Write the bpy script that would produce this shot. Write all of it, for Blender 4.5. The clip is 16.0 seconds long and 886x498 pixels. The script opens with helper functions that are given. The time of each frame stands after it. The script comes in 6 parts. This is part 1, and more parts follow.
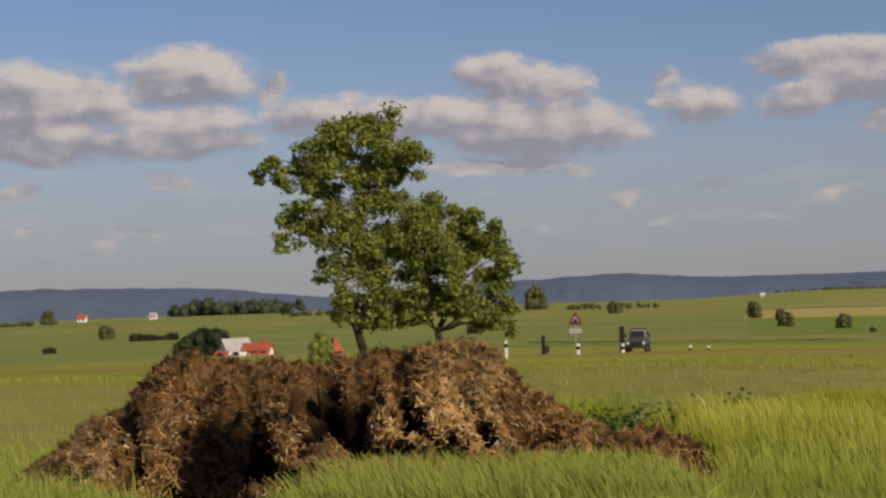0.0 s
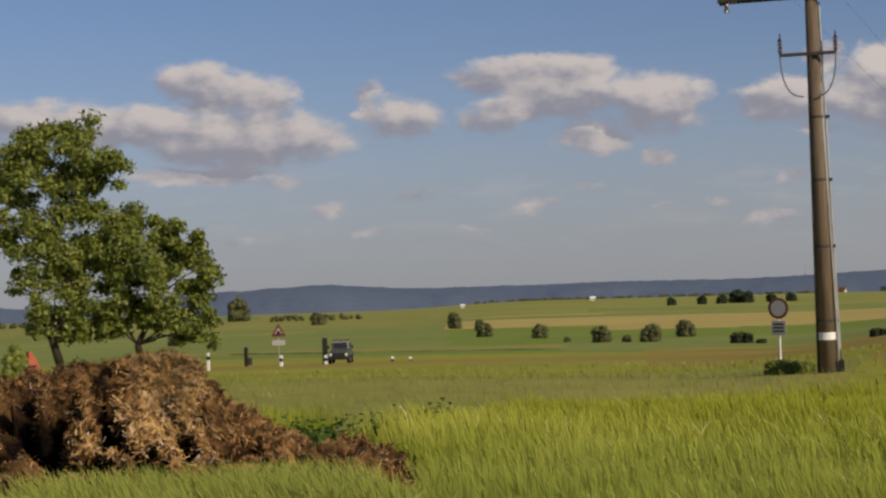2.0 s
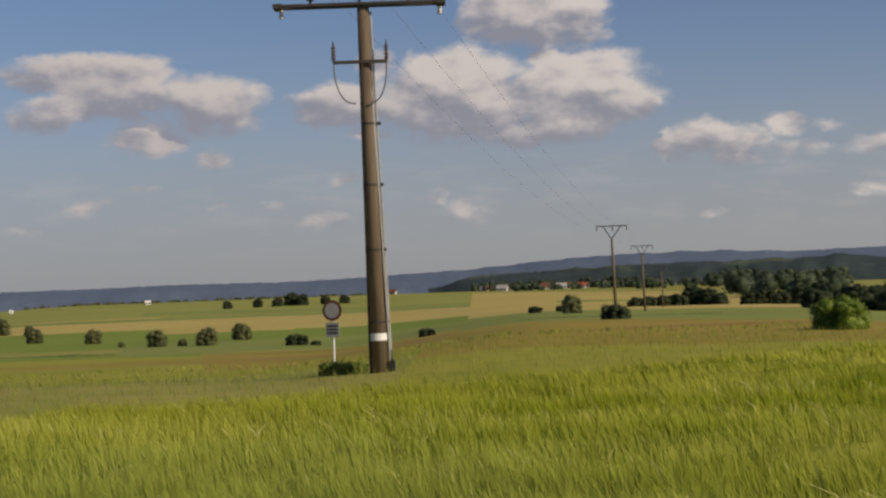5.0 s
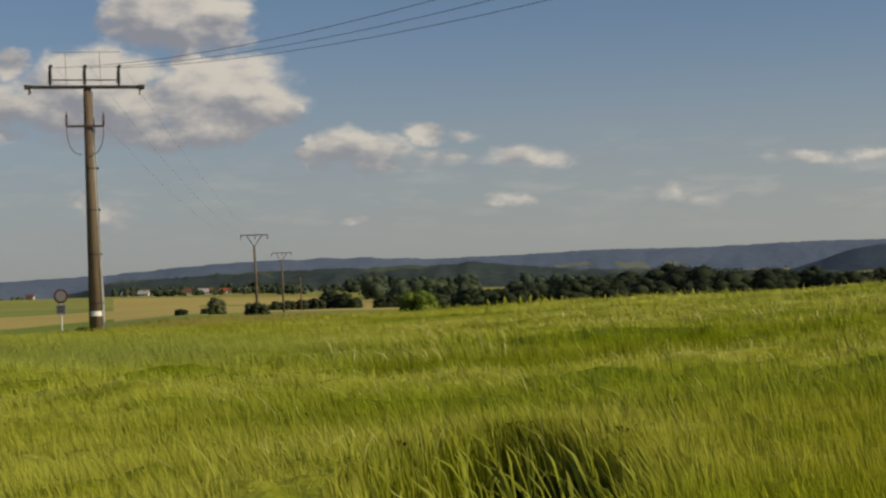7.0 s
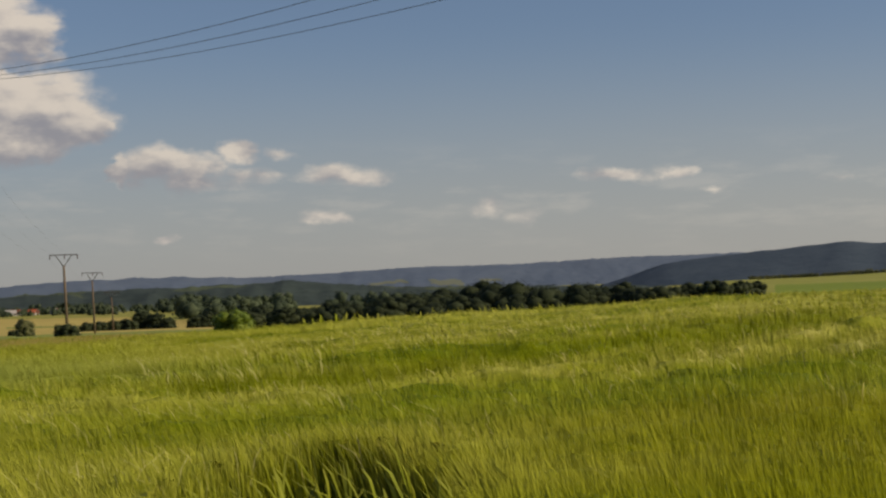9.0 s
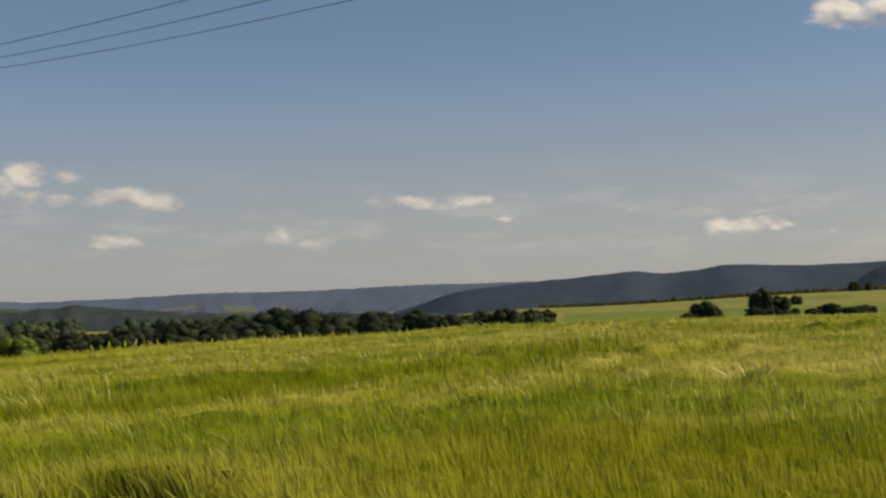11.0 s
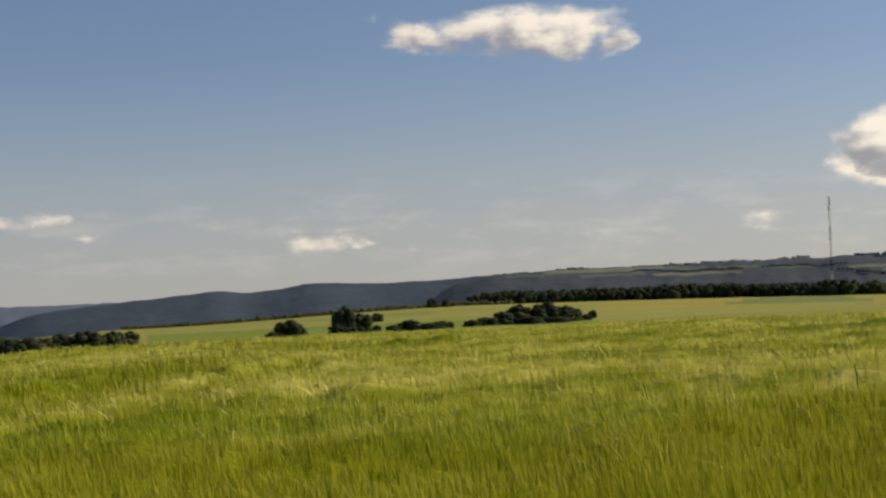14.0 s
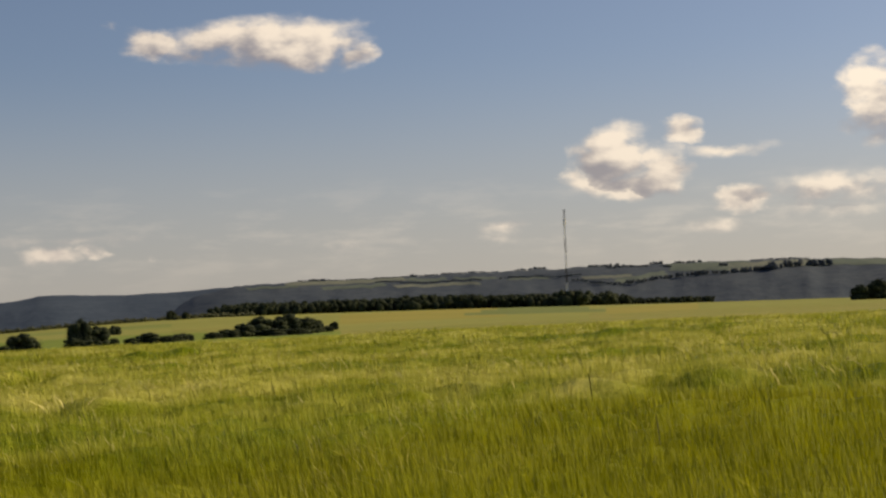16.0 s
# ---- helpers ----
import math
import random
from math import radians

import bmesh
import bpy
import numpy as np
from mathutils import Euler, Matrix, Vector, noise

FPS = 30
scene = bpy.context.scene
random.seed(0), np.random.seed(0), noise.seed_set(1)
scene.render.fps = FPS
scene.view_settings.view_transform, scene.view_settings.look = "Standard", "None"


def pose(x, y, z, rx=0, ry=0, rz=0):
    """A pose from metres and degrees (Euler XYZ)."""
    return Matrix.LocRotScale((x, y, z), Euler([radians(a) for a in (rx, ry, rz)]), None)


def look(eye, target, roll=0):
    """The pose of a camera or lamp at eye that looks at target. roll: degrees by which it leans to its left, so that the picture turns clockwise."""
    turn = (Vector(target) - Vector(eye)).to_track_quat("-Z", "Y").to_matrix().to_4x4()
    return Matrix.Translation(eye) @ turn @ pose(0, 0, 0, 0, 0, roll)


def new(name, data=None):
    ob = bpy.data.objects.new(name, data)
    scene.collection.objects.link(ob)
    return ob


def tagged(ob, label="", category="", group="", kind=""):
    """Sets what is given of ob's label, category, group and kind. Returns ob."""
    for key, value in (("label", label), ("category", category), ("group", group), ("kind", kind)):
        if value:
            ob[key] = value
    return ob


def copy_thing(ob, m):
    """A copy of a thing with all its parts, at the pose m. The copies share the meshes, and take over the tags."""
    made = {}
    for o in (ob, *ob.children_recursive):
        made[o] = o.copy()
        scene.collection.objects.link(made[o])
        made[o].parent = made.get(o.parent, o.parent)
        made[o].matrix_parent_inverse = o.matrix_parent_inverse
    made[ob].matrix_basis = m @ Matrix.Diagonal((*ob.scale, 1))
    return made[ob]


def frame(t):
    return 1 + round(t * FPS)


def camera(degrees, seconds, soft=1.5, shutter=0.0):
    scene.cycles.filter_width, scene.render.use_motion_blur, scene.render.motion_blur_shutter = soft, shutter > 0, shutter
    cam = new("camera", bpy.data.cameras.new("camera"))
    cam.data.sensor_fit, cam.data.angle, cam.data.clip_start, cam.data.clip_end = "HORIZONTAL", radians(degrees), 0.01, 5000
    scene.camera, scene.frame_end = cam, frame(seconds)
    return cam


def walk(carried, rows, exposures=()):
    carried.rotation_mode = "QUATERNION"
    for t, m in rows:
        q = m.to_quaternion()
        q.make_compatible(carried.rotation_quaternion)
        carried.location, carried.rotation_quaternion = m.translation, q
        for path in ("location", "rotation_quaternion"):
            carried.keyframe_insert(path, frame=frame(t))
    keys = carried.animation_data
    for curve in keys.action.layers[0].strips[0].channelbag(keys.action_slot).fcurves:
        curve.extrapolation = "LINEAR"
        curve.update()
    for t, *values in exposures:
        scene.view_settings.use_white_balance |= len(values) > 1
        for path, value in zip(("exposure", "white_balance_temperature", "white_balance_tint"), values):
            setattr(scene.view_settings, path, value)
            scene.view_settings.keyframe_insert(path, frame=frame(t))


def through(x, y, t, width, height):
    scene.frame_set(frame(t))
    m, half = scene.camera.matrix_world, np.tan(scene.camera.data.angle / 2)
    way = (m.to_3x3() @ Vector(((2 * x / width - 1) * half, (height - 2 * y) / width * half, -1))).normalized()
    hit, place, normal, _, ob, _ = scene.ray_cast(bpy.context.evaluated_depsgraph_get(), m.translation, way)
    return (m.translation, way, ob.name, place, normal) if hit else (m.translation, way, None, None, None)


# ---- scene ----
EYE = 2.0            # eye level; the ground is at 0 under the farther stand


def stand(t, x, y, pan, tilt, roll):
    """A row of the walk: seconds, metres to the right and forward, degrees to the right of straight ahead, up, roll."""
    a, e = radians(pan), radians(tilt)
    eye = Vector((x, y, EYE))
    way = Vector((math.sin(a) * math.cos(e), math.cos(a) * math.cos(e), math.sin(e)))
    return t, look(eye, eye + way * 50, roll)


NEAR_X, NEAR, NEAR_TURN = 2.25, 22.1, 3.23       # the nearer stand, and how far left of straight ahead its pole lies; the farther stand is at 0, 0
cam = camera(31.28, 16.0, soft=2.45)
walk(cam, [
    *(stand(t, NEAR_X, NEAR, pan, tilt, roll) for t, pan, tilt, roll in (
        (0.0, -27.191, 0.480, -1.91), (0.5, -24.675, 0.025, -1.83), (1.0, -21.908, 0.319, -1.93), (1.5, -19.123, 0.614, -1.69),
        (2.0, -16.476, 0.557, -1.79), (2.5, -13.884, 0.453, -1.93), (3.0, -11.387, 0.328, -2.04), (3.2, -10.422, 0.274, -2.11),
        (5.3, 1.303, 0.244, -2.05), (5.5, 2.577, 0.484, -2.14))),
    stand(6.0, 1.78, 17.5, 6.380, 0.653, -1.968), stand(6.5, 0.77, 7.6, 9.378, 0.165, -1.736),
    *(stand(t, 0, 0, pan, tilt, roll) for t, pan, tilt, roll in (
        (7.0, 12.413, 0.012, -1.477), (7.5, 15.213, 0.297, -1.44), (8.0, 17.154, 0.355, -1.61),
        (8.2, 17.720, 0.370, -1.65), (10.3, 22.630, 0.913, -1.79), (10.5, 23.754, 0.997, -1.64),
        (11.0, 26.588, 1.241, -1.39), (11.5, 29.329, 1.463, -1.05), (12.0, 31.893, 1.591, -1.16),
        (12.5, 34.275, 1.616, -1.36), (13.0, 36.634, 1.569, -1.66), (13.5, 39.043, 1.518, -1.86),
        (14.0, 41.579, 1.487, -2.15), (14.5, 44.222, 1.485, -2.35), (15.0, 46.580, 1.488, -2.45),
        (15.5, 48.402, 1.528, -2.40), (16.0, 50.920, 1.545, -2.31)))],
    exposures=((0.0, -0.1, 6600, 13), (1.0, -0.12, 6500, 13), (3.2, -0.12, 6450, 13.5), (5.5, -0.12, 6550, 11), (7.0, -0.12, 6700, 5.5), (8.2, -0.1, 6850, 8), (10.3, 0.02, 7000, 9.5), (12.0, 0.1, 6800, 9), (13.5, 0.18, 6850, 9.5), (14.1, 0.13, 6900, 9.5), (14.5, 0.05, 7100, 12), (15.0, 0.04, 7300, 12.5), (16.0, 0.05, 7400, 12.5)))

# ---- sky, sun, clouds ----
SUN_AZ, SUN_EL = 118.0, 30.0       # degrees to the right of the pole's direction, and up
sun_way = Vector((math.sin(radians(SUN_AZ)) * math.cos(radians(SUN_EL)), math.cos(radians(SUN_AZ)) * math.cos(radians(SUN_EL)), math.sin(radians(SUN_EL))))
sun = new("sun", bpy.data.lights.new("sun", "SUN"))
sun.data.energy, sun.data.angle, sun.data.color = 4.6, radians(0.55), (1.0, 0.84, 0.60)
sun.matrix_world = look(sun_way * 200, (0, 0, 0))

# clouds: degrees right of the pole, degrees up, half width, half height, density
CLOUDS_WEST = [
    (-41.53, 5.8, 2.86, 1.23, 1), (-36.2, 6.83, 1.84, 0.92, 1), (-36.06, 4.93, 1.94, 0.72, 1), (-40.22, 4.46, 3.07, 0.53, 0.75), (-41.89, 6.59, 2.25, 0.51, 0.9), (-33.21, 6.14, 0.57, 0.78, 0.7), (-30.59, 5.4, 2.25, 0.61, 0.85), (-27.32, 5.16, 2.25, 0.61, 0.9), (-24.82, 6.53, 1.43, 0.7, 0.95), (-23.09, 6.16, 1.13, 0.61, 0.95), (-23.45, 4.7, 2.86, 0.82, 1), (-24.92, 3.45, 2.25, 0.33, 0.6), (-18.96, 5.78, 0.51, 0.65, 0.75), (-17.87, 5.32, 1.23, 0.65, 0.9), (-14.61, 5.3, 0.92, 0.49, 0.8), (-12.82, 6.73, 2.25, 0.53, 0.95), (-11.8, 5.78, 1.84, 0.65, 0.85)]
CLOUDS_WISPS = [
    (-36.92, 3.24, 0.78, 0.33, 0.6), (-42.2, 2.86, 0.86, 0.29, 0.6), (-38.16, 1.42, 0.98, 0.27, 0.6), (-42.05, 1.47, 0.82, 0.18, 0.4), (-39.26, 0.89, 0.65, 0.27, 0.42), (-41.69, 0.47, 1.23, 0.25, 0.38), (-20.69, 2.11, 0.65, 0.27, 0.5), (-17.47, 2.49, 0.86, 0.33, 0.6), (-19.01, 1.3, 0.65, 0.23, 0.45), (-13.18, 1.91, 0.65, 0.29, 0.42), (-23.98, 1.05, 0.65, 0.18, 0.4), (-22.48, 3.2, 1.23, 0.25, 0.45)]
CLOUDS_MEADOW = [
    (-11.63, 5.9, 1.84, 0.49, 0.75), (-10.97, 4.4, 1.13, 0.45, 0.85), (-13.09, 2.04, 0.86, 0.27, 0.42), (-15.27, 1.17, 0.65, 0.2, 0.42), (-3.95, 2.89, 0.53, 0.27, 0.55), (-6.58, 1.95, 0.53, 0.18, 0.4), (-11.23, 2.63, 0.57, 0.12, 0.45), (-4.7, 1.27, 0.86, 0.27, 0.5), (0.5, 1.47, 0.94, 0.53, 0.45), (-18.84, 1.35, 0.65, 0.25, 0.42)]
CLOUDS_POLE = [
    (-2.67, 6.76, 0.56, 0.42, 1), (-3.82, 5.41, 1.67, 0.6, 0.9), (-0.88, 6.73, 0.74, 0.46, 1), (0.38, 5.58, 2.38, 1.32, 1), (3.19, 6.92, 0.74, 0.35, 1), (4.54, 5.64, 2.2, 1.14, 1), (6.53, 5.14, 0.74, 0.56, 1), (2.76, 4.34, 1.5, 0.49, 0.75), (-2.92, 4.45, 0.74, 0.26, 0.55), (-8.8, 5.55, 1.58, 0.84, 0.85), (-8.53, 3.67, 0.74, 0.33, 0.75), (-8.34, 2.05, 0.49, 0.14, 0.4)]
CLOUDS_EAST = [
    (7.62, 3.66, 0.33, 0.49, 0.9), (8.74, 3.7, 1.02, 0.61, 0.9), (10.07, 3.52, 1.13, 0.57, 0.9), (11.82, 4.13, 0.61, 0.39, 0.85), (13.25, 4.08, 0.57, 0.23, 0.55), (12.0, 3.21, 1.02, 0.29, 0.5), (15.58, 3.22, 1.33, 0.31, 0.85), (25.67, 2.86, 1.27, 0.27, 0.9), (27.41, 2.97, 0.61, 0.2, 0.75), (20.91, 2.04, 0.53, 0.31, 0.55), (22.1, 1.6, 0.86, 0.37, 0.42), (15.34, 1.76, 0.74, 0.2, 0.75), (9.19, 1.1, 0.45, 0.14, 0.5), (-0.69, 2.02, 0.53, 0.23, 0.5), (2.82, 8.59, 1.74, 1.13, 1), (4.71, 8.32, 0.92, 0.86, 0.95), (0.93, 8.19, 0.61, 0.61, 0.5)]
CLOUDS_FAR = [
    (15.43, 3.28, 1.35, 0.31, 0.75), (14.83, 1.8, 0.86, 0.23, 0.7), (20.92, 1.92, 0.65, 0.33, 0.55), (22.32, 1.56, 0.65, 0.31, 0.42), (25.8, 2.91, 1.19, 0.23, 0.95), (27.33, 2.95, 0.45, 0.2, 0.8), (28.96, 2.35, 0.53, 0.12, 0.45), (37.09, 1.86, 0.82, 0.31, 0.9), (38.23, 1.87, 0.37, 0.27, 0.75), (37.8, 2.32, 2.66, 0.2, 0.38), (33.15, 2.57, 0.53, 0.1, 0.45), (39.37, 9.78, 0.25, 0.16, 0.4), (40.67, 1.55, 0.2, 0.16, 0.4)]
CLOUDS_BANK = [
    (44.66, 9.18, 2.46, 0.74, 1), (46.2, 9.11, 1.74, 0.7, 1), (40.76, 9.08, 0.98, 0.45, 0.85), (47.89, 8.71, 0.7, 0.49, 0.85), (42.79, 8.69, 1.64, 0.33, 0.75), (37.23, 1.92, 0.55, 0.27, 0.9), (38.28, 1.82, 0.41, 0.18, 0.7), (47.43, 1.86, 0.74, 0.29, 0.65), (53.42, 2.32, 0.53, 0.18, 0.5), (52.9, 1.88, 0.65, 0.14, 0.45)]
CLOUDS_RIM = [
    (57.4, 4.75, 1.02, 0.86, 1), (56.57, 4.18, 0.74, 0.82, 0.95), (57.75, 3.52, 1.06, 0.41, 0.85), (58.93, 4.07, 0.82, 0.74, 0.95), (59.71, 5.4, 0.7, 0.41, 0.9), (61.41, 4.66, 1.64, 0.23, 0.65), (61.61, 2.86, 0.74, 0.43, 0.9), (60.78, 1.99, 1.06, 0.29, 0.65), (53.01, 2.2, 0.74, 0.29, 0.6), (65.2, 3.23, 2.46, 0.49, 0.55), (66.47, 6.17, 0.9, 1.23, 1), (64.72, 2.4, 1.64, 0.31, 0.55)]


def build_world():
    world = bpy.data.worlds.new("sky")
    scene.world, world.use_nodes = world, True
    tree = world.node_tree
    tree.nodes.clear()
    link = tree.links.new

    def node(kind, **at):
        n = tree.nodes.new(kind)
        for k, v in at.items():
            if k == "operation":
                n.operation = v
        return n

    def maths(op, a, b=None, c=None, clamp=False):
        n = node("ShaderNodeMath", operation=op)
        n.use_clamp = clamp
        for i, v in enumerate((a, b, c)):
            if v is None:
                continue
            if isinstance(v, (int, float)):
                n.inputs[i].default_value = v
            else:
                link(v, n.inputs[i])
        return n.outputs[0]

    def vmath(op, a, b=None):
        n = node("ShaderNodeVectorMath", operation=op)
        for i, v in enumerate((a, b)):
            if v is None:
                continue
            if isinstance(v, tuple):
                n.inputs[i].default_value = v
            else:
                link(v, n.inputs[i])
        return n.outputs["Value"] if op == "LENGTH" else n.outputs[0]

    def blend(f, a, b):
        n = node("ShaderNodeMix")
        n.data_type = "RGBA"
        for s, v in ((0, f), (6, a), (7, b)):
            if isinstance(v, (tuple, float)):
                n.inputs[s].default_value = v
            else:
                link(v, n.inputs[s])
        return n.outputs[2]

    where = node("ShaderNodeTexCoord").outputs["Generated"]
    cut = node("ShaderNodeSeparateXYZ")
    link(where, cut.inputs[0])
    x, y, z = cut.outputs
    # the sky's own light; below the skyline it goes on as at the skyline
    lifted = node("ShaderNodeCombineXYZ")
    link(x, lifted.inputs[0]), link(y, lifted.inputs[1])
    link(maths("MAXIMUM", maths("ADD", z, 0.03), 0.02), lifted.inputs[2])
    sky = node("ShaderNodeTexSky")
    sky.sky_type, sky.sun_disc = "NISHITA", False
    sky.sun_elevation, sky.sun_rotation = radians(SUN_EL), radians(SUN_AZ)
    sky.air_density, sky.dust_density, sky.ozone_density, sky.altitude = 1.0, 1.6, 1.5, 450
    link(lifted.outputs[0], sky.inputs[0])
    az = maths("MULTIPLY", maths("ARCTAN2", x, y), 180 / math.pi)
    el = maths("MULTIPLY", maths("ARCSINE", z), 180 / math.pi)
    flat = node("ShaderNodeCombineXYZ")
    link(az, flat.inputs[0]), link(maths("MULTIPLY", el, 1.7), flat.inputs[1])
    flat = flat.outputs[0]

    def billow(scale, detail, rough, shift=None):
        n = node("ShaderNodeTexNoise")
        link(vmath("ADD", flat, shift) if shift else flat, n.inputs["Vector"])
        n.inputs["Scale"].default_value, n.inputs["Detail"].default_value, n.inputs["Roughness"].default_value = scale, detail, rough
        return n
    wisp = billow(0.55, 5, 0.6)
    puff = billow(0.62, 5, 0.5)
    # the outlines are pushed about by the billows
    push = vmath("MULTIPLY", vmath("SUBTRACT", wisp.outputs["Color"], (.5, .5, .5)), (2.2, 1.0, 0))
    at = node("ShaderNodeCombineXYZ")
    link(az, at.inputs[0]), link(el, at.inputs[1])
    at = vmath("ADD", at.outputs[0], push)
    best, weight, lean = None, None, None
    for a, e, w, h, dense in CLOUDS_WEST + CLOUDS_WISPS + CLOUDS_MEADOW + CLOUDS_POLE + CLOUDS_EAST + CLOUDS_FAR + CLOUDS_BANK + CLOUDS_RIM:
        move = node("ShaderNodeVectorMath", operation="MULTIPLY_ADD")
        link(at, move.inputs[0])
        move.inputs[1].default_value, move.inputs[2].default_value = (0.62 / w, 0.62 / h, 0), (-0.62 * a / w, -0.62 * e / h, 0)
        rel = move.outputs[0]
        dense = dense * (1.3 if w > 1.4 and a < 30 else .86 if a > 40 else 1.0) * (.66 if h < .4 and a > 12 else 1.0)
        q = maths("MULTIPLY_ADD", vmath("LENGTH", rel), -dense, dense)
        best = q if best is None else maths("MAXIMUM", best, q)
        if w > 0.8 and h > 0.45:
            q = maths("MAXIMUM", q, 0.0)
            up = node("ShaderNodeVectorMath", operation="DOT_PRODUCT")
            link(rel, up.inputs[0])
            up.inputs[1].default_value = (0.3, 1.0, 0)
            tilt = maths("MULTIPLY", q, up.outputs["Value"])
            weight = q if weight is None else maths("ADD", weight, q)
            lean = tilt if lean is None else maths("ADD", lean, tilt)
    best = maths("MAXIMUM", best, 0.0)
    lump = maths("MULTIPLY", maths("SUBTRACT", puff.outputs["Fac"], 0.5), 1.5)
    # the billows' own relief: one sample farther towards the light
    sunside = billow(0.62, 5, 0.5, (0.55, 0.7, 0))
    relief = maths("MULTIPLY", maths("SUBTRACT", puff.outputs["Fac"], sunside.outputs["Fac"]), 1.5)
    body = maths("ADD", best, maths("MULTIPLY", lump, maths("MULTIPLY", best, 2.2, clamp=True)))
    ramp = node("ShaderNodeMapRange")
    ramp.interpolation_type = "SMOOTHSTEP"
    link(body, ramp.inputs[0])
    ramp.inputs[1].default_value, ramp.inputs[2].default_value = 0.04, 0.50
    cover = maths("MULTIPLY", ramp.outputs[0], 0.93)
    high = maths("DIVIDE", lean, maths("ADD", weight, 0.05))
    shade = node("ShaderNodeMapRange")
    shade.interpolation_type = "SMOOTHSTEP"
    sunward = node("ShaderNodeMapRange")
    link(az, sunward.inputs[0])
    sunward.inputs[1].default_value, sunward.inputs[2].default_value = -10.0, 70.0
    # towards the sun the clouds are bright through and through
    high = maths("ADD", high, maths("MULTIPLY", sunward.outputs[0], 0.28))
    link(maths("ADD", high, maths("ADD", maths("MULTIPLY", lump, 0.35), relief)), shade.inputs[0])
    shade.inputs[1].default_value, shade.inputs[2].default_value = -0.50, 0.58
    # haze near the skyline
    low = node("ShaderNodeMapRange")
    link(el, low.inputs[0])
    low.inputs[1].default_value, low.inputs[2].default_value, low.inputs[3].default_value, low.inputs[4].default_value = -1.0, 9.0, 1.0, 0.0
    low.interpolation_type = "SMOOTHSTEP"
    haze = blend(sunward.outputs[0], HAZE, HAZE_SUN)
    blue = node("ShaderNodeVectorMath", operation="SCALE")
    link(sky.outputs[0], blue.inputs[0])
    blue.inputs["Scale"].default_value = SKY
    clear = blend(maths("MULTIPLY", low.outputs[0], 0.72), vmath("MULTIPLY", blue.outputs[0], SKY_TINT), haze)
    cloud = blend(shade.outputs[0], CLOUD_DARK, blend(sunward.outputs[0], CLOUD_LIT, CLOUD_LIT_SUN))
    cloud = blend(maths("MULTIPLY", low.outputs[0], 0.32), cloud, haze)
    streak = node("ShaderNodeTexNoise")
    thin = node("ShaderNodeCombineXYZ")
    link(maths("MULTIPLY", az, 0.3), thin.inputs[0]), link(maths("MULTIPLY", el, 1.25), thin.inputs[1])
    link(thin.outputs[0], streak.inputs["Vector"])
    streak.inputs["Scale"].default_value, streak.inputs["Detail"].default_value, streak.inputs["Roughness"].default_value = 1.0, 5, 0.6
    band = node("ShaderNodeMapRange")
    band.interpolation_type = "SMOOTHSTEP"
    link(streak.outputs["Fac"], band.inputs[0])
    band.inputs[1].default_value, band.inputs[2].default_value = 0.46, 0.72
    window = maths("SUBTRACT", 1.0, maths("ABSOLUTE", maths("MULTIPLY", maths("SUBTRACT", el, 2.2), 0.42)), clamp=True)
    veil = maths("MULTIPLY", maths("MULTIPLY", band.outputs[0], window), 0.16)
    clear = blend(veil, clear, blend(sunward.outputs[0], CLOUD_LIT, CLOUD_LIT_SUN))
    out, back = node("ShaderNodeOutputWorld"), node("ShaderNodeBackground")
    link(blend(cover, clear, cloud), back.inputs[0])
    back.inputs[1].default_value = 1.0
    link(back.outputs[0], out.inputs[0])


SKY, SKY_TINT = 0.078, (0.89, 0.93, 1.075)
HAZE, HAZE_SUN = (0.33, 0.337, 0.36, 1), (0.46, 0.442, 0.425, 1)
CLOUD_DARK, CLOUD_LIT, CLOUD_LIT_SUN = (0.275, 0.275, 0.32, 1), (0.63, 0.565, 0.515, 1), (1.0, 0.92, 0.80, 1)
build_world()

# ---- materials ----


def material(name, rough=0.85, metal=0.0):
    mat = bpy.data.materials.new(name)
    mat.use_nodes = True
    bsdf = mat.node_tree.nodes["Principled BSDF"]
    bsdf.inputs["Roughness"].default_value, bsdf.inputs["Metallic"].default_value = rough, metal
    bsdf.inputs["Specular IOR Level"].default_value = 0.25 if rough < 0.8 else 0.06
    return mat, mat.node_tree, bsdf


def noise_of(tree, scale, detail=4, rough=0.55, space="Object", stretch=(1, 1, 1), turn=0):
    co = tree.nodes.new("ShaderNodeTexCoord")
    mp = tree.nodes.new("ShaderNodeMapping")
    mp.inputs["Scale"].default_value, mp.inputs["Rotation"].default_value = stretch, (0, 0, radians(turn))
    n = tree.nodes.new("ShaderNodeTexNoise")
    n.inputs["Scale"].default_value, n.inputs["Detail"].default_value, n.inputs["Roughness"].default_value = scale, detail, rough
    tree.links.new(co.outputs[space], mp.inputs[0])
    tree.links.new(mp.outputs[0], n.inputs["Vector"])
    return n.outputs["Fac"]


def ramp_of(tree, fac, stops):
    r = tree.nodes.new("ShaderNodeValToRGB")
    while len(r.color_ramp.elements) < len(stops):
        r.color_ramp.elements.new(0.5)
    for e, (p, c) in zip(r.color_ramp.elements, stops):
        e.position, e.color = p, (*c, 1)
    tree.links.new(fac, r.inputs[0])
    return r.outputs[0]


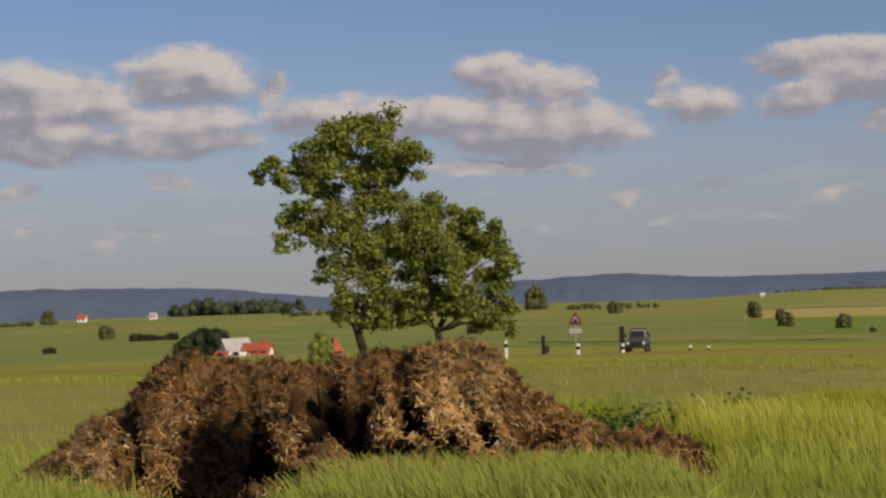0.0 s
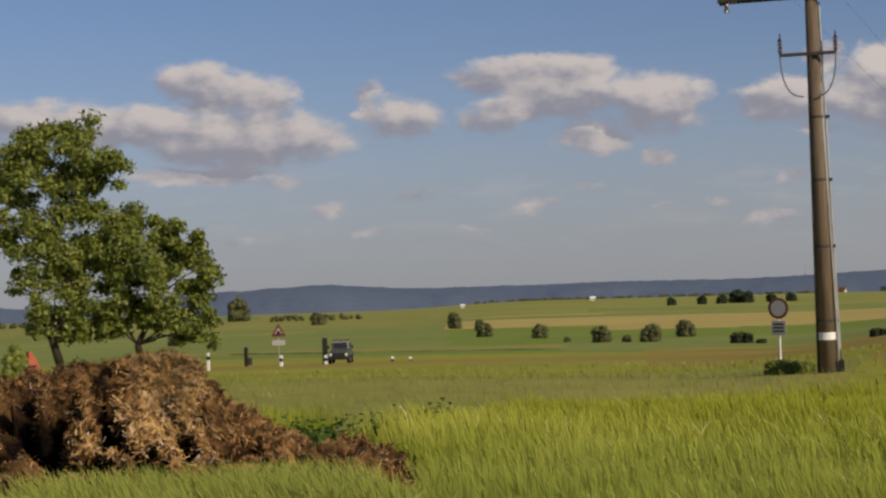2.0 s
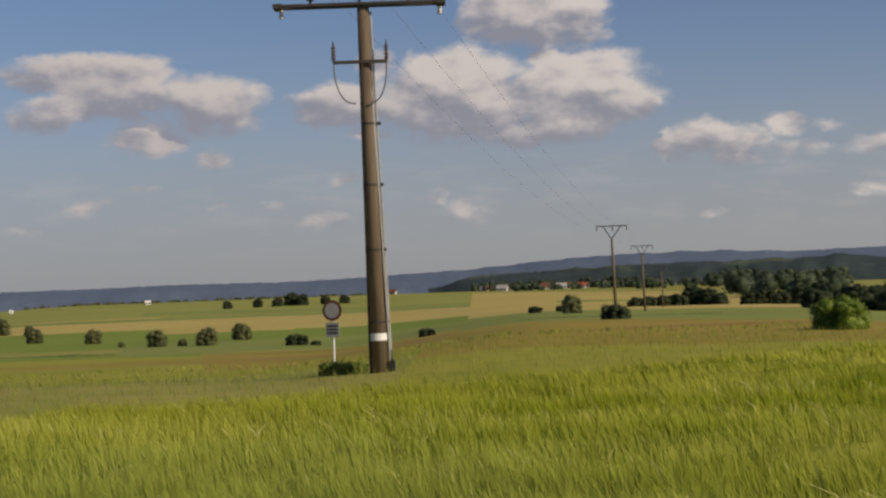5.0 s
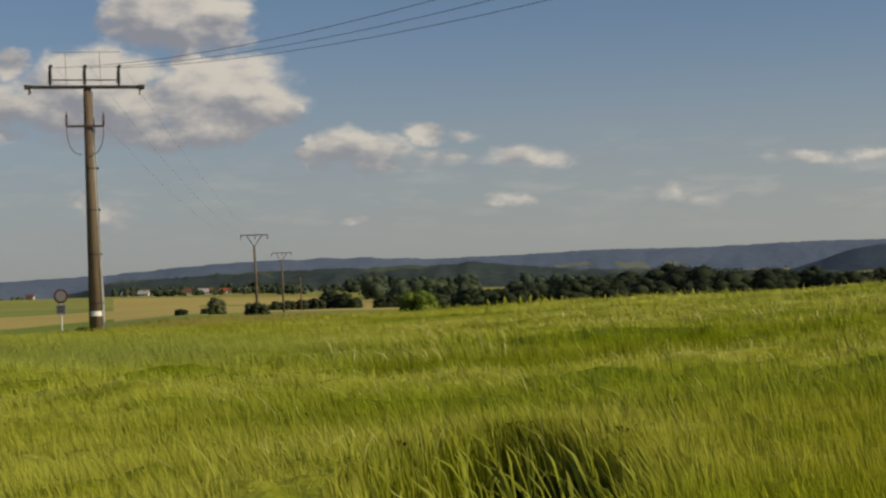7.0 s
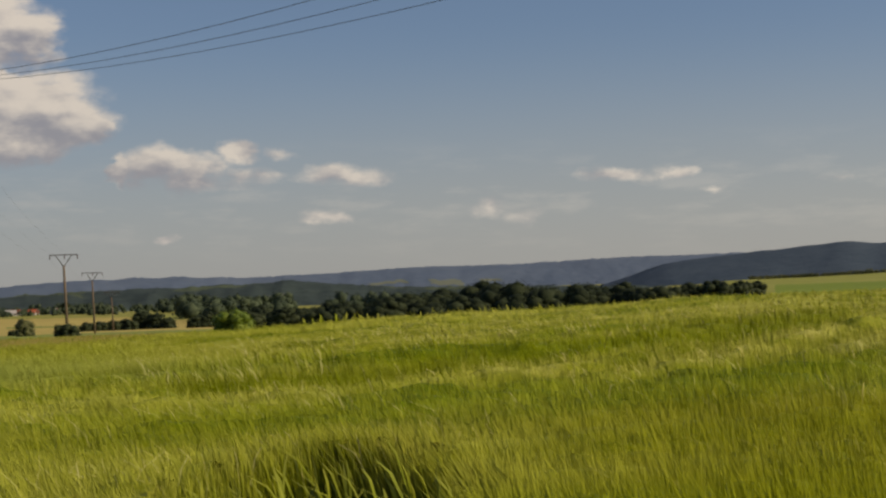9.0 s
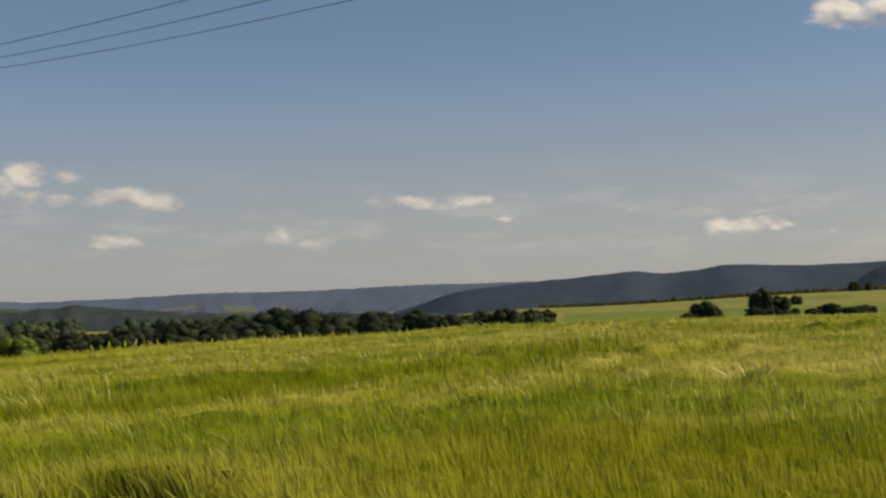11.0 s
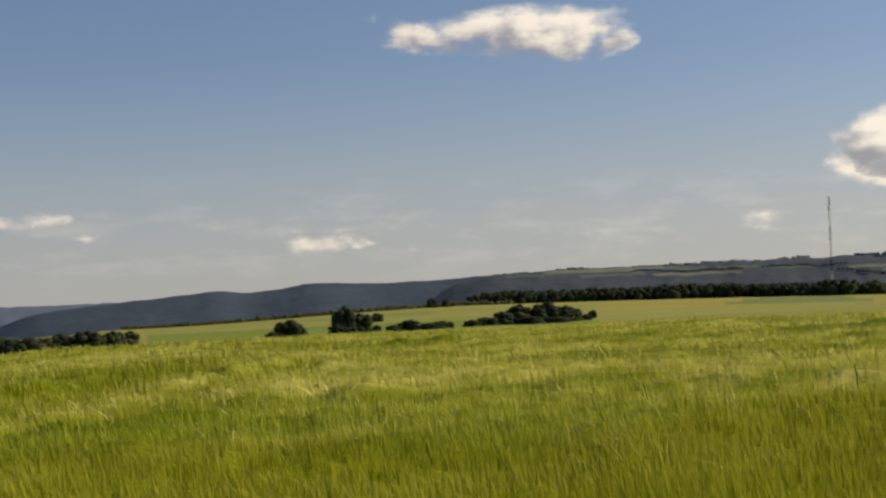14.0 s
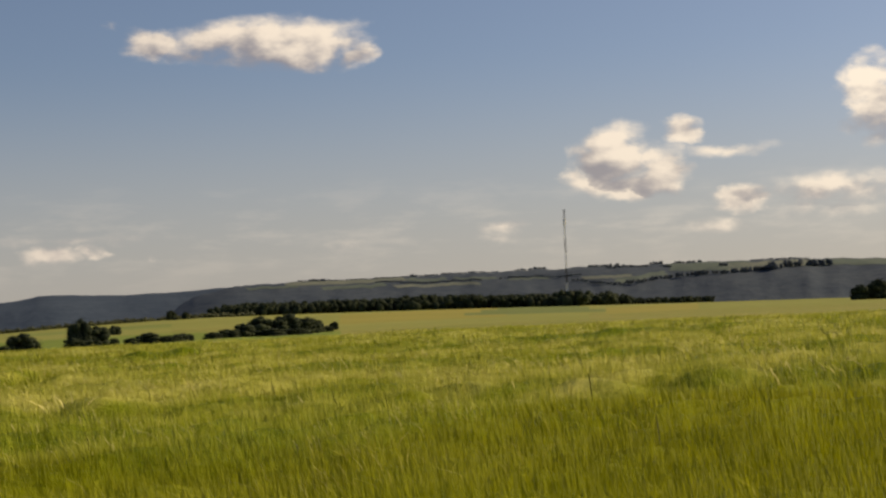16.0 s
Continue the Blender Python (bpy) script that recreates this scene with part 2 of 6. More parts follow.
def mixed(tree, fac, a, b, how="MIX"):
    m = tree.nodes.new("ShaderNodeMix")
    m.data_type, m.blend_type = "RGBA", how
    for s, v in ((0, fac), (6, a), (7, b)):
        if isinstance(v, (int, float)):
            m.inputs[s].default_value = v
        elif isinstance(v, tuple):
            m.inputs[s].default_value = (*v, 1)
        else:
            tree.links.new(v, m.inputs[s])
    return m.outputs[2]


def bumped(tree, bsdf, fac, strength=0.4, distance=0.05):
    b = tree.nodes.new("ShaderNodeBump")
    b.inputs["Strength"].default_value, b.inputs["Distance"].default_value = strength, distance
    tree.links.new(fac, b.inputs["Height"])
    tree.links.new(b.outputs[0], bsdf.inputs["Normal"])


def surface(name, dark, light, big, small, rough=0.85, bump=0.3, deep=0.05, metal=0.0, stretch=(1, 1, 1), spread=(0.3, 0.7)):
    """A plain weathered surface: two scales of variation between two colours, and a fine relief."""
    mat, tree, bsdf = material(name, rough, metal)
    a, b = noise_of(tree, big, 3, stretch=stretch), noise_of(tree, small, 5, stretch=stretch)
    both = tree.nodes.new("ShaderNodeMath")
    both.operation = "MULTIPLY_ADD"
    tree.links.new(b, both.inputs[0])
    both.inputs[1].default_value = 0.5
    half = tree.nodes.new("ShaderNodeMath")
    half.operation = "MULTIPLY"
    half.inputs[1].default_value = 0.5
    tree.links.new(a, half.inputs[0])
    tree.links.new(half.outputs[0], both.inputs[2])
    tree.links.new(ramp_of(tree, both.outputs[0], [(spread[0], dark), (spread[1], light)]), bsdf.inputs["Base Color"])
    if bump:
        bumped(tree, bsdf, b, bump, deep)
    return mat


def leafy(name, dark, light, through=0.35, big=0.6, gloss=0.45):
    """Leaves: each leaf of its own shade, some light passing through."""
    mat, tree, bsdf = material(name, gloss)
    geo = tree.nodes.new("ShaderNodeNewGeometry")
    one = ramp_of(tree, geo.outputs["Random Per Island"], [(0.0, dark), (1.0, light)])
    patch = noise_of(tree, big, 2)
    col = mixed(tree, ramp_of(tree, patch, [(0.35, (0, 0, 0)), (0.65, (0.5, 0.5, 0.5))]), one, light)
    tree.links.new(col, bsdf.inputs["Base Color"])
    trans = tree.nodes.new("ShaderNodeBsdfTranslucent")
    tree.links.new(col, trans.inputs[0])
    mix = tree.nodes.new("ShaderNodeMixShader")
    mix.inputs[0].default_value = through
    tree.links.new(bsdf.outputs[0], mix.inputs[1])
    tree.links.new(trans.outputs[0], mix.inputs[2])
    tree.links.new(mix.outputs[0], tree.nodes["Material Output"].inputs[0])
    return mat


def crop(name, low, mid, ear, patch_low, through=0.28, sheet=False):
    """Standing stalks: green below, paler towards the ear, in drifts of two shades."""
    mat, tree, bsdf = material(name, 0.6)
    bsdf.inputs["Specular IOR Level"].default_value = 0.03
    up = tree.nodes.new("ShaderNodeAttribute")
    up.attribute_name = "height_share"
    geo = tree.nodes.new("ShaderNodeNewGeometry")
    stem = mid if sheet else ramp_of(tree, up.outputs["Fac"], [(0.0, low), (0.3, mid), (0.75, mid), (1.0, ear)])
    drift = noise_of(tree, 1.0, 4, 0.6, stretch=(0.075, 0.30, 0), turn=-28)
    fine = noise_of(tree, 1.0, 3, 0.65, stretch=(0.5, 1.1, 0), turn=-28)
    col = mixed(tree, ramp_of(tree, drift, [(0.40, (1, 1, 1)), (0.54, (0, 0, 0))]), stem, patch_low, "MULTIPLY")
    pale = tree.nodes.new("ShaderNodeMath")
    pale.operation = "MULTIPLY"
    tree.links.new(ramp_of(tree, drift, [(0.45, (0.05, 0.05, 0.05)), (0.59, (1, 1, 1))]), pale.inputs[0])
    tree.links.new(ramp_of(tree, fine, [(0.38, (0.0, 0.0, 0.0)), (0.62, (0.9, 0.9, 0.9))]), pale.inputs[1])
    col = mixed(tree, pale.outputs[0], col, ear)
    ripe = tree.nodes.new("ShaderNodeAttribute")
    ripe.attribute_name = "ripe"
    cream = tree.nodes.new("ShaderNodeMath")
    cream.operation = "MULTIPLY"
    cream.use_clamp = True
    tree.links.new(ripe.outputs["Fac"], cream.inputs[0])
    tree.links.new(pale.outputs[0], cream.inputs[1])
    col = mixed(tree, cream.outputs[0], col, (0.56, 0.53, 0.155))
    young = tree.nodes.new("ShaderNodeMath")
    young.operation = "MULTIPLY"
    tree.links.new(ripe.outputs["Fac"], young.inputs[0])
    young.inputs[1].default_value = -1.0
    young.use_clamp = True
    col = mixed(tree, young.outputs[0], col, (0.238, 0.252, 0.006))
    lush = tree.nodes.new("ShaderNodeAttribute")
    lush.attribute_name = "lush"
    col = mixed(tree, lush.outputs["Fac"], col, tuple(a * .3 + b * .75 for a, b in zip(low, mid)))
    fresh = tree.nodes.new("ShaderNodeMath")
    fresh.operation = "MULTIPLY"
    tree.links.new(lush.outputs["Fac"], fresh.inputs[0])
    fresh.inputs[1].default_value = -1.0
    col = mixed(tree, fresh.outputs[0], col, (0.262, 0.318, 0.07))
    own = ramp_of(tree, geo.outputs["Random Per Island"], [(0.0, (0.9, 0.91, 0.88)), (0.93, (1.05, 1.04, 1.0)), (0.95, (1.36, 1.34, 1.3)), (1.0, (1.5, 1.47, 1.5))])
    col = mixed(tree, 1.0, col, own, "MULTIPLY")
    if sheet:
        grain = noise_of(tree, 1.0, 4, 0.7, stretch=(14, 14, 3))
        col = mixed(tree, 1.0, col, ramp_of(tree, grain, [(0.3, (0.66, 0.70, 0.55)), (0.7, (1.15, 1.12, 1.1))]), "MULTIPLY")
        bumped(tree, bsdf, grain, 0.5, 0.06)
        tree.links.new(col, bsdf.inputs["Base Color"])
        return mat
    # thin round stalks: they catch the light much as the whole standing crop does
    soft = tree.nodes.new("ShaderNodeVectorMath")
    soft.operation = "MULTIPLY_ADD"
    tree.links.new(geo.outputs["Normal"], soft.inputs[0])
    soft.inputs[1].default_value, soft.inputs[2].default_value = (0.35, 0.35, 0.35), (0.25, -0.2, 0.8)
    unit = tree.nodes.new("ShaderNodeVectorMath")
    unit.operation = "NORMALIZE"
    tree.links.new(soft.outputs[0], unit.inputs[0])
    tree.links.new(unit.outputs[0], bsdf.inputs["Normal"])
    tree.links.new(col, bsdf.inputs["Base Color"])
    trans = tree.nodes.new("ShaderNodeBsdfTranslucent")
    tree.links.new(col, trans.inputs[0])
    mix = tree.nodes.new("ShaderNodeMixShader")
    mix.inputs[0].default_value = through
    tree.links.new(bsdf.outputs[0], mix.inputs[1])
    tree.links.new(trans.outputs[0], mix.inputs[2])
    tree.links.new(mix.outputs[0], tree.nodes["Material Output"].inputs[0])
    return mat


def mosaic(name, wood, green, pale, scale, woods):
    """A far hillside: fields of several shades between hedges, and woods over a share of it."""
    mat, tree, bsdf = material(name, 1.0)
    co = tree.nodes.new("ShaderNodeTexCoord")
    bend = tree.nodes.new("ShaderNodeTexNoise")
    bend.inputs["Scale"].default_value, bend.inputs["Detail"].default_value = scale * 1.2, 3
    tree.links.new(co.outputs["Object"], bend.inputs["Vector"])
    off = tree.nodes.new("ShaderNodeVectorMath")
    off.operation = "MULTIPLY_ADD"
    tree.links.new(bend.outputs["Color"], off.inputs[0])
    off.inputs[1].default_value = (120, 120, 0)
    tree.links.new(co.outputs["Object"], off.inputs[2])
    flat = tree.nodes.new("ShaderNodeVectorMath")
    flat.operation = "MULTIPLY"
    tree.links.new(off.outputs[0], flat.inputs[0])
    flat.inputs[1].default_value = (1, 1, 0.0)
    cell, edge = tree.nodes.new("ShaderNodeTexVoronoi"), tree.nodes.new("ShaderNodeTexVoronoi")
    edge.feature = "DISTANCE_TO_EDGE"
    for v in (cell, edge):
        v.inputs["Scale"].default_value = scale
        tree.links.new(flat.outputs[0], v.inputs["Vector"])
    hue = ramp_of(tree, cell.outputs["Color"], [(max(0, woods - .12), wood), (woods - .08, green), (min(.97, woods + .12), tuple(a * .75 for a in green)), (min(.99, woods + .22), pale)])
    hedge = ramp_of(tree, edge.outputs["Distance"], [(0.05, (1, 1, 1)), (0.10, (0, 0, 0))])
    col = mixed(tree, hedge, hue, wood)
    grain = noise_of(tree, 0.03, 5, 0.65)
    col = mixed(tree, 1.0, col, ramp_of(tree, grain, [(0.35, (0.8, 0.82, 0.86)), (0.65, (1.15, 1.14, 1.1))]), "MULTIPLY")
    tree.links.new(col, bsdf.inputs["Base Color"])
    bumped(tree, bsdf, grain, 0.5, 8)
    return mat


M_BARLEY = crop("barley_stalks", (0.10, 0.14, 0.004), (0.175, 0.21, 0.004), (0.46, 0.475, 0.09), (0.72, 0.80, 0.4))
M_CANOPY = crop("barley_canopy", (0.085, 0.13, 0.003), (0.195, 0.225, 0.004), (0.44, 0.45, 0.09), (0.62, 0.74, 0.35), 0.0, True)
M_GRASS = crop("meadow_grass", (0.17, 0.22, 0.028), (0.235, 0.275, 0.046), (0.38, 0.345, 0.105), (0.9, 0.95, 0.8))
M_WEED = leafy("weed_leaves", (0.07, 0.13, 0.02), (0.17, 0.27, 0.05))
M_WEED_DARK = leafy("dark_weed_leaves", (0.03, 0.07, 0.01), (0.09, 0.15, 0.025))
M_SILVER = crop("silvery_ears", (0.30, 0.31, 0.09), (0.46, 0.45, 0.17), (0.60, 0.57, 0.28), (0.95, 0.97, 0.9))
M_GROUND = surface("rough_meadow", (0.165, 0.205, 0.036), (0.32, 0.275, 0.085), 0.06, 0.7, bump=0.6, deep=0.2)
M_SOIL = surface("field_soil", (0.045, 0.03, 0.018), (0.09, 0.065, 0.04), 0.5, 8.0)
M_FIELD = surface("green_crop", (0.16, 0.20, 0.045), (0.235, 0.265, 0.075), 0.02, 0.4, bump=0.5, deep=0.3)
M_FIELD2 = surface("pale_green_crop", (0.20, 0.22, 0.047), (0.29, 0.29, 0.08), 0.012, 0.2, bump=0.4, deep=0.3)
M_WHEAT = surface("ripening_wheat", (0.34, 0.275, 0.085), (0.44, 0.36, 0.12), 0.015, 0.3, bump=0.4, deep=0.3)
M_BROWN = surface("dry_seeding_grass", (0.19, 0.175, 0.03), (0.34, 0.25, 0.06), 0.05, 0.7, bump=0.6, deep=0.2)
M_OLIVE = surface("olive_meadow", (0.195, 0.222, 0.028), (0.335, 0.31, 0.052), 0.07, 0.8, bump=0.6, deep=0.2)
M_RUSSET = surface("russet_sorrel_strip", (0.22, 0.13, 0.045), (0.30, 0.20, 0.07), 0.08, 0.7, bump=0.6, deep=0.2)
M_DITCH = surface("overgrown_ditch", (0.06, 0.08, 0.022), (0.10, 0.125, 0.035), 0.05, 0.6, bump=0.6, deep=0.3)
M_TAN = surface("dry_tan_field", (0.25, 0.235, 0.048), (0.31, 0.275, 0.068), 0.02, 0.4, bump=0.4, deep=0.3)
M_BEET = surface("dark_leafy_crop", (0.14, 0.178, 0.052), (0.18, 0.21, 0.066), 0.02, 0.4, bump=0.4, deep=0.3)
M_SPRING = surface("fresh_green_crop", (0.145, 0.20, 0.03), (0.195, 0.25, 0.048), 0.02, 0.4, bump=0.4, deep=0.3)
# blue distance haze is painted into the colours of these hills, fields and trees
M_HILL_FAR = surface("far_hill_with_haze", (0.09, 0.122, 0.185), (0.118, 0.15, 0.21), 0.004, 0.03, 1.0, bump=0.5, deep=8)
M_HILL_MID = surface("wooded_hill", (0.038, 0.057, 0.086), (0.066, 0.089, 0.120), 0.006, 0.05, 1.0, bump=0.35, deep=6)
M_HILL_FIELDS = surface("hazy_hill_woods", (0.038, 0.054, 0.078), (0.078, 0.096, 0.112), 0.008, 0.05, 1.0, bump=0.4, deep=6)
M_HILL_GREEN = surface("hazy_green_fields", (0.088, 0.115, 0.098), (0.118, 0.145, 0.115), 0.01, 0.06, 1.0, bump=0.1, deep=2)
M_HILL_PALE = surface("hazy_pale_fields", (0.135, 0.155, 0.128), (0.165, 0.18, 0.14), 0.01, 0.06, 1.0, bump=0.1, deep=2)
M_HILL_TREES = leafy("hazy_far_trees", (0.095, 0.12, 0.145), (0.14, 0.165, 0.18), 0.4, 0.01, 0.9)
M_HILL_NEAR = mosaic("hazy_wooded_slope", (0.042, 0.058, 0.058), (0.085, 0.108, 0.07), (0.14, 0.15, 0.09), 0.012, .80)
M_TRUNK = surface("bark", (0.02, 0.016, 0.012), (0.07, 0.055, 0.04), 3.0, 22.0, stretch=(1, 1, 0.2), bump=0.8)
M_LEAF = leafy("maple_leaves", (0.04, 0.075, 0.014), (0.29, 0.33, 0.07), 0.42, gloss=0.45)
M_LEAF_DARK = leafy("grove_leaves", (0.014, 0.021, 0.013), (0.046, 0.058, 0.029), 0.12, 0.2, 0.8)
M_LEAF_FAR = leafy("hedge_leaves", (0.042, 0.054, 0.02), (0.12, 0.125, 0.046), 0.2, 0.2, 0.6)
M_LEAF_BUSH = leafy("bush_leaves", (0.07, 0.12, 0.012), (0.21, 0.28, 0.035), 0.3, 0.5, 0.5)
M_WOODS = leafy("far_woods_leaves", (0.032, 0.047, 0.034), (0.068, 0.088, 0.052), 0.1, 0.01, 0.8)
M_DUNG = surface("manure", (0.016, 0.009, 0.005), (0.20, 0.115, 0.047), 1.6, 9.0, 0.85, bump=1.0, deep=0.06, spread=(0.40, 0.64))


def shaded_wet_dung():
    """Manure, brown and crumbly; the shade of hollows and moist patches are painted black."""
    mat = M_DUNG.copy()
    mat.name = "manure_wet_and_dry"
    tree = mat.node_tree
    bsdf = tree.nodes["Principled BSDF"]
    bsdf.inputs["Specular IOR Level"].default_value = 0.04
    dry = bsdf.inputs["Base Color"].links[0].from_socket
    shade_and_wet = tree.nodes.new("ShaderNodeAttribute")
    shade_and_wet.attribute_name = "height_share"
    tree.links.new(mixed(tree, shade_and_wet.outputs["Fac"], dry, (0.006, 0.004, 0.003)), bsdf.inputs["Base Color"])
    return mat


M_DUNG_HEAP = shaded_wet_dung()


def straw_mat(name, dark, light):
    """Straw: each blade of its own brown; black where hollow shade or moisture is painted."""
    mat, tree, bsdf = material(name, 0.7)
    bsdf.inputs["Specular IOR Level"].default_value = 0.08
    geo = tree.nodes.new("ShaderNodeNewGeometry")
    shade_and_wet = tree.nodes.new("ShaderNodeAttribute")
    shade_and_wet.attribute_name = "height_share"
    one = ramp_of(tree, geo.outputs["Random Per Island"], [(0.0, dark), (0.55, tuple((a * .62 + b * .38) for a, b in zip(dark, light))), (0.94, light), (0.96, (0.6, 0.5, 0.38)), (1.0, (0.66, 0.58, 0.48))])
    tree.links.new(mixed(tree, shade_and_wet.outputs["Fac"], one, (0.010, 0.006, 0.004)), bsdf.inputs["Base Color"])
    return mat


M_STRAW = straw_mat("straw", (0.09, 0.045, 0.018), (0.66, 0.37, 0.135))
M_STRAW_NEW = straw_mat("fresh_straw", (0.20, 0.115, 0.035), (0.78, 0.54, 0.23))
M_POLE = surface("weathered_pole_wood", (0.07, 0.052, 0.038), (0.20, 0.15, 0.10), 1.0, 16.0, 0.75, stretch=(1, 1, 0.08), bump=0.4, deep=0.01)
M_STEEL = surface("galvanised_steel", (0.30, 0.30, 0.30), (0.46, 0.46, 0.45), 3, 30, 0.5, bump=0, metal=0.6)
M_RUST = surface("rusty_steel", (0.03, 0.027, 0.025), (0.075, 0.065, 0.06), 3, 30, 0.7, bump=0.2)
M_CERAMIC = surface("brown_glazed_ceramic", (0.045, 0.02, 0.015), (0.09, 0.04, 0.03), 4, 30, 0.25, bump=0)
M_WIRE = surface("dull_wire", (0.10, 0.11, 0.13), (0.17, 0.18, 0.2), 2, 20, 0.6, bump=0)
M_WHITE = surface("white_paint", (0.62, 0.62, 0.60), (0.80, 0.80, 0.78), 1.0, 9.0, 0.6, bump=0)
# sign red with the shade on it darkened into the colour
M_RED_SHADED = surface("shaded_red_film", (0.09, 0.022, 0.02), (0.16, 0.04, 0.035), 2, 9, 0.5, bump=0)
M_STALK = leafy("wild_stalks", (0.05, 0.07, 0.01), (0.16, 0.15, 0.04), 0.2)
M_BLACK = surface("black_paint", (0.012, 0.012, 0.012), (0.03, 0.03, 0.03), 2, 9, 0.5, bump=0)
# sign white greyed so that the faces look shaded
M_SIGNGREY = surface("shaded_sign_face", (0.30, 0.29, 0.29), (0.38, 0.36, 0.36), 1, 9, 0.5, bump=0)
M_TILE = surface("red_clay_tiles", (0.27, 0.065, 0.038), (0.40, 0.115, 0.065), 0.4, 4, 0.8, bump=0.4)
M_WALL = surface("white_render", (0.62, 0.60, 0.56), (0.78, 0.76, 0.72), 0.3, 4, 0.9, bump=0.1)
M_SLATE = surface("pale_grey_roofing", (0.30, 0.29, 0.29), (0.44, 0.42, 0.41), 0.4, 4, 0.7, bump=0.3)
# far walls: the dimming of distance haze is put into their grey
M_WALL_FAR = surface("haze_greyed_render", (0.36, 0.355, 0.35), (0.50, 0.49, 0.47), 0.3, 4, 0.9, bump=0.1)
M_TILE_FAR = surface("old_dark_tiles", (0.10, 0.05, 0.04), (0.20, 0.085, 0.06), 0.4, 4, 0.9, bump=0.3)
M_DARKGLASS = surface("dark_window_glass", (0.015, 0.018, 0.02), (0.03, 0.035, 0.04), 1, 4, 0.1, bump=0)
M_BODY = surface("grey_green_car_paint", (0.045, 0.05, 0.046), (0.10, 0.105, 0.10), 1, 6, 0.4, bump=0)
M_CAB = surface("dull_grey_paint", (0.15, 0.155, 0.15), (0.26, 0.26, 0.25), 1, 6, 0.4, bump=0)
M_TYRE = surface("tyre_rubber", (0.012, 0.012, 0.012), (0.025, 0.025, 0.025), 2, 12, 0.9)

# ---- building helpers ----


def mesh_of(name, bm, mat, smooth=False):
    me = bpy.data.meshes.new(name)
    bm.to_mesh(me)
    bm.free()
    for m in (mat if isinstance(mat, (list, tuple)) else [mat]):
        me.materials.append(m)
    if smooth:
        me.polygons.foreach_set("use_smooth", [True] * len(me.polygons))
    return me


def part(name, bm, mat, parent=None, label="", smooth=False):
    ob = new(name, mesh_of(name, bm, mat, smooth))
    ob.parent = parent
    return tagged(ob, label)


def root(name, at, label, category, group="", turn=0.0):
    ob = new(name)
    ob.empty_display_size = 0.2
    ob.matrix_basis = pose(*at, 0, 0, turn)
    return tagged(ob, label, category, group)


def quads(name, verts, faces, mat, smooth=False, share=None, lush=None, ripe=None):
    """A mesh from arrays: verts (n, 3), faces (m, 3 or 4)."""
    verts, faces = np.asarray(verts, np.float32), np.asarray(faces, np.int32)
    me = bpy.data.meshes.new(name)
    k = faces.shape[1]
    me.vertices.add(len(verts)), me.loops.add(faces.size), me.polygons.add(len(faces))
    me.vertices.foreach_set("co", verts.ravel())
    me.loops.foreach_set("vertex_index", faces.ravel())
    me.polygons.foreach_set("loop_start", np.arange(0, faces.size, k, dtype=np.int32))
    me.update(calc_edges=True)
    if smooth:
        me.polygons.foreach_set("use_smooth", np.ones(len(faces), bool))
    if share is not None:
        me.attributes.new("height_share", "FLOAT", "POINT").data.foreach_set("value", np.asarray(share, np.float32))
    if lush is not None:
        me.attributes.new("lush", "FLOAT", "POINT").data.foreach_set("value", np.asarray(lush, np.float32))
    if ripe is not None:
        me.attributes.new("ripe", "FLOAT", "POINT").data.foreach_set("value", np.asarray(ripe, np.float32))
    me.materials.append(mat)
    return me


def box(bm, x0, y0, z0, x1, y1, z1, bevel=0.0):
    m = Matrix.Translation(((x0 + x1) / 2, (y0 + y1) / 2, (z0 + z1) / 2)) @ Matrix.Diagonal((x1 - x0, y1 - y0, z1 - z0, 1))
    made = bmesh.ops.create_cube(bm, size=1, matrix=m)["verts"]
    if bevel:
        edges = {e for v in made for e in v.link_edges}
        bmesh.ops.bevel(bm, geom=list(edges), offset=bevel, segments=2, affect="EDGES")


def tube(bm, a, b, r0, r1, sides=10, caps=True):
    a, b = Vector(a), Vector(b)
    m = Matrix.Translation((a + b) / 2) @ (b - a).to_track_quat("Z", "Y").to_matrix().to_4x4()
    bmesh.ops.create_cone(bm, cap_ends=caps, segments=sides, radius1=r0, radius2=r1, depth=(b - a).length, matrix=m)


def polar(az, r):
    return r * math.sin(radians(az)), r * math.cos(radians(az))


# ---- ground ----
RINGS = np.array([0, 20, 45, 66, 85, 130, 200, 300, 450, 700, 1200, 2500, 4900.0])
LEFT = [0, -.3, -.85, -1.4, -2.4, -4.6, -8.6, -13, -17.5, -20.5, -27, -75, -190]
WEST = [0, -.3, -.85, -1.4, -2.4, -4.6, -8.6, -13, -17.5, -21.5, -31, -78, -190]
MIDDLE = [0, -.25, -.88, -.98, -1.35, -3.0, -5.6, -9, -14, -19.5, -27, -60, -170]
HOLLOW = [0, -.15, -.5, -.95, -1.55, -4.6, -8, -12, -16, -23, -33, -50, -78]
SLOPE = [0, -.1, -.3, -.65, -1.15, -2.8, -4.8, -6.6, -7.6, -10, -20, -45, -78]
PLATEAU = [0, -.1, -.28, -.55, -.98, -2.2, -3.8, -4.9, -5.4, -5.2, -16, -40, -78]
RIGHT = [0, -.05, -.2, -.4, -.7, -1.6, -2.9, -4.6, -6.5, -7.5, -16, -40, -78]
SECTORS = np.array([-180.0, -18.7, -12.7, -4.0, 4, 10, 22, 30, 43, 66, 120, 180])
PROFILE = np.array([WEST, WEST, LEFT, LEFT, MIDDLE, MIDDLE, HOLLOW, SLOPE, PLATEAU, RIGHT, RIGHT, WEST])


